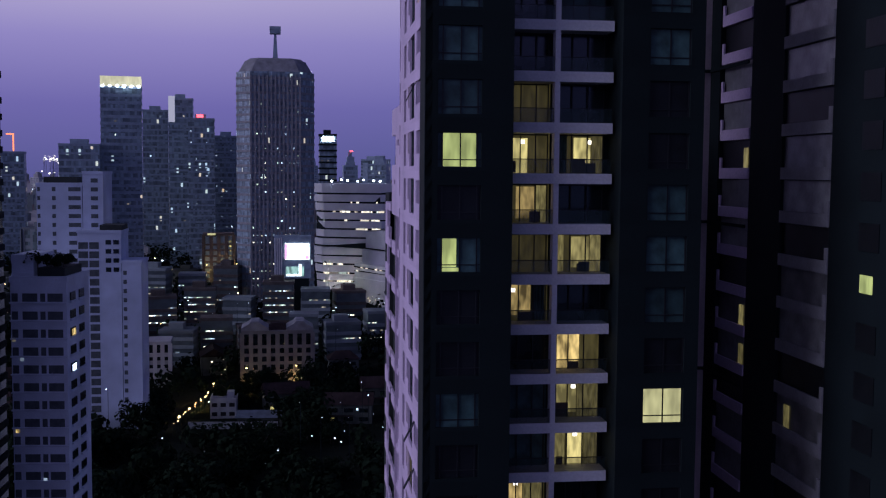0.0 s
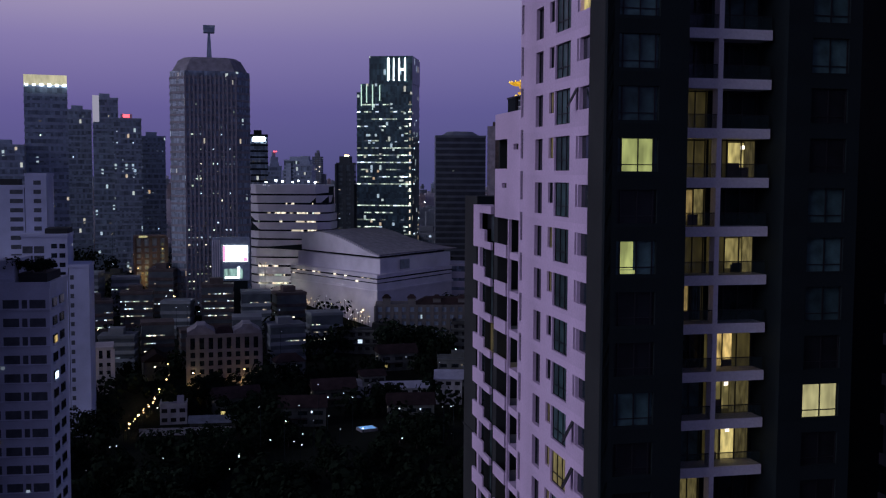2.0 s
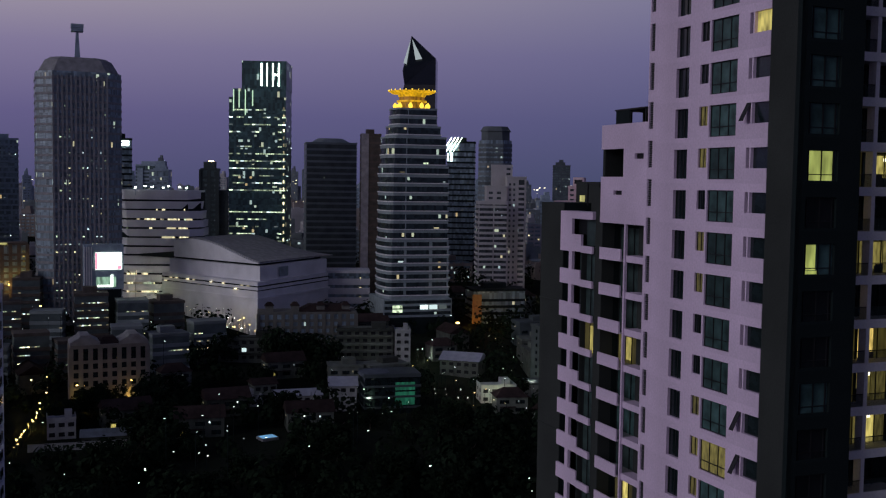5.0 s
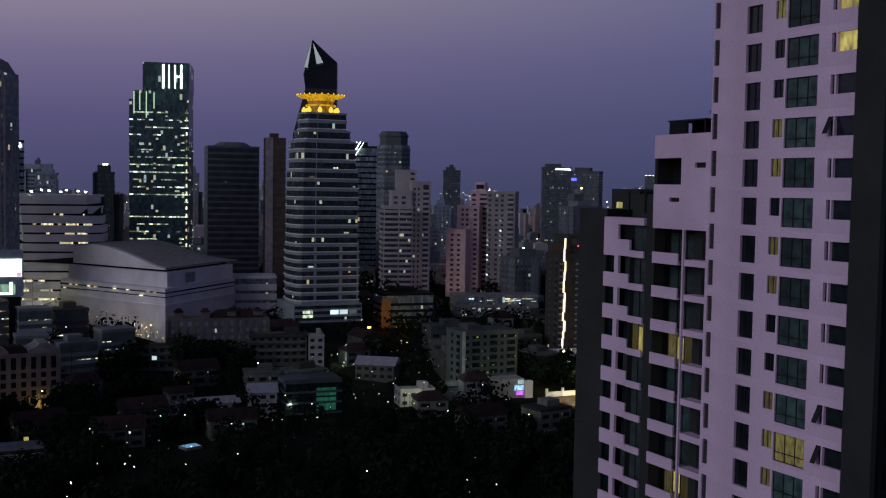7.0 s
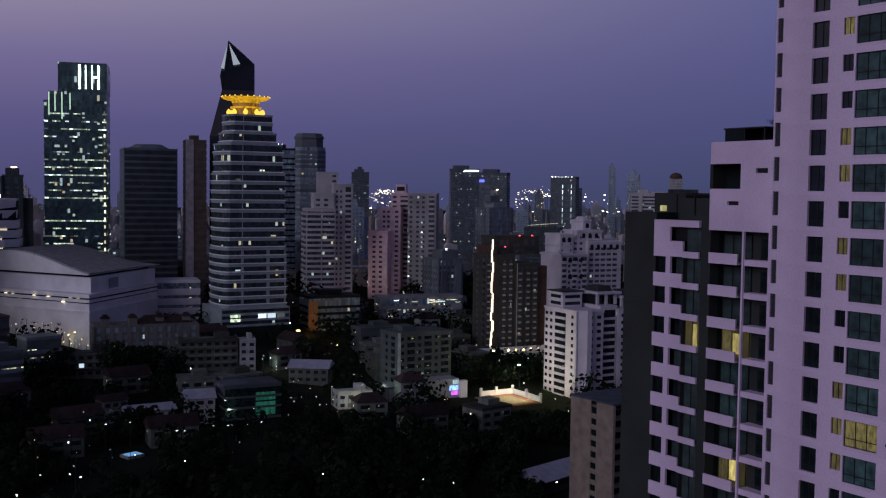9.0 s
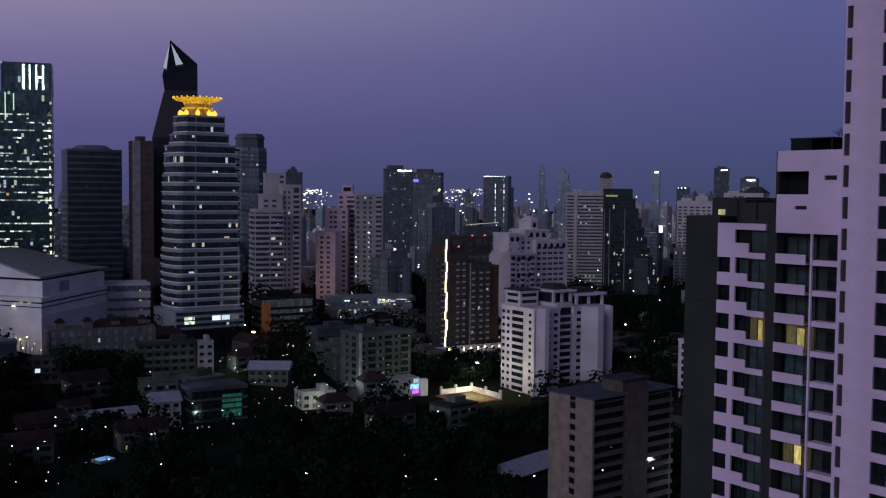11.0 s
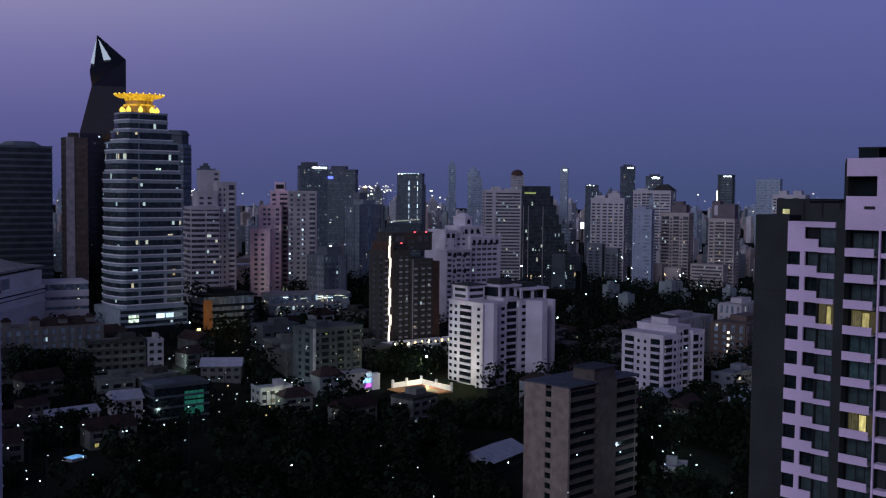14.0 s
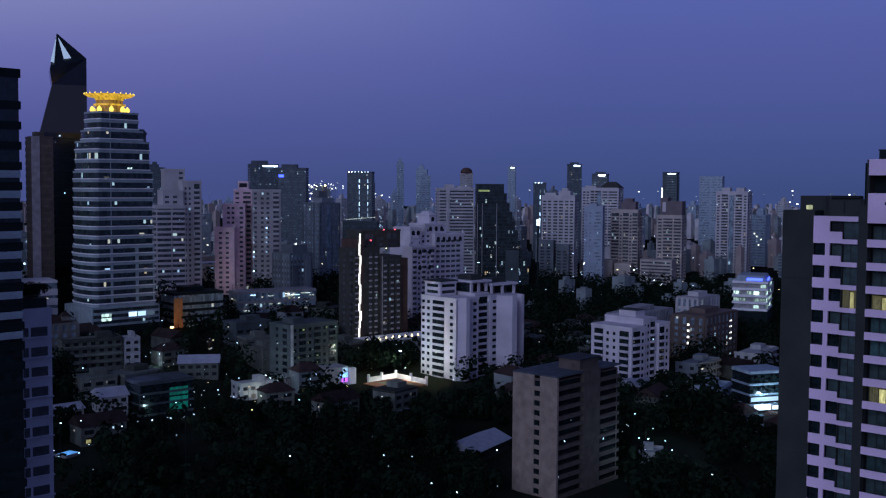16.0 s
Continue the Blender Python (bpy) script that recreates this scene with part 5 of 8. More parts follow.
for i in range(12):
    part("lamp", boxes("lamp", [(-0.25, 0.25, -0.25, 0.25, 6.2, 7.4)], LAMP_WARM), deck, at=(-13 + 4.1 * i, -7.6, 0))

# ornate white condominium
orn = thing("apartment_tower", 323, 408, 0, -10, "ornate white condominium with arches and stepped roofs", "apartment tower")
TAKEN.append((323, 408, 20))
columns(orn, -22, -5, -15, 8, GROUND, 47.5, CONWHITE, [(0.04, 0.2, "b"), (0.26, 0.34, "w"), (0.42, 0.58, "b"), (0.66, 0.74, "w"), (0.8, 0.96, "b")])
columns(orn, -20.5, -12.5, -11, 6, 48.3, 58.5, CONWHITE, [(0.12, 0.2, "w"), (0.8, 0.88, "w")])
columns(orn, -12.3, -3.2, -9, 8, GROUND, 55, CONWHITE, [(0.2, 0.4, "w"), (0.6, 0.8, "w")])
columns(orn, -3, 19, -12, 10, GROUND, 54.5, CONWHITE, [(0.04, 0.16, "w"), (0.21, 0.34, "w"), (0.38, 0.52, "w"), (0.56, 0.7, "w"), (0.74, 0.87, "w")], side=[(0.2, 0.4, "w"), (0.6, 0.8, "w")])
columns(orn, -8.5, 7.5, -9.5, 6, 55.3, 60.5, CONWHITE, [(0.1, 0.16, "w"), (0.84, 0.9, "w")])
part("belvedere", prism("belvedere", octagon(11, 11, 3), 61.2, 66.0, CONWHITE), orn, "white octagonal belvedere")
part("belvedere_cap", prism("belvedere_cap", octagon(12.4, 12.4, 3.4), 66.0, 66.8, CONWHITE, 0.96), orn)
part("belvedere_roof", prism("belvedere_roof", octagon(8, 8, 2.2), 66.8, 68.6, CONWHITE, 0.6), orn)
for c in ((-22.6, -4.6, -15.6, -15.0, 42.6, 43.1), (-22.6, -4.6, -15.6, 8.4, 47.0, 47.9), (-21.0, -12.1, -11.6, 6.4, 52.6, 53.1), (-21.0, -12.1, -11.6, 6.4, 58.0, 59.0), (-3.5, 19.5, -12.6, -12.0, 49.2, 49.8), (-3.5, 19.5, -12.6, 10.4, 54.0, 55.0), (-9.0, 8.0, -10.1, 6.5, 60.0, 61.0)):
    part("cornice", boxes("cornice", [c], CONWHITE), orn, "projecting white cornice")
for k in range(18):
    part("ledge", boxes("ledge", [(-3.2, 19.2, -12.35, -12.0, 0, 0.3)], CONWHITE), orn, at=(0, 0, GROUND + 3.05 * k + 0.5))
for x, z in ((-21.6, 48.2), (-12.6, 59.2), (-20.4, 59.2), (-3.0, 55.2), (18.6, 55.2)):
    part("finial", prism("finial", [(-0.5, -0.5), (0.5, -0.5), (0.5, 0.5), (-0.5, 0.5)], z, z + 2.0, CONWHITE, 0.4), orn, "small white corner finial", at=(x, -11.4, 0))
arch_ring = [(1.3 * math.cos(radians(v)), 1.3 * math.sin(radians(v))) for v in range(0, 181, 30)]
an = len(arch_ring)
arch = mesh_of("arch", [(x, y, z) for y in (-0.12, 0.05) for x, z in [(1.3, -2.2)] + arch_ring + [(-1.3, -2.2)]], [tuple(reversed(range(an + 2))), tuple(range(an + 2, 2 * an + 4))] + [(i, (i + 1) % (an + 2), an + 2 + (i + 1) % (an + 2), an + 2 + i) for i in range(an + 2)], NIGHTPANE)
for x, y, z in [(x, -15.1, z) for x in (-20, -16.3, -12.6, -8.9) for z in (45.2, 36.0)] + [(x, -11.1, 56.2) for x in (-18.3, -14.8)] + [(x, -12.1, 52.2) for x in (-0.6, 3.6, 7.8, 12.0, 16.2)] + [(x, -9.6, 58.4) for x in (-4.6, -0.4, 3.8)] + [(0.0, -5.6, 64.0)]:
    part("arch", arch, orn, "dark arched window", at=(x, y, z)).scale = (0.8, 1, 0.8)

# white condominium with stepped shoulders
con = thing("apartment_block", 214.5, 286, 0, -6, "white condominium block with tall pylons and stepped roofs", "apartment block")
con.scale = (1.13, 1, 1)
columns(con, 0, 11.6, 0.5, 26, GROUND, 31.5, CONWHITE, [(0.42, 0.58, "w"), (0.74, 0.9, "w")], side=[(0.09, 0.2, "w"), (0.36, 0.68, "b"), (0.76, 0.83, "w"), (0.9, 0.97, "w")])
columns(con, 11.8, 19.4, 3.2, 25, GROUND, 33.0, CONWHITE, [(0.08, 0.92, "b")])
columns(con, 19.6, 31.0, 2.0, 24, GROUND, 31.5, CONWHITE, [(0.12, 0.3, "w")])
columns(con, 31.2, 38, 2.6, 22, GROUND, 31.0, CONWHITE, [(0.02, 0.5, "b"), (0.68, 0.86, "w")])
for ring, z1 in (([(0.0, 0.48), (2.4, -2.4), (4.4, -2.4), (4.4, 0.48)], 32.6), ([(23.0, 1.95), (27.6, -3.6), (30.4, -3.6), (30.4, 1.95)], 32.0), ([(35.6, 2.55), (37.2, 0.6), (38.5, 0.6), (38.5, 2.55)], 31.6), ([(-0.9, 0.4), (-0.22, 0.4), (-0.22, 2.6), (-0.9, 2.6)], 31.7)):
    part("pylon", prism("pylon", ring, GROUND, z1, CONWHITE), con, "plain white full-height pylon")
columns(con, 1.2, 10, 14, 25, 32.3, 38.2, CONWHITE, [(0.1, 0.9, "w")], 2.9, [(0.15, 0.85, "w")])
part("roof_room", boxes("roof_room", [(13.0, 20.5, 8, 20, 33.8, 37.6)], GLASS), con)
part("roof_room", boxes("roof_room", [(24.0, 36, 8, 19, 32.3, 35.6)], GLASS), con)
for x, y, z0, z1 in ((12.4, 6.0, 33.8, 38.4), (16.5, 6.0, 33.8, 38.4), (20.8, 6.0, 33.8, 38.4), (23.2, 5.0, 32.3, 36.4), (29.5, 5.0, 32.3, 36.4), (36.4, 5.0, 31.8, 36.4)):
    part("column", boxes("column", [(x - 0.5, x + 0.5, y, y + 1.0, z0, z1)], CONWHITE), con)
for c in ((11.4, 22.6, 4.6, 21.0, 38.4, 39.3), (22.4, 37.6, 4.0, 20.0, 36.4, 37.4)):
    part("roof_slab", boxes("roof_slab", [c], CONWHITE), con, "projecting white roof slab")
for c in ((13.6, 20.4, 8.0, 18.0, 39.3, 41.6), (25.6, 34.4, 8.0, 17.0, 37.4, 39.4)):
    part("plant_room", prism("plant_room", [(c[0], c[2]), (c[1], c[2]), (c[1], c[3]), (c[0], c[3])], c[4], c[5], DARKGREY, 0.8, ((c[0] + c[1]) / 2, (c[2] + c[3]) / 2)), con, "dark sloping roof hood")
part("roof_slab", boxes("roof_slab", [(0.6, 10.6, 13.4, 25.6, 38.9, 39.4)], DARKGREY), con, "dark roof slab")
for z, u in ((20.6, 15), (29.4, 18), (8, 20)):
    part("lit_window", boxes("lit_pane", [(u, u + 1.6, 3.35, 3.45, z, z + 1.2)], LIT_COOL), con)

# beige block; its front is bronze and brown to stand in for shade
FOOT = -7.0
bei = thing("apartment_block", 112.3, 156, -4.6, 0, "beige apartment block, a blank end wall and banded balconies", "apartment block")
part("end_wall", boxes("end_wall", [(-0.3, 0.0, 0.0, 6.2, FOOT, 30.6), (-0.3, 0.0, 8.4, 16.6, FOOT, 30.6)], BEIGE), bei, "beige blank end wall")
part("core", boxes("core", [(0.0, 34, 0.9, 16.6, FOOT, 29.6)], BROWN), bei)
slot_b = boxes("stair_window", [(-0.12, -0.02, 6.3, 8.3, 0.7, 2.4)], GLASS)
slot_w = boxes("stair_band", [(-0.25, 0.0, 6.2, 8.4, -0.65, 0.7)], BEIGE)
for i in range(12):
    z = FOOT + 0.6 + 3.0 * i
    part("stair_window", slot_b, bei, at=(0, 0, z))
    part("stair_band", slot_w, bei, at=(0, 0, z))
    # bronze where the block is beige: the front's shade is in the colour
    part("balcony_front", boxes("balcony_front", [(0.6, 13.5, -0.2, 0.0, 0, 1.1), (0.6, 13.5, 0.0, 0.9, 0, 0.2)], BRONZE), bei, at=(0, 0, z))
    part("balcony_front", boxes("balcony_front", [(22.5, 33.6, -0.2, 0.0, 0, 1.1), (22.5, 33.6, 0.0, 0.9, 0, 0.2)], BRONZE), bei, at=(0, 0, z))
    part("window", boxes("glass", [(1.0, 13.0, 0.82, 0.88, 1.1, 2.6)], GLASS), bei, at=(0, 0, z))
    part("window", boxes("glass", [(23, 33.2, 0.82, 0.88, 1.1, 2.6)], GLASS), bei, at=(0, 0, z))
part("stair_core", boxes("stair_core", [(13.6, 22.4, -0.3, 0.88, FOOT, 31.4)], BRONZE), bei)
part("pier", boxes("pier", [(-0.3, 0.55, -0.25, -0.01, FOOT, 30.6)], BEIGE), bei)
part("roof", boxes("roof", [(-0.3, 34, -0.2, 16.6, 30.6, 31.1)], ROOFGREY), bei)
part("roof_room", boxes("roof_room", [(13, 23, 1.0, 9, 31.1, 34.4)], BRONZE), bei)
part("roof_slab", boxes("roof_slab", [(12.4, 23.6, 0.4, 9.6, 34.4, 34.8)], ROOFGREY), bei)
for u, z in ((8.2, 16.3), (26, 7.6), (5, 10.4)):
    part("lit_window", boxes("lit_pane", [(u, u + 0.4, 0.74, 0.8, z, z + 0.4)], LIT_COOL), bei)

# low white block and its neighbours
ob = thing("apartment_block", 259, 223, 0, -4, "low white apartment block with punched windows", "apartment block")
TAKEN.append((259, 223, 18))
columns(ob, -14, -4.2, -11, 11, GROUND, 22.5, CONWHITE, [(0.08, 0.6, "b"), (0.72, 0.86, "w")], 3.0, [(0.08, 0.3, "b"), (0.4, 0.46, "w"), (0.56, 0.62, "w"), (0.7, 0.92, "b")])
columns(ob, -4, 5.6, -9.6, 11, GROUND, 25.5, CONWHITE, [(0.1, 0.2, "w"), (0.34, 0.44, "w"), (0.56, 0.9, "b")], 3.0)
columns(ob, 5.8, 14, -11, 11, GROUND, 23.0, CONWHITE, [(0.06, 0.5, "b"), (0.66, 0.82, "w")], 3.0)
part("roof_room", boxes("roof_room", [(-2, 4.6, -4, 5, 26.2, 29.0)], CONWHITE), ob)
part("roof_slab", boxes("roof_slab", [(-2.5, 5.1, -4.5, 5.5, 29.0, 29.3)], DARKGREY), ob)
light_windows(ob, 14, 11.1, GROUND, 10, 3.0, 1.4, 0.06, (LIT_FAR, LIT_COOL), 2.8, "f", (0.1, 1))
tower("apartment_block", 330, 262, 44, 16, 19, 6, "long low block with a grey roof and lit stair windows", CONCRETE, floor=3.2, band=1.5, lit=0.04, mats=WARMS, category="apartment block", piers=4)
stairs = tower("apartment_block", 364, 243, 40, 18, 17, 4, "long brown block with a column of lit stair windows", BROWN, floor=3.2, band=1.5, lit=0.05, mats=(LIT_FAR,), category="apartment block", piers=5)
for i in range(4):
    part("stair_window", boxes("stair_window", [(-20.42, -20.3, -0.6, 0.6, 0, 1.1)], STRIP), stairs, "lit stair window", at=(0, 0, 2.6 + 3.2 * i))
    for u in (11.0, 12.8):
        part("stair_window", boxes("stair_window", [(-0.35, 0.35, -9.42, -9.3, 0, 0.8)], STRIP), stairs, "lit stair window", at=(u, 0, 2.6 + 3.2 * i))
tower("apartment_block", 402, 268, 26, 13, 21, 2, "white block with open roof arcades", FARWHITE, floor=3.2, band=1.7, lit=0.03, mats=WARMS, piers=3.4, category="apartment block")
ob = thing("apartment_block", 164, 334, 0, -2, "grey apartment block with green-lit balconies", "apartment block")
TAKEN.append((164, 334, 15))
columns(ob, -13, 13, -8, 8, GROUND, 21.5, BLOCKGREY, [(0.03, 0.1, "w"), (0.16, 0.3, "b"), (0.36, 0.42, "w"), (0.48, 0.62, "b"), (0.68, 0.74, "w"), (0.8, 0.95, "b")], 3.0, [(0.2, 0.4, "b"), (0.6, 0.7, "w")])
part("roof_room", boxes("roof_room", [(-9, -3, -4, 4, 22.2, 24.5)], BLOCKGREY), ob)
light_windows(ob, 13, 8.1, GROUND, 9, 3.0, 1.2, 0.12, (LIT_OFFICE, LIT_GREEN), 2.4, "f", (0.1, 1))
part("end_wall", boxes("end_wall", [(-13.5, -12.2, -8.4, -8.05, GROUND, 22.4)], PLASTER), ob, "pale strip of wall")
gl = tower("glass_villa", 80, 319, 21, 14, 9, -8, "low glass-fronted building with green-lit rooms", DARKWALL, floor=4.0, band=0.8, lit=0.0, category="house", plant=False)
part("lit_window", boxes("lit_pane", [(1, 8.5, -7.1, -7.02, -2, 3.0), (1, 8.5, -7.1, -7.02, 3.6, 6.6)], light_of("green_room", (0.10, 0.75, 0.50), 0.13, 0.7, 0.4)), gl, "green-lit hall window")
part("canopy", prism("canopy", octagon(12, 12, 3), 9.0, 10.0, ROOFGREY, 0.9), gl, at=(-6, -1, 0))
org = tower("apartment_block", 181, 446, 28, 16, 26, -8, "dark block beside an orange-lit wall", CHARCOAL, floor=3.4, band=1.4, lit=0.05, mats=(LIT_FAR,), category="apartment block")
part("orange_wall", boxes("orange_wall", [(-14.6, -9.6, -8.6, -8.3, GROUND, 24)], ORANGE), org, "orange rendered wall")
blue = thing("car_park", 446, 256, 0, 20, "white car park with bright open decks and a blue sign", "car park")
TAKEN.append((446, 256, 20))
part("base", boxes("base", [(-16, 16, -10, 10, GROUND, 12)], CHARCOAL), blue)
part("core", boxes("core", [(-14.5, 14.5, -8.5, 9, 12, 29)], CONCRETE), blue)
for i in range(5):
    z = 12 + 4.0 * i
    part("deck", boxes("deck", [(-16, 16, -10, 10, z, z + 1.3)], WHITE), blue)
    if i < 4:
        for k in range(8):
            if rng.random() < 0.5:
                part("deck_light", boxes("deck_light", [(-15.4 + 3.9 * k, -12.2 + 3.9 * k, -9.4, -9.3, z + 1.5, z + 3.4)], LIT_OFFICE), blue)
            if k < 5 and rng.random() < 0.5:
                part("deck_light", boxes("deck_light", [(-15.6, -15.5, -9 + 3.8 * k, -6 + 3.8 * k, z + 1.5, z + 3.4)], LIT_OFFICE), blue)
part("roof", prism("roof", [(-15, -9), (15, -9), (15, 9), (-15, 9)], 29.3, 32.5, PALE, 0.8), blue)
part("blue_sign", boxes("blue_sign", [(-12, 2, -9.6, -9.3, 29.6, 31.2), (-15.5, -15.2, -7, 2, 29.6, 31.2)], LAMP_BLUE), blue, "blue glowing sign")
warm_block = tower("apartment_block", -20, 352, 27, 13, 19.5, 2, "dark apartment block with pale peaked gables, lit from its foot", GABLEWALL, floor=3.2, band=1.2, lit=0.03, mats=WARMS, piers=3.4, category="apartment block", plant=False)
for c in (-8.6, 8.6):
    gable = [(5.2, 0.0), (5.2, 1.0), (2.2, 2.7), (1.6, 3.6), (-1.6, 3.6), (-2.2, 2.7), (-5.2, 1.0), (-5.2, 0.0)]
    gn = len(gable)
    part("gable", mesh_of("gable", [(c + x, y, 20.3 + z) for y in (-6.9, 5.0) for x, z in gable], [tuple(reversed(range(gn))), tuple(range(gn, 2 * gn))] + [(i, i + 1, gn + i + 1, gn + i) for i in range(gn - 1)], CONCRETE), warm_block, "pale peaked gable")
part("hall_roof", prism("hall_roof", [(-4, -5), (4, -5), (4, 5), (-4, 5)], 20.3, 22.6, ROOFTILE, 0.5), warm_block)
villas = tower("apartment_block", 71, 412, 44, 12, 21.5, -10, "long low beige apartment row with small roof turrets", ROWWALL, floor=3.1, band=1.3, lit=0.01, mats=(LIT_FAR,), piers=3.6, category="apartment block", plant=False)
for i in range(4):
    part("turret", boxes("turret", [(-19 + 11.5 * i, -15.4 + 11.5 * i, -5.6, -2.4, 22.2, 25.0)], ROWWALL), villas)
    part("turret_roof", prism("turret_roof", [(-19.4 + 11.5 * i, -6), (-15 + 11.5 * i, -6), (-15 + 11.5 * i, -2), (-19.4 + 11.5 * i, -2)], 25.0, 26.6, ROOFTILE, 0.35, (-17.2 + 11.5 * i, -4)), villas)
part("roof", prism("roof", [(-4, -6.4), (20, -6.4), (20, 6.4), (-4, 6.4)], 22.2, 25.0, ROOFTILE, 0.6, (8, 0)), villas, "brown hipped roof")

TAKEN += [(-25, 484, 24), (19, 522, 26), (-15, 448, 12), (56, 488, 52), (192, 604, 18), (283, 675, 16), (238, 358, 22), (236, 300, 27), (129, 164, 22), (188, 300, 22), (248, 378, 18)]

amber = tower("apartment_block", -57, 518, 16, 12, 47.5, 6, "brown apartment block lit amber from its foot", BROWN, floor=3.1, band=1.1, lit=0.1, mats=(LIT_AMBER, LIT_FAR), piers=3.6, category="apartment block", plant=False)
for i in range(7):
    part("wall_lamp", boxes("wall_lamp", [(5.6, 6.6, -6.7, -6.4, 0, 0.7)], LIT_WARM), amber, "small warm wall lamp", at=(0, 0, 28.5 + 2.5 * i))
for i in range(9):
    u = rng.uniform(-9.5, 9)
    part("wall_lamp", boxes("wall_lamp", [(u, u + rng.choice((0.4, 0.8, 1.3)), -7.0, -6.6, 0, 0.6)], rng.choice((LAMP_WARM, LIT_AMBER, LIT_WARM))), amber, "warm lamp at the foot", at=(0, 0, rng.choice((27.0, 28.4, 31.0))))
part("roof_line", boxes("roof_line", [(-6, -1.5, -6.6, -6.2, 47.4, 48.4)], LIT_PALE), amber, "pale lit roof line")

lowb = tower("apartment_block", -86, 360, 30, 13, 10.5, 4, "low pale apartment block stepped on its slope", FARWHITE, floor=3.0, band=1.4, lit=0.06, mats=(LIT_FAR, LIT_COOL), piers=3.6, category="apartment block")
wing(lowb, 15.4, 24, -8, 5, 14.5, FARWHITE, band=1.6)

# dark mid-rise blocks before the business quarter: x, y, width, height
MIDRISE = [(-62, 384, 14, 15), (-47, 392, 13, 19), (-31, 388, 14, 16), (-10, 394, 12, 20), (6, 390, 15, 17), (24, 402, 14, 20), (-76, 428, 15, 24), (-58, 434, 14, 27), (-40, 430, 13, 23), (-22, 432, 14, 30), (-5, 428, 13, 27), (11, 438, 14, 25), (-84, 470, 14, 33), (-66, 474, 13, 30), (-48, 470, 12, 34)]
for x, y, w, h in MIDRISE:
    mid_block = tower("mid_rise_block", x, y, w, 11, h, rng.uniform(-12, 10), "dark mid-rise block with some floors lit", rng.choice((MIDGREY, FARGREY, MIDGREY, BRONZE)), BLINDGLASS, floor=3.3, band=1.5, lit=0.0, piers=0, category="block", group="dark mid-rise blocks", plant=rng.random() < 0.5)
    light_windows(mid_block, w / 2, 5.6, ground_z(y - 6) - 2, int((h - ground_z(y - 6)) / 3.3), 3.3, 1.5, 0.13, (LIT_OFFICE, LIT_FAR, LIT_COOL), 0.9, "f", (0.3, 1), 0.78)

# towers round the horizon: x, y, width, height
DARKS = [(63, 640, 16, 92)]
GREYS = [(388, 580, 21, 74), (269, 470, 17, 42), (-126, 430, 16, 55)]
HAZY = [(26, 845, 18, 91), (51, 892, 22, 97), (48, 792, 22, 92)]


def skyline_tower(x, y, w, h, wall, label):
    """A far tower: a main block, a lower wing, a flat dark strip for a recess up its front, a stepped head and a few
    lights.
    """
    far = math.hypot(x + 70, y + 45)
    d = w * rng.uniform(0.65, 0.95)
    style = rng.randrange(4)
    band = rng.choice((1.2, 1.5, 1.8))
    pitch = rng.choice((3.05, 3.2, 3.5))
    pier = rng.choice((0.0, 2.8, 3.6, 5.0)) if far < 800 else 0.0
    glass = rng.choice((HAZEGLASS, HAZEGLASS, GREENGLASS))
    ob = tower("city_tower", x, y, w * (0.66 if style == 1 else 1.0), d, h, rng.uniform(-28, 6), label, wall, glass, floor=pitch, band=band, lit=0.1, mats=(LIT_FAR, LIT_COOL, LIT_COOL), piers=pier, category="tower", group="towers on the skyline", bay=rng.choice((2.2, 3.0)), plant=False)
    a, b = w * (0.33 if style == 1 else 0.5), d / 2
    base = ground_z(y, x) - 2
    if style == 1:
        shaft(ob, a + 0.2, a + w * 0.34, -b * 0.6, b, base, h * rng.uniform(0.6, 0.86), wall, glass, pitch, band, 0.2, pier)
    if style in (0, 2):
        c = rng.uniform(-0.3, 0.3) * a
        # proud of the wall; only its dark glass imitates a shaded recess
        part("recess", boxes("recess", [(c - w * 0.08, c + w * 0.08, -b - 0.5, -b + 0.1, base, h - 1)], glass), ob, "flat dark strip in place of a recessed bay")
    if style == 3:
        for c in (-0.62, 0.62):
            part("bay_shaft", boxes("bay_shaft", [(c * a - w * 0.11, c * a + w * 0.11, -b - 1.3, -b, base, h - rng.uniform(2, 7))], wall), ob)
    z = h + 0.79
    for k in range(rng.choice((1, 1, 2, 3))):
        q = 0.62 - 0.19 * k + rng.uniform(-0.08, 0.1)
        up = rng.uniform(2.2, 5.0)
        s0 = rng.uniform(-0.2, 0.2) * a
        part("head", boxes("head", [(s0 - a * q, s0 + a * q, -b * q, b * q, z, z + up)], wall), ob)
        z += up
    if rng.random() < 0.12:
        part("roof_hat", prism("roof_hat", [(-a * 0.6, -b * 0.6), (a * 0.6, -b * 0.6), (a * 0.6, b * 0.6), (-a * 0.6, b * 0.6)], z, z + 3.5, BROWN, 0.3), ob)
    elif rng.random() < 0.5:
        part("roof_light", boxes("roof_light", [(-0.7, rng.choice((0.2, 2.4)), -b * 0.5, -b * 0.5 + 0.5, z, z + 0.9)], rng.choice((LAMP_WHITE, LAMP_WHITE, LAMP_RED, LAMP_WARM))), ob)
    if rng.random() < 0.35:
        part("podium", boxes("podium", [(-a * 1.35, a * 1.2, -b * 1.4, b, base, base + rng.uniform(10, 18))], wall), ob)


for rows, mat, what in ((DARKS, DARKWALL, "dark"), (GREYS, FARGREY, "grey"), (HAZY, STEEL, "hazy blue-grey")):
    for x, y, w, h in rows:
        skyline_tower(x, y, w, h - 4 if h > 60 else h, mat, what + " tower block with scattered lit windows")



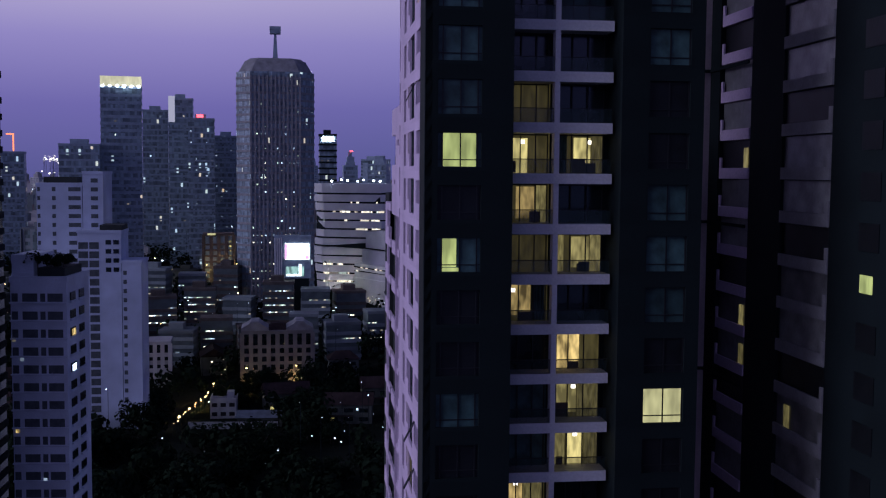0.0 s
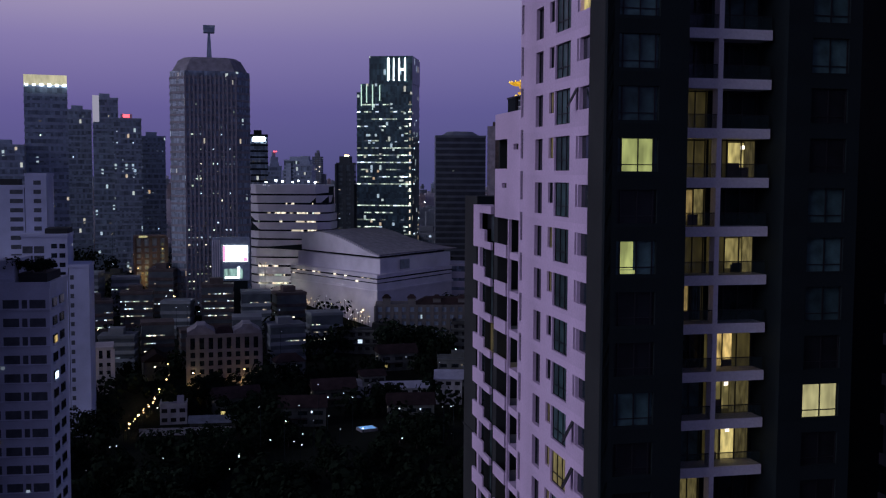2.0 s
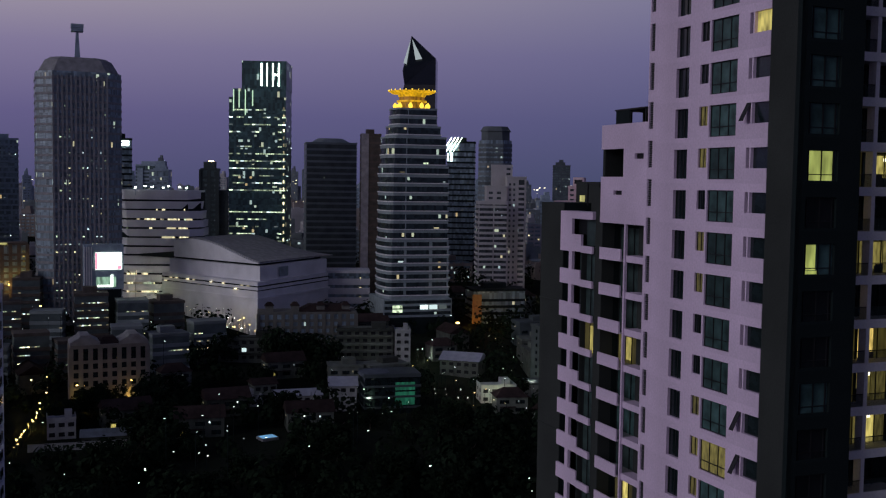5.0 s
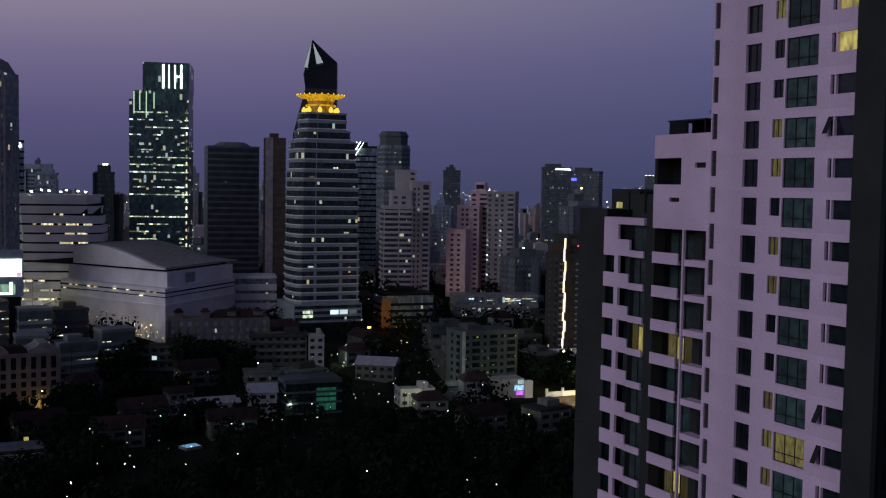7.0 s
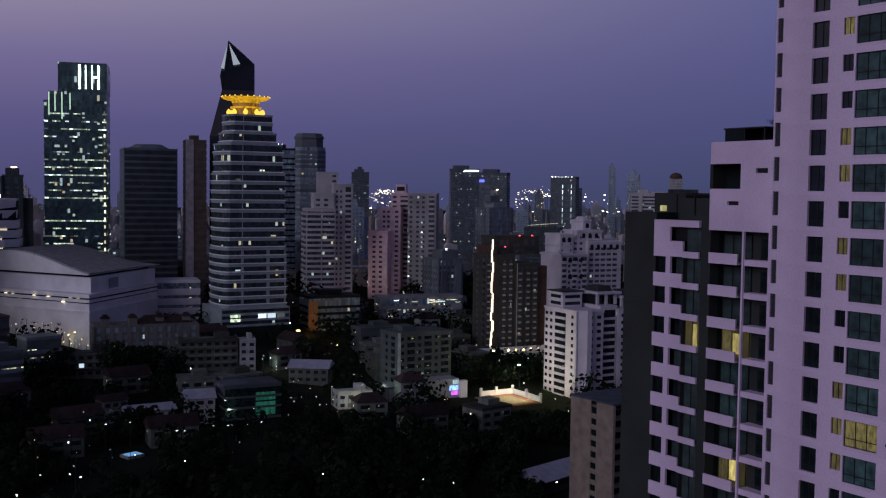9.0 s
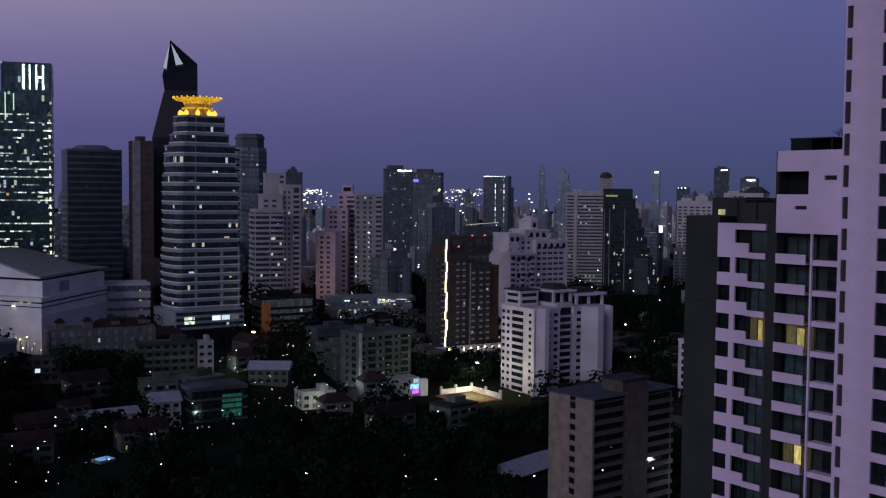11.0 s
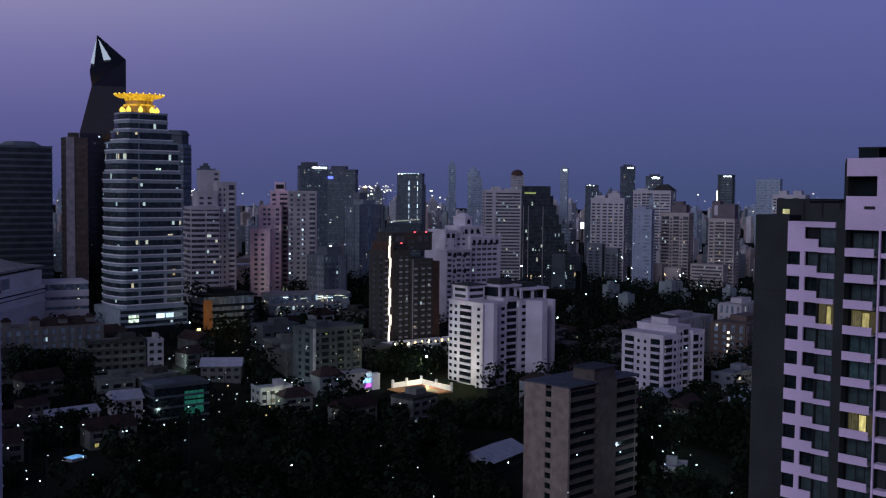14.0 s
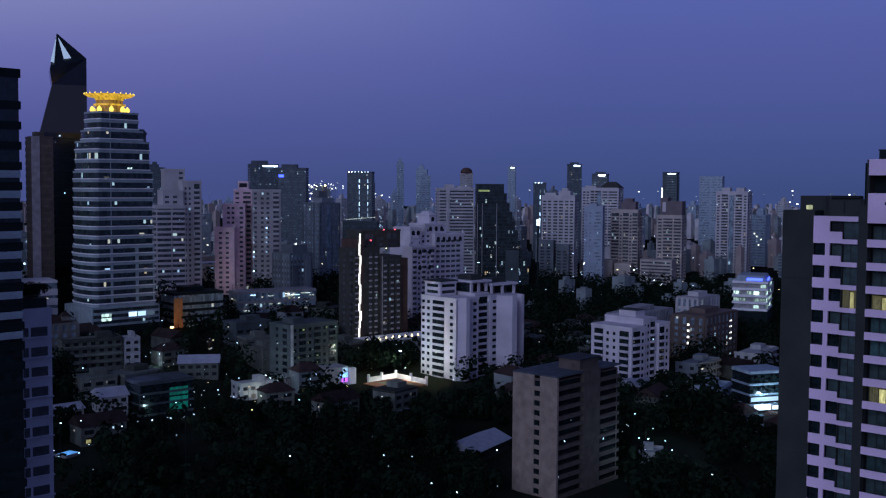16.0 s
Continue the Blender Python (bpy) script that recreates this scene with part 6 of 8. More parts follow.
def far_condo(x, y, top, w, turn, wall, label, cols, pane=HAZEPANE, depth=0.62, lit=0.06, mats=(LIT_FAR, LIT_COOL, LIT_OFFICE), floor=3.05, side=((0.12, 0.3, "w"), (0.55, 0.85, "r"))):
    """A far tower whose front looks back over the gardens: columns of windows (w), balconies on a flat dark strip (r),
    window bands (s), pale pillars (p).
    """
    az = math.degrees(math.atan2(x + 110, y + 35))
    ob = thing("city_tower", x, y, ground_z(y, x), turn - az, label, "tower", "towers on the skyline")
    TAKEN.append((x, y, w * 0.75))
    top -= ground_z(y, x)
    a, b = w / 2, w * depth / 2
    part("body", boxes("body", [(-a, a, -b, b, -2, top)], wall), ob)
    n = int((top - 1.0) / floor)
    for face, plan in (("f", cols), ("r" if turn < 0 else "l", side)):
        half = a if face == "f" else b

        def slab(p, q, t0, t1, z0, z1):
            if face == "f":
                return (p, q, -b - t1, -b - t0, z0, z1)
            return (a + t0, a + t1, p, q, z0, z1) if face == "r" else (-a - t1, -a - t0, p, q, z0, z1)

        for u, v, kind in plan:
            p, q = -half + 2 * half * u, -half + 2 * half * v
            if kind == "w":
                part("window_column", boxes("window_column", [slab(p, q, -0.1, 0.06, floor * i + 0.95, floor * i + 2.45) for i in range(n)], pane), ob, kind="stuff")
            elif kind == "s":
                part("window_band", boxes("window_band", [slab(p, q, -0.1, 0.06, floor * i + 1.3, floor * i + 2.75) for i in range(n)], pane), ob, kind="stuff")
            elif kind == "r":
                # flat strip, dark in colour where a recess would lie in shade
                part("recess", boxes("recess", [slab(p, q, -0.1, 0.05, 0, top - 2.2)], pane), ob, "flat dark strip in place of a balcony recess")
                part("balcony", boxes("balcony", [slab(p, q, 0.06, 1.1, floor * i, floor * i + 1.25) for i in range(n)], wall), ob, kind="stuff")
            else:
                part("pillar", boxes("pillar", [slab(p, q, 0.0, 1.4, -2, top + 1.5)], wall), ob)
    part("parapet", boxes("parapet", [(-a - 0.3, a + 0.3, -b - 0.3, b + 0.3, top, top + 1.1)], wall), ob)
    if lit:
        light_windows(ob, a, b + 0.1, 0, n, floor, 1.2, lit, mats, 2.4, "f", (0.05, 1))
    return ob, a, b, top


def head(ob, items, mat, name="head", label=""):
    for c in items:
        part(name, boxes(name, [c], mat), ob, label)


GRID = [(0.04, 0.14, "w"), (0.19, 0.29, "w"), (0.36, 0.48, "w"), (0.53, 0.65, "w"), (0.71, 0.81, "w"), (0.86, 0.96, "w")]
ob, a, b, h = far_condo(608, 640, 81.7, 34, 8, TOWERWHITE, "broad white banded apartment slab with a tall pillar", [(0.02, 0.2, "s"), (0.21, 0.29, "p"), (0.31, 0.97, "s")])
head(ob, [(-a * 0.55, -a * 0.1, -b * 0.5, b * 0.6, h + 1.1, h + 4.2), (a * 0.1, a * 0.8, -b * 0.6, b * 0.6, h + 1.1, h + 2.6)], TOWERWHITE)
ob, a, b, h = far_condo(711, 591, 75, 33, -12, TOWERWHITE, "white apartment tower with a grid of windows", GRID, lit=0.1)
head(ob, [(-a * 0.85, -a * 0.2, -b * 0.6, b * 0.6, h + 1.1, h + 3.4), (a * 0.0, a * 0.7, -b * 0.7, b * 0.6, h + 1.1, h + 5.6), (a * 0.15, a * 0.5, -b * 0.3, b * 0.4, h + 5.6, h + 8.0)], TOWERWHITE)
head(ob, [(-a * 0.95, -a * 0.1, -b - 13, -b - 3, -2, 37), (a * 0.05, a * 0.8, -b - 12, -b - 3, -2, 33)], FARGREY, "front_block", "grey lower block")
for u, top in ((-0.88, 11), (-0.5, 11), (0.12, 9), (0.48, 9)):
    part("window_column", boxes("window_column", [(a * u, a * u + 3.6, -b - 13.1, -b - 11.9, 3.05 * i + 1.0, 3.05 * i + 2.5) for i in range(top)], HAZEPANE), ob, kind="stuff")
ob, a, b, h = far_condo(818, 612, 83, 40, -14, TOWERWHITE, "pair of white apartment shafts under a dark hipped roof", [(0.03, 0.1, "w"), (0.13, 0.2, "w"), (0.24, 0.34, "r"), (0.36, 0.52, "r"), (0.56, 0.7, "s"), (0.73, 0.97, "s")], lit=0.07)
# a strip before the wall, coloured as the shaded gap
part("recess", boxes("recess", [(-a * 0.14, a * 0.06, -b - 1.5, -b - 1.15, 0, h - 4)], HAZEGLASS), ob, "dark strip in place of a gap between the shafts")
part("roof", prism("roof", [(-a * 0.02, -b - 0.6), (a * 1.04, -b - 0.6), (a * 1.04, b), (-a * 0.02, b)], h + 1.1, h + 7.5, UMBER, 0.35, (a * 0.5, 0)), ob, "dark hipped roof")
head(ob, [(-a * 0.9, -a * 0.3, -b * 0.5, b * 0.5, h + 1.1, h + 3.0)], TOWERWHITE)
ob, a, b, h = far_condo(657, 513, 66, 17, -12, COOLTOWER, "slim blue-white apartment tower", [(0.08, 0.16, "w"), (0.3, 0.38, "w"), (0.56, 0.92, "s")], HAZEGLASS, lit=0.03)
head(ob, [(-a * 0.6, a * 0.3, -b * 0.5, b * 0.5, h + 1.1, h + 3.4)], COOLTOWER)
TWOTONE = [(0.03, 0.3, "r"), (0.34, 0.4, "w"), (0.45, 0.66, "r"), (0.7, 0.76, "w"), (0.8, 0.98, "r")]
ob, a, b, h = far_condo(706, 510, 62.5, 26, -16, TOWERBEIGE, "beige apartment tower with rows of balconies and a brown head", TWOTONE, lit=0.12, mats=(LIT_FAR, LIT_FAR, LIT_OFFICE))
head(ob, [(-a * 0.3, a * 0.75, -b * 0.7, b * 0.7, h + 1.1, h + 8.5), (-a * 0.1, a * 0.5, -b * 0.5, b * 0.5, h + 8.5, h + 11.5)], TOWERBROWN, "head", "brown stepped head")
head(ob, [(-a * 1.7, -a * 0.5, -b - 16, -b - 3, -2, 22), (-a * 0.4, a * 0.8, -b - 14, -b - 3, -2, 19)], TOWERBEIGE, "podium")
ob, a, b, h = far_condo(727, 474, 57.8, 24, -18, TOWERBEIGE, "beige apartment tower with a tall brown head and a wide podium", [(0.05, 0.2, "w"), (0.26, 0.62, "r"), (0.68, 0.95, "r")], lit=0.12, mats=(LIT_FAR, LIT_FAR, LIT_OFFICE))
head(ob, [(-a * 0.8, -a * 0.2, -b * 0.7, b * 0.7, h + 1.1, h + 17), (-a * 0.18, a * 0.95, -b * 0.8, b * 0.7, h + 1.1, h + 14)], TOWERBROWN, "head", "tall brown head")
part("window", boxes("window", [(-a * 0.62, -a * 0.36, -b * 0.7 - 0.2, -b * 0.7, h + 4, h + 13)], TOWERWHITE), ob, "pale round-topped panel")
head(ob, [(-a * 1.8, a * 0.7, -b - 18, -b - 3, -2, 23)], TOWERBEIGE, "podium", "beige banded podium")
part("window_band", boxes("window_band", [(-a * 1.7, a * 0.6, -b - 18.1, -b - 17.9, 3.05 * i + 1.2, 3.05 * i + 2.6) for i in range(7)], HAZEPANE), ob, kind="stuff")
ob, a, b, h = far_condo(943, 601, 101.7, 17, -14, DARKWALL, "dark slender tower edged by a white strip of light", [(0.2, 0.95, "s")], GREENGLASS, lit=0.03)
part("light_strip", boxes("light_strip", [(-a - 0.9, -a + 0.3, -b - 0.6, -b - 0.2, h * 0.46, h - 17)], STRIP), ob, "white vertical light strip")
part("roof_sign", boxes("roof_sign", [(-a * 0.3, a * 0.8, -b - 0.5, -b - 0.2, h - 1.4, h - 0.3)], LAMP_WHITE), ob, "short white lit bar")
ob, a, b, h = far_condo(888, 493, 80, 33, -14, TOWERWHITE, "white apartment tower split by a dark centre", [(0.04, 0.12, "w"), (0.18, 0.38, "r"), (0.42, 0.58, "s"), (0.62, 0.82, "r"), (0.88, 0.96, "w")], lit=0.08)
# the centre's shade is put into the colour of this flat strip
part("recess", boxes("recess", [(-a * 0.14, a * 0.14, -b - 1.5, -b - 1.15, 0, h - 3)], HAZEGLASS), ob, "dark strip in place of a centre recess")
head(ob, [(-a * 0.7, -a * 0.2, -b * 0.5, b * 0.5, h + 1.1, h + 5), (a * 0.2, a * 0.7, -b * 0.5, b * 0.5, h + 1.1, h + 5)], TOWERWHITE)
BANDS = [(0.04, 0.46, "s"), (0.54, 0.96, "s")]
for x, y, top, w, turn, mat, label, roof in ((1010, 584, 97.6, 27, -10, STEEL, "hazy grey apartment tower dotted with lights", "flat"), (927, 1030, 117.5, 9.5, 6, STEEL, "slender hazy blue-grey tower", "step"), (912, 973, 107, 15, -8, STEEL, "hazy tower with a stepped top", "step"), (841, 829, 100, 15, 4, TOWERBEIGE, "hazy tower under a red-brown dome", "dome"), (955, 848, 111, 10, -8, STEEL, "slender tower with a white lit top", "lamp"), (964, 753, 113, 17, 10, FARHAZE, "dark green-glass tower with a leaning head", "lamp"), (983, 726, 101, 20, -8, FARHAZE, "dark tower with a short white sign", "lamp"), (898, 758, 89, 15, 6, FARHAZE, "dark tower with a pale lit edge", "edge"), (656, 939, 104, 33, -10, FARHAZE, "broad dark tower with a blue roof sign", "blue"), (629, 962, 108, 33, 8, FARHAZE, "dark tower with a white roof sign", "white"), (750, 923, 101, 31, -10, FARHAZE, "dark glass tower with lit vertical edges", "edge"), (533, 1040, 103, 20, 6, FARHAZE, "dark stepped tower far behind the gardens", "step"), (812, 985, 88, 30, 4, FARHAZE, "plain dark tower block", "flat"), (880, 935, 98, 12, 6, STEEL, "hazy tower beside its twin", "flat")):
    ob, a, b, h = far_condo(x, y, top, w, turn, mat, label, BANDS, GREENGLASS if mat is FARHAZE else HAZEGLASS, lit=0.07 if mat is STEEL else 0.035, side=((0.1, 0.9, "s"),))
    if roof == "step":
        head(ob, [(-a * 0.7, a * 0.4, -b * 0.7, b * 0.7, h + 1.1, h + 4.5), (-a * 0.3, a * 0.2, -b * 0.4, b * 0.4, h + 4.5, h + 7.5)], mat)
    elif roof == "dome":
        for k, (r0, z0, z1, q) in enumerate(((a, 1.1, 4.2, 0.93), (a * 0.93, 4.2, 6.6, 0.74), (a * 0.69, 6.6, 8.0, 0.3))):
            part("dome", prism("dome", [(r0 * math.cos(radians(30 * i)), r0 * math.sin(radians(30 * i))) for i in range(12)], h + z0, h + z1, RUST, q), ob, "red-brown dome")
    elif roof == "lamp":
        head(ob, [(-a * 0.6, a * 0.6, -b * 0.6, b * 0.6, h + 1.1, h + 3.4)], mat)
        part("roof_light", boxes("roof_light", [(-a * 0.2, a * 0.7, -b - 0.5, -b - 0.2, h - 1.8, h - 0.2)], LAMP_WHITE), ob, "white lit bar under the roof")
    elif roof == "edge":
        for u in (-0.06, 0.62):
            part("light_strip", boxes("light_strip", [(a * u, a * u + 0.8, -b - 0.5, -b - 0.2, h * 0.35 + 7 * i, h * 0.35 + 7 * i + 4.4) for i in range(int(h * 0.6 / 7))], LIT_COOL), ob, "broken pale strip of light", kind="stuff")
        part("roof_light", boxes("roof_light", [(-a * 0.9 + 4 * i, -a * 0.9 + 4 * i + 0.8, -b - 0.5, -b - 0.2, h + 0.2, h + 0.9) for i in range(int(a / 2.2))], LAMP_WHITE), ob, "row of small roof lamps", kind="stuff")
    elif roof in ("blue", "white"):
        head(ob, [(-a * 0.8, a * 0.3, -b * 0.6, b * 0.6, h + 1.1, h + 5.0)], mat)
        sign = (-a * 0.95, -a * 0.6, -b - 0.6, -b - 0.2, h - 10.2, h - 7.2) if roof == "blue" else (-a * 0.1, a * 0.9, -b - 0.6, -b - 0.2, h - 1.7, h - 0.8)
        part("roof_sign", boxes("roof_sign", [sign], LAMP_BLUE if roof == "blue" else LAMP_WHITE), ob, "blue glowing sign" if roof == "blue" else "white glowing sign bar")

# dark tower whose side steps down in terraces
ob = thing("terraced_tower", 600, 574, ground_z(574, 600), -46, "dark glass tower stepping down in terraces on its side", "tower", "towers on the skyline")
TAKEN += [(600, 574, 30), (566, 540, 26), (535, 508, 24), (505, 478, 20)]
for i in range(10):
    x0, x1, top = (-25, 0, 90.5) if i == 0 else (2.6 * (i - 1) + 0.02, 2.6 * i, 90.5 - 8.4 * i)
    part("terrace", boxes("terrace", [(x0, x1, -8, 8, -2, top)], SMOKEGLASS), ob)
    part("floor_band", boxes("floor_band", [(x0, x1, -8.2, 8.2, 3.3 * k, 3.3 * k + 0.7) for k in range(int(top / 3.3))], DARKGREY), ob, kind="stuff")
    part("parapet", boxes("parapet", [(x0, x1, -8.2, 8.2, top, top + 0.9)], DARKGREY), ob)
for u in (-24.0, -19.6, -6.6):
    part("pale_edge", boxes("pale_edge", [(u, u + 0.5, -8.5, -8.2, 4, 74)], CONCRETE), ob, "thin pale upright line")
part("front_frame", boxes("front_frame", [(2, 14, -9.4, -8.3, -2, 31), (2, 14, -9.4, -8.3, 31, 31.6)], DARKWALL), ob, "lower block in front")
part("roof_light", boxes("roof_light", [(-23, -13, -8.6, -8.25, 84.5, 86.0)], LIT_GREEN), ob, "dim lit top storey")
light_windows(ob, 23, 8.2, 0, 22, 3.3, 0.8, 0.07, (LIT_FAR, LIT_OFFICE), 1.6, "f", (0.1, 0.75))

# dark block whose roof carries a slanting line of lamps
ob, a, b, h = far_condo(486, 641, 52, 30, -6, DARKWALL, "dark block with a slanting line of lamps on its roof", BANDS, GREENGLASS, lit=0.03)
line = part("lamp_line", boxes("lamp_line", [(-13, 13, -0.3, 0.3, -0.25, 0.25)], STRINGS), ob, "slanting line of white lamps")
line.matrix_basis = pose(0, -b * 0.6, h + 3.6, 0, -5, 0)
for u, up in ((-11, 2.4), (0, 3.4), (11, 4.4)):
    part("strut", boxes("strut", [(u - 0.2, u + 0.2, -b * 0.6 - 0.2, -b * 0.6 + 0.2, h + 1.0, h + up)], CHARCOAL), ob)

# white lit board on its mast among the far roofs
board = thing("lit_board", 500, 458, ground_z(458, 500), -48, "white glowing advertising board on a dark mast", "board")
part("mast", boxes("mast", [(-0.5, 0.5, -0.5, 0.5, -1, 60)], CHARCOAL), board)
part("panel", boxes("panel", [(-1.3, 1.3, -1.0, -0.55, 59.3, 64.2)], SCREEN), board, "white glowing panel")


# ---- gardens: houses, trees, lamps ----
pick = random.Random(23)


def free(x, y, r):
    return all((x - a) ** 2 + (y - b) ** 2 > (r + c) ** 2 for a, b, c in TAKEN)


def somewhere(az0, az1, d0, d1):
    a, d = radians(pick.uniform(az0, az1)), pick.uniform(d0, d1)
    return -62 + d * math.sin(a), -45 + d * math.cos(a)


def solid(name, mesh, label, category, group, x, y, z, yaw):
    ob = new(name, mesh)
    ob.matrix_basis = pose(x, y, z, 0, 0, yaw)
    return tagged(ob, label, category, group)


def house(w, d, h, style, wall, roof_mat, label, lit):
    """A small house: walls, a flat, hipped or gabled roof, windows, some of them lit."""
    ob = solid("house", boxes("house", [(-w / 2, w / 2, -d / 2, d / 2, -3, h)], wall), label, "house", "houses among the gardens", 0, -400, -200, 0)
    a, b = w / 2 + 0.6, d / 2 + 0.6
    if style == "flat":
        part("parapet", boxes("parapet", [(-a + 0.4, a - 0.4, -b + 0.4, b - 0.4, h, h + 0.9)], wall), ob)
        part("roof_room", boxes("roof_room", [(-w * 0.1, w * 0.3, -d * 0.2, d * 0.3, h + 0.9, h + 3.1)], wall), ob)
    else:
        run = a if style == "gable" else a * 0.45
        top = h + 0.34 * d
        v = [(-a, -b, h), (a, -b, h), (a, b, h), (-a, b, h), (-run, 0, top), (run, 0, top)]
        part("roof", mesh_of("roof", v, [(0, 1, 5, 4), (2, 3, 4, 5), (1, 2, 5), (3, 0, 4), (3, 2, 1, 0)], roof_mat), ob)
    n = max(2, int(w / 4.4))
    for i in range(min(3, int(h / 3.1))):
        part("glazing", boxes("glazing", [(-w / 2 + (j + 0.2) * w / n, -w / 2 + (j + 0.8) * w / n, -d / 2 - 0.07, -d / 2 + 0.03, 0.9 + 3.05 * i, 2.3 + 3.05 * i) for j in range(n)], GLASS), ob, kind="stuff")
    part("porch_roof", boxes("porch_roof", [(-w * 0.4, w * 0.1, -d / 2 - 1.4, -d / 2, 2.75, 2.9)], roof_mat), ob)
    if lit:
        part("lit_window", boxes("lit_pane", [(-w / 2 + 0.28 * w / n, -w / 2 + 0.6 * w / n, -d / 2 - 0.14, -d / 2 - 0.09, 0.95, 2.2)], lit), ob)
    c = w * 0.18
    part("lit_window", boxes("lit_pane", [(c, c + 0.45, -d / 2 - 0.14, -d / 2 - 0.09, h - 1.8, h - 1.2)], LIT_FAR if lit is LIT_COOL else LIT_COOL), ob)
    part("lit_window", boxes("lit_pane", [(-w / 2 - 0.14, -w / 2 - 0.09, 0.5, 1.1, h - 2.2, h - 1.7)], LIT_FAR), ob)
    return ob


HOUSES = {
    0: house(12, 9, 6.4, "hip", HOUSE, ROOFTILE, "two-storey house with a hipped tile roof", None),
    1: house(16, 10, 6.6, "gable", HOUSE, ROOFTILE, "long house with a gabled tile roof and a lit window", LIT_WARM),
    2: house(14, 11, 9.6, "flat", HOUSE, ROOFGREY, "three-storey flat-roofed house with a lit window", LIT_COOL),
    3: house(18, 12, 9.8, "flat", HOUSE, ROOFGREY, "three-storey grey shophouse block", None),
    4: house(11, 10, 9.4, "hip", FARGREY, ROOFTILE, "grey three-storey villa with a hipped roof", LIT_WARM),
    5: house(20, 13, 11.6, "flat", DARKWALL, ROOFGREY, "grey four-storey apartment house", LIT_FAR),
}


FIRST = set()


def set_copy(ob, m):
    """The first time, the thing itself goes to its place; after that, copies of it."""
    if ob.name in FIRST:
        return copy_thing(ob, m)
    FIRST.add(ob.name)
    ob.matrix_basis = m
    return ob


def put_house(kind, x, y, yaw):
    TAKEN.append((x, y, (7, 9, 8.5, 10, 7, 11.5)[kind]))
    set_copy(HOUSES[kind], pose(x, y, ground_z(y, x), 0, 0, yaw))


GLINTS = [(60, 419), (63, 417), (64, 406), (68, 396), (62, 401), (56, 395), (100, 449), (72, 434), (73, 367), (78, 370), (72, 358), (77, 360), (82, 364), (87, 363), (79, 355), (69, 295), (103, 329), (106, 328), (117, 374), (114, 351), (14, 293), (16, 274), (34, 260), (50, 262), (47, 305), (58, 299), (14, 334)]
GLINTS += [(143, 331), (149, 333), (153, 335), (156, 336), (160, 336), (120, 299), (123, 288), (169, 397), (168, 389), (164, 359), (240, 222), (183, 178), (204, 180), (206, 177), (156, 131), (253, 192), (250, 178)]
FLARES = [(84, 347), (72, 316), (75, 318), (86, 312), (117, 388), (123, 389), (113, 328), (110, 312), (120, 306), (205, 311), (24, 276), (176, 154), (265, 164), (231 - 110, 372), (-6, 267)]
GLINTS += [(-16, 251), (-17, 249), (-54, 266), (-53, 267), (0, 262), (4, 270), (-38, 251), (16, 254), (63, 297), (57, 273), (-65, 303), (-19, 236), (-58, 242), (2, 258)]
FLARES += [(-16.5, 250), (-43, 318), (203, 179), (198, 174), (184, 168)]
GLINTS += [(183, 256), (100, 169), (234, 220), (159, 130), (198, 137), (182, 170), (193, 182), (185, 161), (206, 184)]
CLEARINGS = [(x - 0.3 * k, y - 1.8 * k, 2.5) for x, y in GLINTS + FLARES for k in (0, 3, 6, 9)]


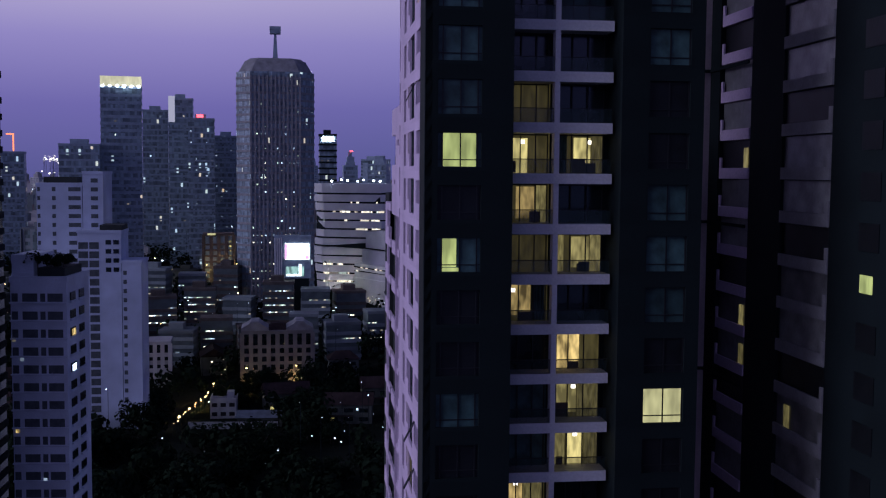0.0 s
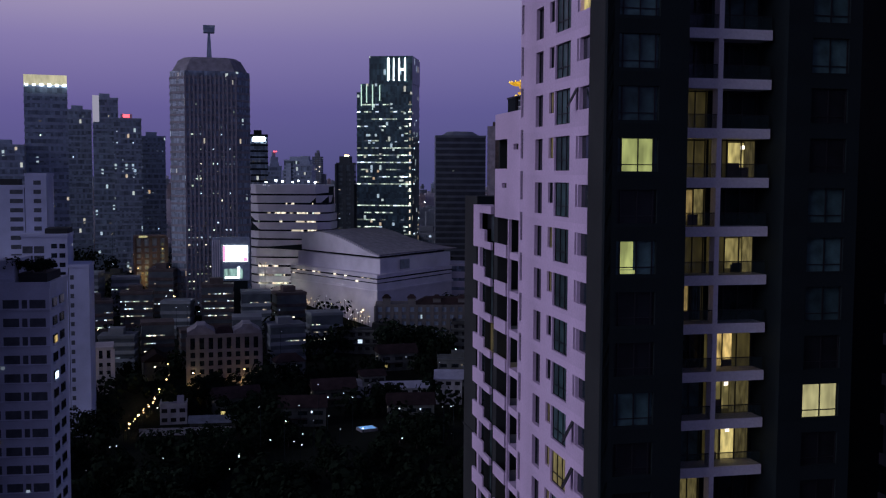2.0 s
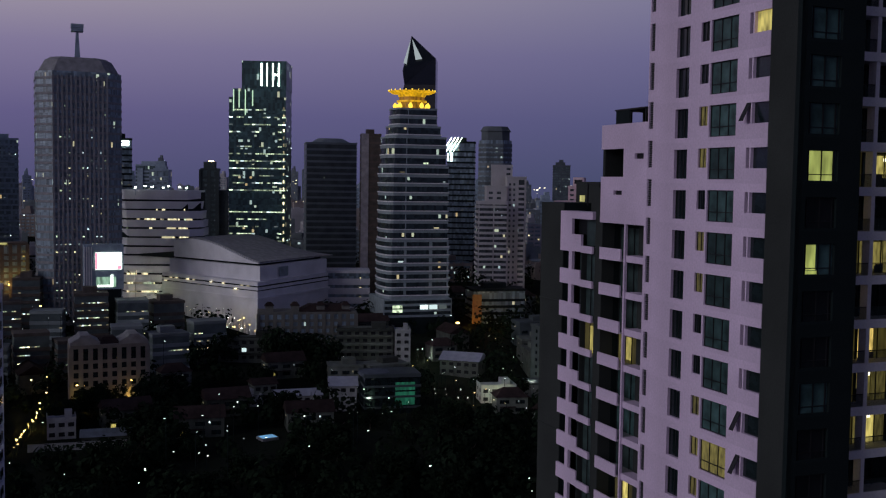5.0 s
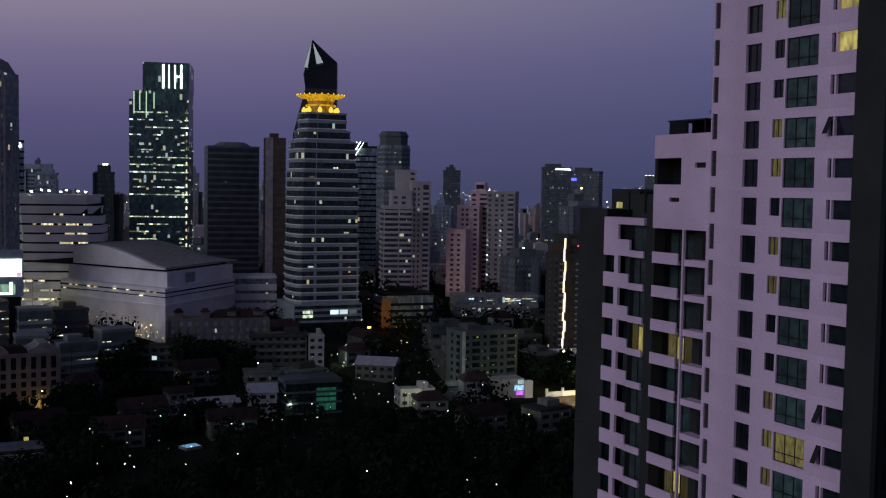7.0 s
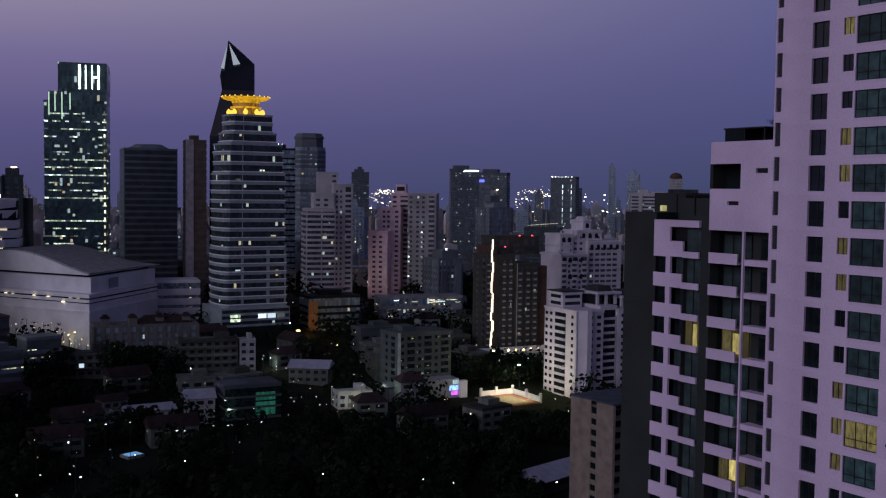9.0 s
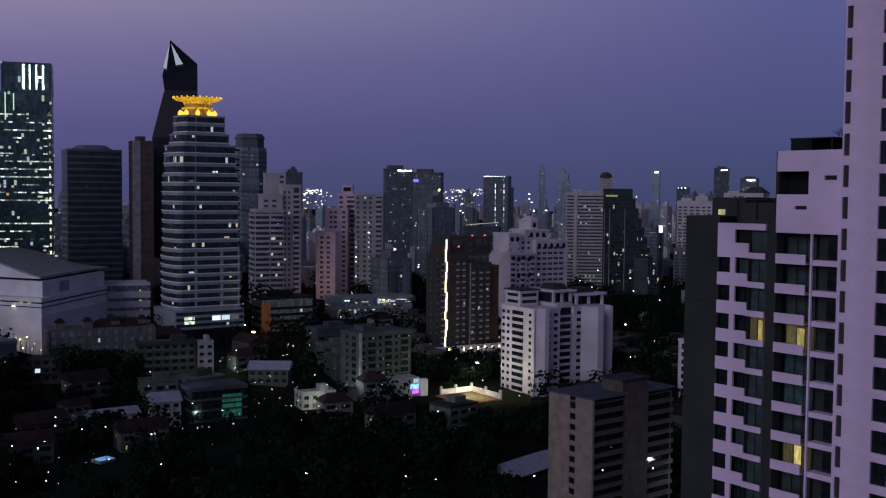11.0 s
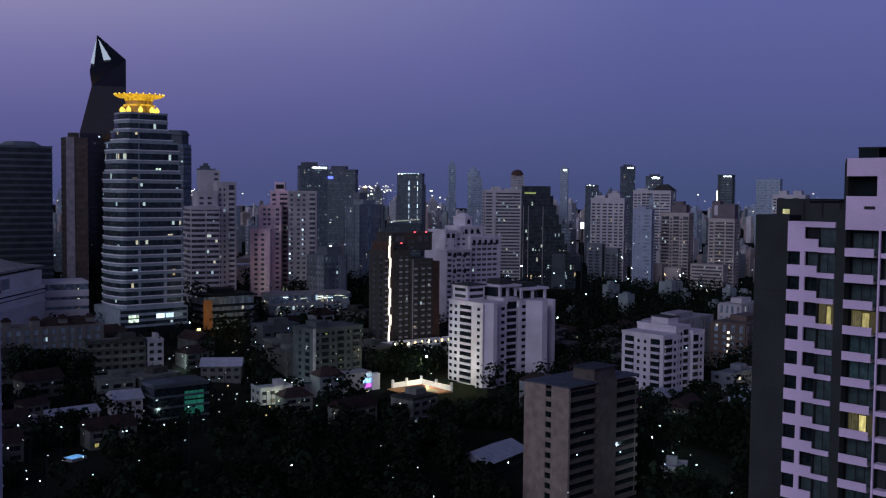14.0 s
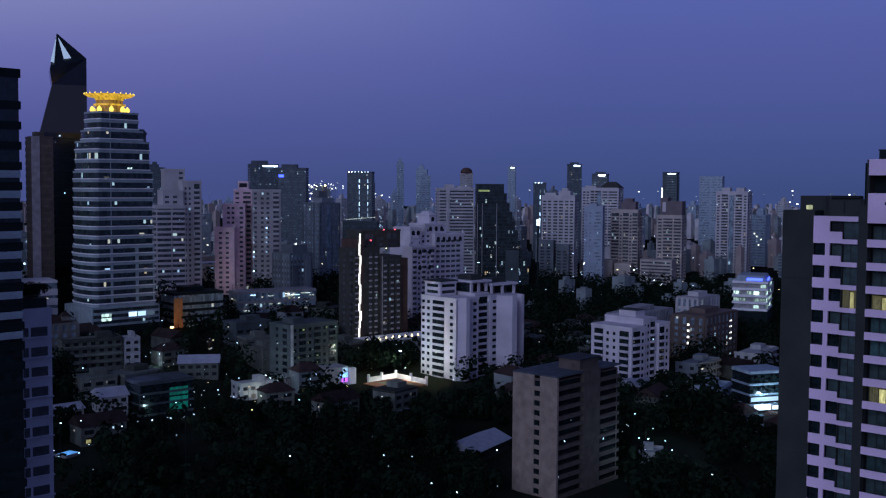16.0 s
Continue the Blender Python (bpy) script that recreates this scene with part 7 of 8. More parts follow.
def villa(x, y, w, d, floors, yaw, label, wall, ledge=0.0, roof=None, lit=()):
    """A particular low building: walls, a ledge and a row of windows on each floor, a parapet or a pitched roof."""
    ob = thing("villa", x, y, ground_z(y, x), yaw, label, "house")
    h = 3.2 * floors
    CLEARINGS.append((x - 2, y - d / 2 - 6, w * 0.35))
    CLEARINGS.append((x - 4, y - d / 2 - 13, w * 0.3))
    TAKEN.append((x, y, max(w, d) * 0.55))
    part("wall", boxes("wall", [(-w / 2, w / 2, -d / 2, d / 2, -3, h)], wall), ob)
    n = max(2, round(w / 3.4))
    pane = boxes("window", [(-0.95, 0.95, -0.06, 0.05, 0, 1.4)], NIGHTPANE)
    side_pane = boxes("window", [(-0.06, 0.05, -0.9, 0.9, 0, 1.4)], NIGHTPANE)
    for i in range(floors):
        if ledge:
            part("ledge", boxes("ledge", [(-w / 2 - ledge * 0.4, w / 2 + 0.1, -d / 2 - ledge, -d / 2 - 0.01, 0, 0.9)], wall), ob, at=(0, 0, 3.2 * i + 2.6))
        for j in range(n):
            u = -w / 2 + (j + 0.5) * w / n
            glow = [m for f, c, m in lit if (f, c) == (i, j)]
            part("window", boxes("window", [(-1.0, 1.0, -0.08, 0.05, -0.2, 1.5)], glow[0]) if glow else pane, ob, "lit window" if glow else "", at=(u, -d / 2, 3.2 * i + 0.9))
        for j in range(max(1, round(d / 4.5))):
            part("window", side_pane, ob, at=(-w / 2, -d / 2 + (j + 0.5) * d / max(1, round(d / 4.5)), 3.2 * i + 0.9))
    if roof:
        v = [(-w / 2 - 0.7, -d / 2 - 0.7, h), (w / 2 + 0.7, -d / 2 - 0.7, h), (w / 2 + 0.7, d / 2 + 0.7, h), (-w / 2 - 0.7, d / 2 + 0.7, h), (-w / 2 - 0.7, 0, h + 0.22 * d), (w / 2 + 0.7, 0, h + 0.22 * d)]
        part("roof", mesh_of("roof", v, [(0, 1, 5, 4), (2, 3, 4, 5), (1, 2, 5), (3, 0, 4), (3, 2, 1, 0)], roof), ob)
    else:
        part("parapet", boxes("parapet", [(-w / 2 - 0.1, w / 2 + 0.1, -d / 2 - 0.1, -d / 2 + 0.2, h, h + 0.9), (-w / 2 - 0.1, -w / 2 + 0.2, -d / 2 + 0.2, d / 2 + 0.1, h, h + 0.9), (w / 2 - 0.2, w / 2 + 0.1, -d / 2 + 0.2, d / 2 + 0.1, h, h + 0.9)], wall), ob)
        part("roof_room", boxes("roof_room", [(w * 0.12, w * 0.38, -d * 0.1, d * 0.35, h, h + 2.4)], wall), ob)
    return ob


villa(129, 364, 17, 13, 2, -38, "hall with a pale metal roof among the trees", HOUSE, 0, PALEROOF)
villa(126, 322, 14, 10, 2, -12, "white two-storey house with a warm lit doorway", PLASTER, 0, None, ((0, 2, LIT_WARM), (0, 1, LIT_FAR), (1, 3, LIT_COOL)))
villa(64, 327, 10, 12, 3, -14, "white house with a rounded pale roof beside a glass hall", PLASTER, 0, PALEROOF)
villa(25, 341, 20, 9, 1, 6, "long low pale building", PLASTER, 0, None, ((0, 1, LIT_COOL),))
villa(37, 346, 9, 9, 2, 4, "small house with a red-brown roof behind pale walls", HOUSE, 0, ROOFTILE)
villa(49, 340, 18, 9, 1, -4, "long low pale building", PLASTER, 0, PALEROOF)
villa(94, 396, 25, 13, 4, -16, "grey stepped apartment house with deep ledges", HOUSE, 1.1)
villa(110, 391, 7, 13, 4, -16, "tall white stair tower of a grey apartment house", PLASTER)
villa(42, 400, 26, 12, 3, -14, "grey three-storey row with flat roofs", HOUSE, 0.6, None, ((1, 3, LIT_COOL),))
villa(173, 160, 10, 8, 1, 30, "small white house lit by a porch lamp", PLASTER, 0, None, ((0, 0, LAMP_WHITE),))
villa(246, 214, 18, 11, 2, 18, "house with a pale metal roof among dark trees", HOUSE, 0, PALEROOF)
villa(268, 203, 11, 9, 2, 18, "small white house among dark trees", PLASTER)
villa(262, 184, 17, 11, 3, 14, "blue-grey three-storey house with dark windows", STEEL, 0.6, None, ((1, 2, LIT_COOL),))
villa(131, 203, 24, 13, 1, 12, "low hall with a wide pale metal roof", HOUSE, 0, PALEROOF)
villa(352, 208, 30, 12, 3, 8, "long white three-storey block with open corridors", PLASTER, 0.9, None, ((1, 2, LIT_FAR), (2, 5, LIT_COOL)))
villa(300, 212, 24, 11, 3, 4, "pale three-storey block with open corridors", FARGREY, 0.9, None, ((2, 1, LIT_FAR),))
villa(-37.5, 313, 9, 8, 2, 0, "plain white house beside the lamp-lit lane", PLASTER)
villa(-24, 300, 15, 8, 1, -4, "low grey house behind a long garden wall", HOUSE, 0, ROOFGREY)
long_wall = thing("garden_wall", -33, 294, ground_z(294), -4, "long pale garden wall among dark trees", "wall")
part("wall", boxes("wall", [(-15, 15, -0.15, 0.15, -1, 2.3)], PLASTER), long_wall)
part("coping", boxes("coping", [(-15.1, 15.1, -0.25, 0.25, 2.3, 2.45)], CONCRETE), long_wall)
CLEARINGS += [(-46 + 3 * i, 291 - 4 * k, 3.0) for i in range(10) for k in range(4)]
TAKEN += [(-51 + 0.16 * i, 258 + 2.0 * i, 5.0) for i in range(0, 40, 3)]
for kind, x, y, yaw in ((2, 72, 352, -12), (3, 88, 350, 8), (4, 150, 316, -14), (1, 44, 300, -6),
                        (1, 20, 330, 4), (0, 6, 368, 6), (1, -16, 322, 10), (4, 262, 168, 20)):
    put_house(kind, x, y, yaw)

# the neon-fronted house by the court, and the court under its floodlight
neon = solid("shop_house", boxes("shop_house", [(-9, 9, -5, 6, -3, 8)], PLASTER), "white shop house with a glowing neon sign", "house", "", 166, 322, ground_z(322), -10)
part("lower_wing", boxes("lower_wing", [(-24, -9.2, -4, 6, -3, 5.5)], PLASTER), neon)
part("roof", boxes("roof", [(-24.6, -9.1, -4.6, 6.6, 5.5, 6.1)], ROOFGREY), neon)
part("sign_pillar", boxes("sign_pillar", [(9.2, 12.6, -6, -3, -3, 7)], WHITE), neon)
part("neon_sign", boxes("neon_sign", [(4.6, 8.6, -5.4, -5.1, 3.2, 5.2)], light_of("cyan_neon", (0.35, 0.6, 1.0), 2.2, 0.7, 0.8)), neon, "cyan neon sign")
part("neon_sign", boxes("neon_sign", [(5.6, 8.6, -5.4, -5.1, 1.2, 2.8)], light_of("violet_neon", (0.75, 0.15, 1.0), 1.8, 0.5, 0.8)), neon, "violet neon sign")
part("neon_sign", boxes("neon_sign", [(6.2, 8.8, -5.4, -5.1, 5.8, 7.4)], light_of("pale_neon", (0.7, 0.9, 1.0), 0.9, 0.5, 0.8)), neon, "pale blue sign")
TAKEN.append((162, 322, 20))
court = thing("sports_court", 188, 300, GROUND + 1.05, -4, "floodlit orange clay court with a green middle", "court")
part("apron", boxes("apron", [(-13, 13, -14, 14, -0.6, 0.06)], CLAY), court)
part("playing_field", boxes("playing_field", [(-6, 8, -10, 10, 0.06, 0.1)], surface("olive_court", (0.36, 0.30, 0.16), 0.9)), court)
wallc = thing("garden_wall", 188, 300, GROUND + 1.05, -4, "white garden wall with square posts round the court", "wall")
part("panel", boxes("panel", [(13.2, 13.6, -13, 14.4, -0.5, 2.2)], WHITE), wallc)
part("panel", boxes("panel", [(-8, 13.1, 14.4, 14.8, -0.5, 2.2)], WHITE), wallc)
for px, py in ((13.4, -13.4), (13.4, 0.6), (13.4, 14.7), (-8.4, 14.6), (2, 14.6)):
    part("post", boxes("post", [(px - 0.6, px + 0.6, py - 0.6, py + 0.6, -0.5, 3.6)], WHITE), wallc)

for ob in (court, wallc):
    ob.scale = (0.74, 0.74, 1)

TRUNKS, CROWNS = [], []
for s in range(5):
    r = random.Random(50 + s)
    rad, tall = r.uniform(5.5, 7.5), r.uniform(9.0, 13)
    v, f = [], []
    limbs = [(0, 0, -2, 0, 0, tall * 0.45, 0.42, 0.26)]
    for k in range(5):
        a = 2 * math.pi * k / 5 + r.uniform(-0.4, 0.4)
        limbs.append((0, 0, tall * r.uniform(0.3, 0.44), rad * 0.55 * math.cos(a), rad * 0.55 * math.sin(a), tall * r.uniform(0.62, 0.8), 0.22, 0.07))
    for x0, y0, z0, x1, y1, z1, r0, r1 in limbs:
        k = len(v)
        v += [(x0 + r0 * math.cos(t), y0 + r0 * math.sin(t), z0) for t in (0, 1.26, 2.51, 3.77, 5.03)] + [(x1 + r1 * math.cos(t), y1 + r1 * math.sin(t), z1) for t in (0, 1.26, 2.51, 3.77, 5.03)]
        f += [(k + i, k + (i + 1) % 5, k + 5 + (i + 1) % 5, k + 5 + i) for i in range(5)]
    TRUNKS.append(mesh_of("tree", v, f, BARK))
    v, f = [], []
    for c in range(30):
        a, q = r.uniform(0, 6.28), rad * math.sqrt(r.uniform(0.0, 0.85))
        cx, cy, cz, cr = q * math.cos(a), q * math.sin(a), tall * r.uniform(0.3, 0.9) - 0.16 * q, r.uniform(1.5, 2.8)
        for _ in range(38):
            n = Vector((r.gauss(0, 1), r.gauss(0, 1), r.gauss(0.25, 0.8))).normalized()
            p = Vector((cx, cy, cz)) + n * cr * r.uniform(0.72, 1.08)
            t1 = n.cross(Vector((r.gauss(0, 1), r.gauss(0, 1), r.gauss(0, 1)))).normalized() * r.uniform(0.4, 0.8)
            t2 = (n + Vector((r.gauss(0, 0.5), r.gauss(0, 0.5), r.gauss(0, 0.5)))).normalized().cross(t1).normalized() * r.uniform(0.3, 0.55)
            k = len(v)
            v += [tuple(p - t1), tuple(p - t2 * 0.9), tuple(p + t1), tuple(p + t2)]
            f.append((k, k + 1, k + 2, k + 3))
    CROWNS.append(mesh_of("crown", v, f, LEAF))


def tree(x, y, size, kind, where="dark leafy garden tree", z=None):
    ob = solid("tree", TRUNKS[kind], where, "tree", "garden trees", x, y, ground_z(y, x) if z is None else z, pick.uniform(0, 360))
    ob.scale = (size, size, size)
    part("crown", CROWNS[kind], ob)


for x, y, size in ((214, 336, 1.5), (206, 334, 1.3), (222, 330, 1.2), (226, 268, 0.9), (240, 262, 0.9), (70, 272, 0.7), (82, 272, 0.7), (226, 168, 2.1), (216, 170, 1.5), (212, 150, 1.5), (196, 176, 1.2), (150, 138, 1.1)):
    tree(x, y, size, pick.randrange(5), "broad dark garden tree")
    TAKEN.append((x, y, 3.5))

TAKEN += [(96, 142, 16), (110, 138, 14), (84, 132, 10), (176, 268, 16), (190, 272, 14), (168, 296, 10), (160, 280, 8)]
placed = 0
TAKEN += [(27, 289, 6), (23, 281, 5), (19, 273, 5), (15, 265, 4), (27, 279, 4), (72, 280, 15), (60, 266, 12), (84, 268, 12), (138, 198, 15), (130, 185, 14), (150, 212, 12), (116, 176, 8), (170, 148, 8), (162, 136, 6), (180, 156, 6), (196, 160, 5)]
tries = 0
while placed < 105 and tries < 5000:
    tries += 1
    x, y = somewhere(-18, 66, 350, 590)
    if free(x, y, 8):
        put_house(pick.choice((0, 0, 1, 1, 4, 2) if math.hypot(x + 62, y + 45) < 450 else (0, 1, 2, 3, 4, 5)), x, y, pick.choice((0, 90)) + pick.uniform(-14, 14))
        placed += 1
TAKEN += CLEARINGS
placed = tries = 0
while placed < 288 and tries < 20000:
    tries += 1
    x, y = somewhere(-20, 74, 235, 380)
    if free(x, y, 2.5):
        tree(x, y, pick.uniform(0.55, 1.1), pick.randrange(5))
        TAKEN.append((x, y, 1.6))
        placed += 1
# the woods behind, too far to tell one tree from the next
v, f = [], []
placed = tries = 0
while placed < 3700 and tries < 40000:
    tries += 1
    x, y = somewhere(-24, 80, 230, 430) if placed < 900 else somewhere(-20, 76, 400, 700) if placed < 1900 else somewhere(30, 74, 430, 900)
    if free(x, y, 1.5):
        r = pick.uniform(2.5, 5.0) if placed < 900 else pick.uniform(3.0, 6.5) if placed < 1900 else pick.uniform(4.0, 7.5)
        for _ in range(48):
            n = Vector((pick.gauss(0, 1), pick.gauss(0, 1), pick.gauss(0.2, 0.9))).normalized()
            p = Vector((x, y, ground_z(y, x) + r * 1.3)) + Vector((n.x * r, n.y * r, n.z * r * 1.1)) * pick.uniform(0.6, 1.1)
            t1 = n.cross(Vector((pick.gauss(0, 1), pick.gauss(0, 1), pick.gauss(0, 1)))).normalized() * pick.uniform(0.6, 1.2)
            t2 = n.cross(t1) * pick.uniform(0.7, 1.1)
            k = len(v)
            v += [tuple(p - t1), tuple(p - t2), tuple(p + t1), tuple(p + t2)]
            f.append((k, k + 1, k + 2, k + 3))
        placed += 1
tagged(new("distant_trees", mesh_of("distant_trees", v, f, LEAF)), "dark treetops between the far houses", "trees", kind="stuff")

for x, y, z, size in ((4.6, 19.5, 86.0, 0.12), (5.4, 20.5, 86.0, 0.12)):
    tree(x, y, size, 1, "small roof garden tree in a planter", z)

for x, y, size in ((-60.5, 146.0, 0.26), (-58.0, 145.2, 0.3), (-55.6, 145.4, 0.24), (-53.4, 145.6, 0.28), (-53.8, 149.0, 0.24), (-61.0, 149.5, 0.26)):
    tree(x, y, size, 2, "dark roof garden shrub", 63.0)

# dark block with an orange-red neon bracket on its roof
ob = tower("office_tower", -191, 616, 16, 14, 92, 10, "hazy dark block with an orange-red neon bracket on its roof", STEEL, floor=3.6, lit=0.02, category="office tower", plant=False)
part("neon_bracket", boxes("neon_bracket", [(1.6, 2.4, -7.4, -7.1, 93, 103), (-2.2, 2.4, -7.4, -7.1, 103, 103.8)], light_of("orange_red_neon", (1.0, 0.22, 0.08), 1.6)), ob, "orange-red neon bracket")

# far quarters: small blocks by the hundred, in a few kinds
KINDS = []
for k, (w, d, h, mat) in enumerate(((16, 12, 16, FARWHITE), (22, 14, 22, FARGREY), (12, 14, 34, FARWHITE), (30, 16, 12, FARBEIGE), (10, 12, 48, FARGREY), (26, 18, 18, FARGREY), (15, 16, 58, STEEL), (13, 14, 66, FARWHITE), (9, 10, 74, STEEL), (18, 14, 44, FARBEIGE), (12, 12, 84, FARGREY))):
    r = random.Random(90 + k)
    ob = solid("city_block", boxes("city_block", [(-w / 2, w / 2, -d / 2, d / 2, -4, h)], HAZEGLASS), {FARWHITE: "pale", FARGREY: "grey", FARBEIGE: "beige", STEEL: "blue-grey"}[mat] + " city block with banded storeys and a few lit windows", "city block", "far city blocks", 0, -500, -300, 0)
    gap = r.choice((3.0, 3.2, 3.5))
    bands_ = [(-w / 2 - 0.3, w / 2 + 0.3, -d / 2 - 0.3, d / 2 + 0.3, z, z + gap * 0.52) for z in [gap * i for i in range(int(h / gap) + 1)]]
    every = r.choice((2.6, 4.0, 6.0))
    piers_ = [(x - 0.6, x + 0.6, -d / 2 - 0.36, -d / 2, -4, h) for x in [-w / 2 + w * i / round(w / every) for i in range(round(w / every) + 1)]]
    part("facade", boxes("facade", bands_ + piers_, mat), ob, kind="stuff")
    part("roof_room", boxes("roof_room", [(-w * 0.3, w * 0.2, -d * 0.25, d * 0.25, h + 1.0, h + 3.6 + 0.04 * h)], mat), ob)
    if h > 30:
        part("side_wing", boxes("side_wing", [(w / 2 + 0.35, w / 2 + w * 0.4, -d * 0.2, d * 0.45, -4, h * r.uniform(0.6, 0.9))], mat), ob)
        part("roof_tank", boxes("roof_tank", [(-w * 0.1, w * 0.15, -d * 0.2, d * 0.2, h + 3.6 + 0.04 * h, h + 6.0 + 0.05 * h)], mat), ob)
    panes = []
    for i in range(int(h / gap)):
        for j in range(int(w / 2.2)):
            if r.random() < 0.1:
                x = -w / 2 + 2.2 * j + 0.5
                panes.append((x, x + r.choice((0.6, 0.9, 1.5)), -d / 2 - 0.5, -d / 2 - 0.4, gap * i + 1.75, gap * i + 2.9))
        if r.random() < 0.2:
            y = r.uniform(-d / 2 + 1, d / 2 - 2)
            panes.append((-w / 2 - 0.5, -w / 2 - 0.4, y, y + 1.2, gap * i + 1.75, gap * i + 2.9))
    panes = panes or [(-0.6, 0.6, -d / 2 - 0.5, -d / 2 - 0.4, 5.0, 6.2)]
    part("lit_window", boxes("lit_window", panes, (LIT_FAR, LIT_COOL)[k % 2]), ob, kind="stuff")
    KINDS.append(ob)
placed = tries = 0
while placed < 190 and tries < 12000:
    tries += 1
    d0 = 470 + 1700 * pick.random() ** 1.6
    x, y = somewhere(-18, 78, d0, d0 + 30)
    far = math.hypot(x + 62, y + 45)
    k = pick.choice((0, 1, 3, 3, 5, 0, 1, 3)) if far < 850 else pick.choice((2, 4, 6, 5, 1, 9, 2, 1)) if far < 1300 else pick.choice((4, 6, 7, 8, 10, 9))
    if free(x, y, 14 if far < 800 else 18) and not (x > 300 and far < 850):
        TAKEN.append((x, y, 12))
        set_copy(KINDS[k], pose(x, y, ground_z(y, x) - (0 if far < 850 or x > 300 else pick.uniform(4, 26)), 0, 0, pick.uniform(-30, 8)))
        placed += 1

# low roofs without number between the far towers
for name, mat in (("far_pale_rooftop", FARWHITE), ("far_grey_rooftop", MIDGREY), ("far_beige_rooftop", FARBEIGE)):
    items = []
    for i in range(1150):
        d0 = 640 + 3000 * pick.random() ** 1.3
        x, y = somewhere(-20, 80, d0, d0 + 30)
        w, d, h = pick.uniform(5, 16), pick.uniform(5, 12), pick.uniform(5, 22) * (1 if d0 < 900 else 1.5 if d0 < 1600 else 2.2)
        if free(x, y, 4) and not (x > 300 and d0 < 1000 and (name != "far_grey_rooftop" or i % 2)):
            z0 = ground_z(y, x)
            items.append((x - w / 2, x + w / 2, y - d / 2, y + d / 2, z0 - 2, z0 + h))
            items.append((x - w / 4, x + w / 6, y - d / 4, y + d / 4, z0 + h - 0.1, z0 + h + pick.uniform(1, 3)))
    tagged(new(name, boxes(name, items, mat)), "small flat-roofed houses between the far towers", "houses", kind="stuff")

# glints of street lamps all over the far quarters and between the houses
posts = []
for name, mat, count in (("distant_white_lamp", LAMP_WHITE, 300), ("distant_orange_lamp", LAMP_WARM, 120)):
    items = []
    for i in range(count):
        x, y = somewhere(-18, 70, 400, 660) if i % 5 < 1 else somewhere(40, 66, 560, 820) if i % 5 < 2 else somewhere(-18, 78, 640, 1900)
        far = math.hypot(x + 62, y + 45)
        z0 = ground_z(y, x)
        h = z0 + pick.uniform(6, 13) + (0 if far < 640 else pick.uniform(6, 20))
        q = 0.00032 * far * pick.choice((0.35, 0.5, 0.6, 1.1))
        if free(x, y, 0.5):
            items.append((x - q, x + q, y - q, y + q, h, h + 1.6 * q))
            posts.append((x - 0.07, x + 0.07, y - 0.07, y + 0.07, z0 - 1, h))
    tagged(new(name, boxes(name, items, mat)), "tiny lamps scattered over the far streets", "lamps", kind="stuff")
items = []
for i in range(260):
    az0, az1 = pick.choice(((28.6, 31.2), (37.6, 39.0), (-14, 4), (20, 70), (20, 70)))
    x, y = somewhere(az0, az1, 1500, 3600)
    far = math.hypot(x + 62, y + 45)
    q, h = 0.00042 * far * pick.choice((0.5, 0.7, 1.0, 1.4)), pick.uniform(40, 82)
    items.append((x - q, x + q, y - q, y + q, h, h + 1.4 * q))
    posts.append((x - 0.08, x + 0.08, y - 0.08, y + 0.08, -6, h))
for x0, y0, z0 in ((-422, 1690, 104), (-395, 1690, 100), (895, 1704, 77), (943, 1677, 85), (1178, 1514, 89), (1200, 1496, 84)):
    for i in range(46):
        u, q = pick.gauss(0, 13), pick.choice((0.4, 0.5, 0.8))
        x, y, h = x0 + u * 0.8, y0 - u * 0.5 + pick.uniform(-9, 9), z0 - 4 + pick.gauss(0, 2.6)
        items.append((x - q, x + q, y - q, y + q, h, h + q))
        posts.append((x - 0.08, x + 0.08, y - 0.08, y + 0.08, -6, h))
tagged(new("horizon_lamp", boxes("horizon_lamp", items, light_of("horizon_lamp", (1.0, 0.88, 0.72), 4.0, spread=0.8))), "tiny lamps along the horizon", "lamps", kind="stuff")
tagged(new("distant_lamp_post", boxes("distant_lamp_post", posts, CHARCOAL)), "thin dark posts under the far street lamps", "posts", kind="stuff")

# trees before the gabled block, the low white block and the glass villa
for x, y, size, k in ((-22, 338, 1.15, 0), (-26.5, 337, 1.0, 3), (-19.5, 335, 0.9, 2), (-36, 330, 1.0, 4), (-4, 338, 1.3, 1), (246, 203, 1.0, 0), (254, 206, 0.85, 2), (262, 204, 1.0, 3), (270, 208, 0.9, 1), (238, 212, 1.1, 4), (84, 290, 0.75, 2), (64, 292, 0.7, 0), (54, 393, 1.4, 1), (63, 390, 1.2, 3), (72, 388, 1.3, 0), (28, 398, 1.3, 2), (19, 392, 1.2, 4)):
    tree(x, y, size, k)

# street and garden lamps
POLE = boxes("street_lamp", [(-0.06, 0.06, -0.06, 0.06, -7.5, 7.0), (-0.04, 0.6, -0.04, 0.04, 6.95, 7.03)], CHARCOAL)
HEADS = {n: [boxes("head", [(0.5 - s * k, 0.5 + s * k, -s * k, s * k, 6.8, 6.8 + s * k)], m) for k in (0.5, 0.75, 1.2)] for n, m, s in (("white", LAMP_WHITE, 0.14), ("warm", LAMP_WARM, 0.2), ("glare", LAMP_WHITE, 0.6), ("flame", LAMP_WARM, 0.55))}


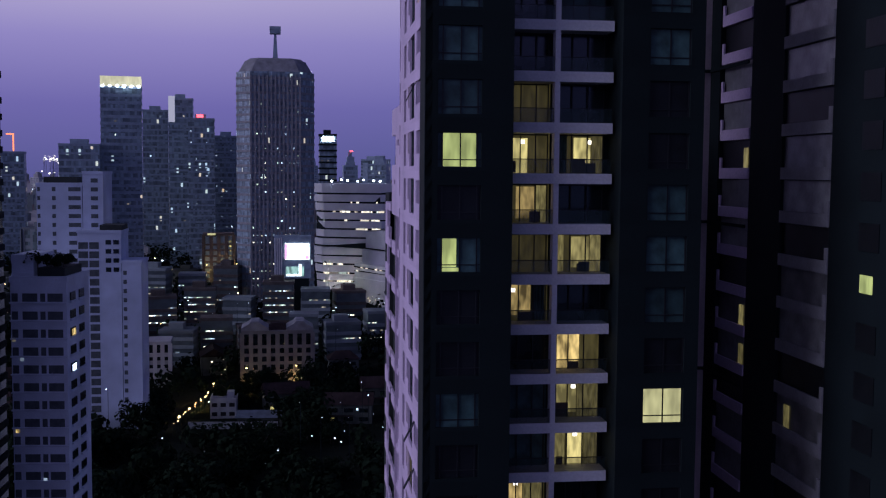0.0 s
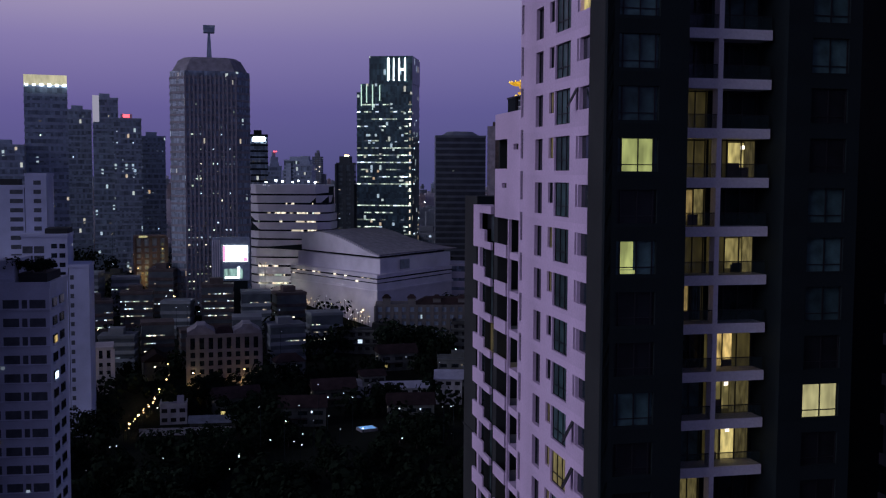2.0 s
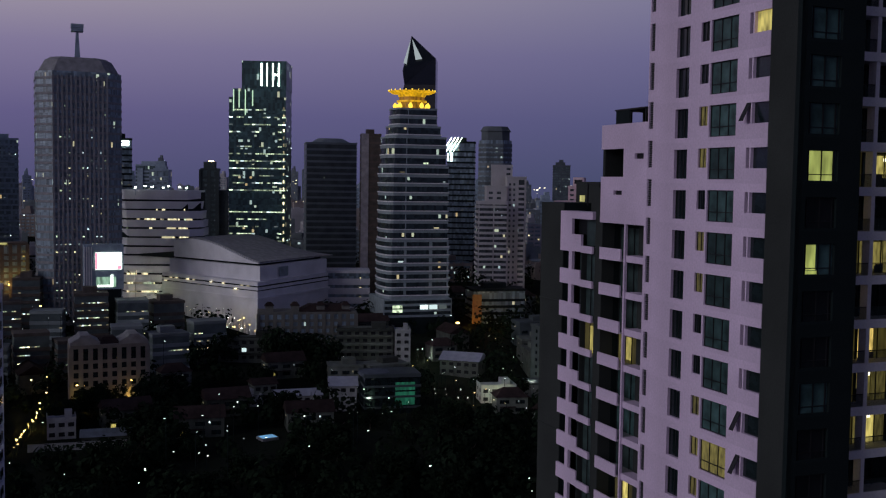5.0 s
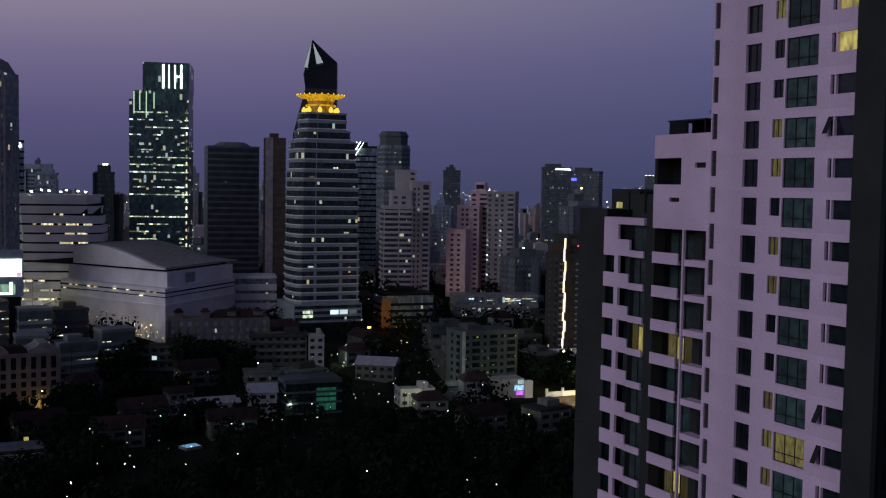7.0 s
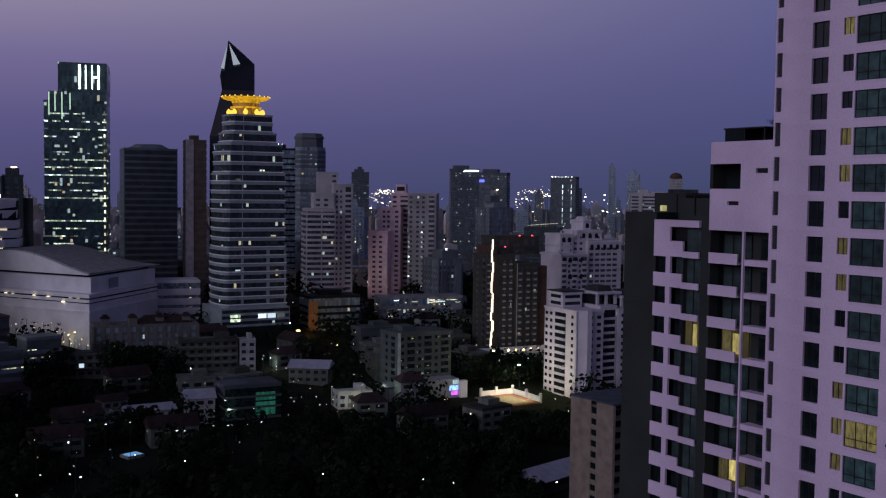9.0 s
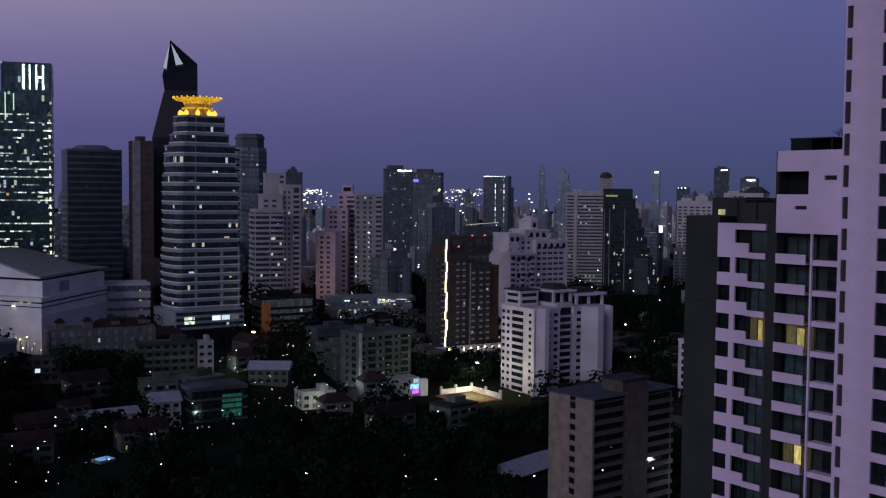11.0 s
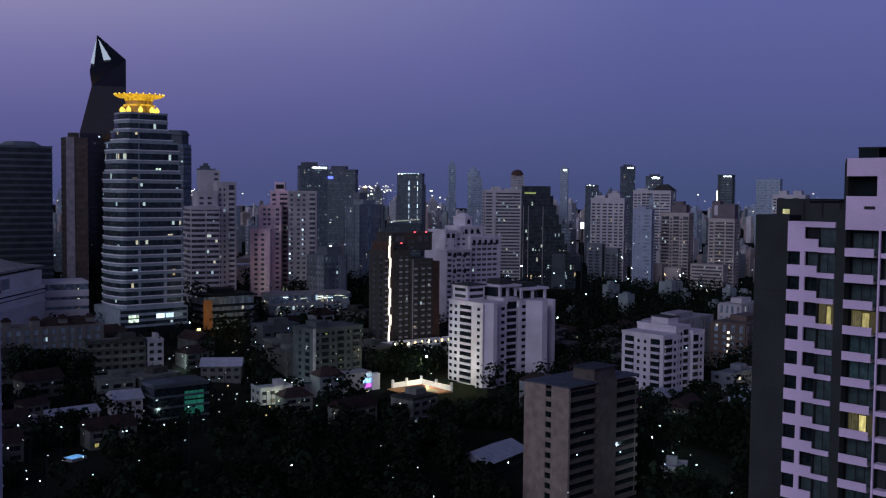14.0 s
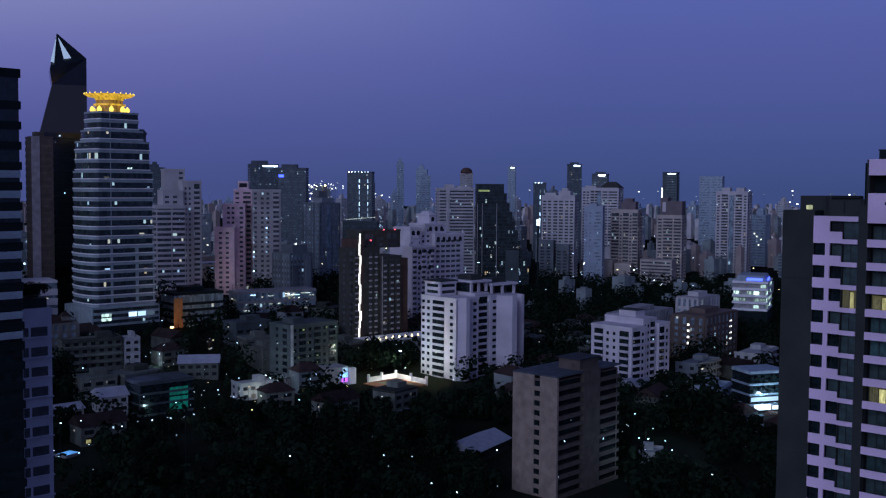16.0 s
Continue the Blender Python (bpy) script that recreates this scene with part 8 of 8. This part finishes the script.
def lamp(x, y, kind, lift=0.0, size=None, head=None):
    ob = solid("street_lamp", POLE, {"white": "white street lamp on a thin pole", "warm": "orange street lamp on a thin pole", "glare": "bright white floodlight on a pole", "flame": "bright orange floodlight on a pole"}[kind], "street lamp", "lamps among the gardens", x, y, ground_z(y, x) + (lift + pick.uniform(1.0, 5.0) if head is None else head - 6.8), pick.uniform(0, 360))
    part("head", pick.choice(HEADS[kind]) if size is None else HEADS[kind][size], ob)


for i in range(26):
    lamp(-52 + 0.46 * i + pick.uniform(-0.4, 0.4), 287 + 3.0 * i, "warm", size=(0, 1, 0, 2)[i % 4], head=4.0)
for x, y in ((-41, 359), (-29, 343), (-45, 552), (-64, 576), (-69, 592), (-49, 543), (-59, 570), (-50, 554), (-43, 545), (-40, 570), (-68, 512), (-79, 640)):
    lamp(x, y, "warm", 0.0)
for i in range(22):
    lamp(28 + 1.0 * i + pick.uniform(-0.6, 0.6), 441 + pick.uniform(-6, 3), pick.choice(("warm", "warm", "white")), size=pick.choice((0, 1, 2)), head=pick.uniform(2, 7))
for x, y in ((-3, 488), (1, 486), (6, 481), (9, 480), (13, 484), (16, 486)):
    lamp(x, y, "white", size=2, head=pick.uniform(3, 7))
for x, y in ((-9, 455), (-4, 449), (1, 457), (7, 460)):
    lamp(x, y, "white", size=2, head=6.0)
for x, y in ((-84, 516), (-13, 341), (-31.5, 341), (146, 411)):
    lamp(x, y, "flame")
for x, y in ((-93, 558), (203, 311)):
    lamp(x, y, "glare", 2.0)
for x, y in ((-69, 509), (-64, 517), (-3, 430), (4, 428), (10, 424), (19, 420), (-4, 412), (-4, 238), (-71, 279), (4, 233), (3, 270), (11, 263), (10, 282), (45, 249), (19, 265), (-10, 256), (66, 308), (66, 352), (63, 340), (112, 368), (119, 377), (111, 374)):
    lamp(x, y, "white", 6.0 if y < 290 else 0.0)
for x, y in ((77, 326), (77, 370), (76, 319), (75, 312), (72, 296), (66, 276), (56, 211), (53, 271), (35, 269), (175, 253), (112, 312), (125, 312), (108, 332), (115, 340), (145, 337), (92, 214), (79, 195), (78, 192), (72, 170), (76, 163), (114, 181), (84, 188), (189, 177), (180, 173), (147, 147), (138, 119), (302, 183), (233, 180), (104, 149)):
    lamp(x, y, "white")
for i in range(26):
    lamp(22 + 1.1 * i + pick.uniform(-1, 1), 468 - 1.75 * i + pick.uniform(-4, 0), pick.choice(("warm", "warm", "white")), pick.uniform(-5, 1), pick.choice((0, 1, 2)))
for i in range(60):
    x, y = somewhere(-14, 70, 400, 640)
    if free(x, y, 0.5):
        lamp(x, y, pick.choice(("white", "white", "warm")))

# small lamps along the lanes of the business quarter's foot
for i in range(70):
    x, y = somewhere(-8, 14, 410, 640)
    if free(x, y, 0.3):
        lamp(x, y, pick.choice(("white", "white", "warm")), pick.uniform(2, 9), pick.choice((0, 1, 1, 2)))

# little lights round the garden houses
for i in range(60):
    x, y = pick.uniform(55, 160), pick.uniform(285, 400)
    if free(x, y, 0.2):
        lamp(x, y, pick.choice(("white", "white", "warm")), size=pick.choice((0, 0, 1)), head=pick.uniform(4, 7.5))

for spots, sizes, up in ((GLINTS, (0, 1, 1), 4.5), (FLARES, (2,), 4.0)):
    for x, y in spots:
        lamp(x, y, "white", size=pick.choice(sizes), head=up)

# what those lamps light
for name, x, y, z, watts, col in (("court_light", 196, 301, 4.5, 14000, (1.0, 0.88, 0.6)), ("wall_light", 164, 430, 13, 2400, (1.0, 0.5, 0.12)), ("tower_foot_light", 234, 490, 27, 3200, (1.0, 0.8, 0.72)), ("foot_light", -13, 343, 1, 600, (1.0, 0.6, 0.2)), ("porch_foot_light", -31, 343.4, 0, 350, (1.0, 0.6, 0.2)), ("amber_foot_light", -54, 506, 27, 2600, (1.0, 0.62, 0.22)), ("street_light", 4, 497, 18, 2600, (1.0, 0.95, 0.85)), ("hall_foot_light", 30, 452, 11, 500, (1.0, 0.8, 0.45)), ("porch_light", 149, 147, 2, 1500, (0.8, 0.92, 1.0)),
                                  ("deck_light", 218, 339, 6, 2200, (0.95, 0.98, 0.9)), ("villa_light", 70, 313, 1, 900, (0.95, 1.0, 0.85)), ("doorway_light", 124, 314, -1, 350, (1.0, 0.85, 0.55)), ("garden_light", 80, 360, 2, 700, (0.9, 1.0, 0.85)), ("podium_light", 119, 383, 4, 900, (0.85, 0.95, 1.0)), ("white_house_light", 177, 153, -7.5, 700, (0.85, 0.97, 1.0)), ("garden_glow", 202, 176, -1, 1600, (0.75, 1.0, 0.85)), ("tree_light", 204, 318, 3, 1800, (1.0, 0.9, 0.6)), ("lane_light", 112, 310, 3, 2500, (0.9, 1.0, 0.92)), ("yard_light", 143, 326, 3, 1400, (0.95, 1.0, 0.9)), ("lane_lamp", -47, 322, 4, 1600, (1.0, 0.66, 0.25)), ("shop_light", 240, 148, 3, 3000, (0.85, 0.95, 1.0)), ("east_light", 300, 190, 3, 2500, (1.0, 0.75, 0.4))):
    lm = new(name, bpy.data.lights.new(name, "POINT"))
    lm.data.energy, lm.data.color, lm.data.shadow_soft_size = watts, col, 0.6
    lm.location = (x, y, z)
pool = thing("garden_pool", 27, 289, ground_z(289) + 0.4, 15, "small glowing blue garden pool", "pool")
part("rim", boxes("rim", [(-3.0, 3.0, -2.4, 2.4, -0.5, 0.5)], CONCRETE), pool)
part("water", boxes("water", [(-2.6, 2.6, -2.0, 2.0, 0.5, 0.56)], light_of("lit_pool_water", (0.22, 0.50, 1.0), 0.8, 0.5, 0.5)), pool, "blue lit water")
shop = tower("shop_block", 246, 156, 16, 12, 12, -30, "glass-fronted shop block with bright white lower floors", STEEL, floor=4.0, band=0.8, lit=0.0, category="shop", plant=False)
part("shop_window", boxes("shop_window", [(-6.0, 1.5, -6.4, -6.3, -2.6, -0.6)], SCREEN), shop, "bright shop window")
part("shop_window", boxes("shop_window", [(2.2, 5.5, -6.4, -6.3, -2.6, -1.2)], SCREEN), shop, "bright shop window")
part("shop_window", boxes("shop_window", [(-7.5, 7.5, -6.4, -6.3, 0.8, 2.4)], LIT_COOL), shop)
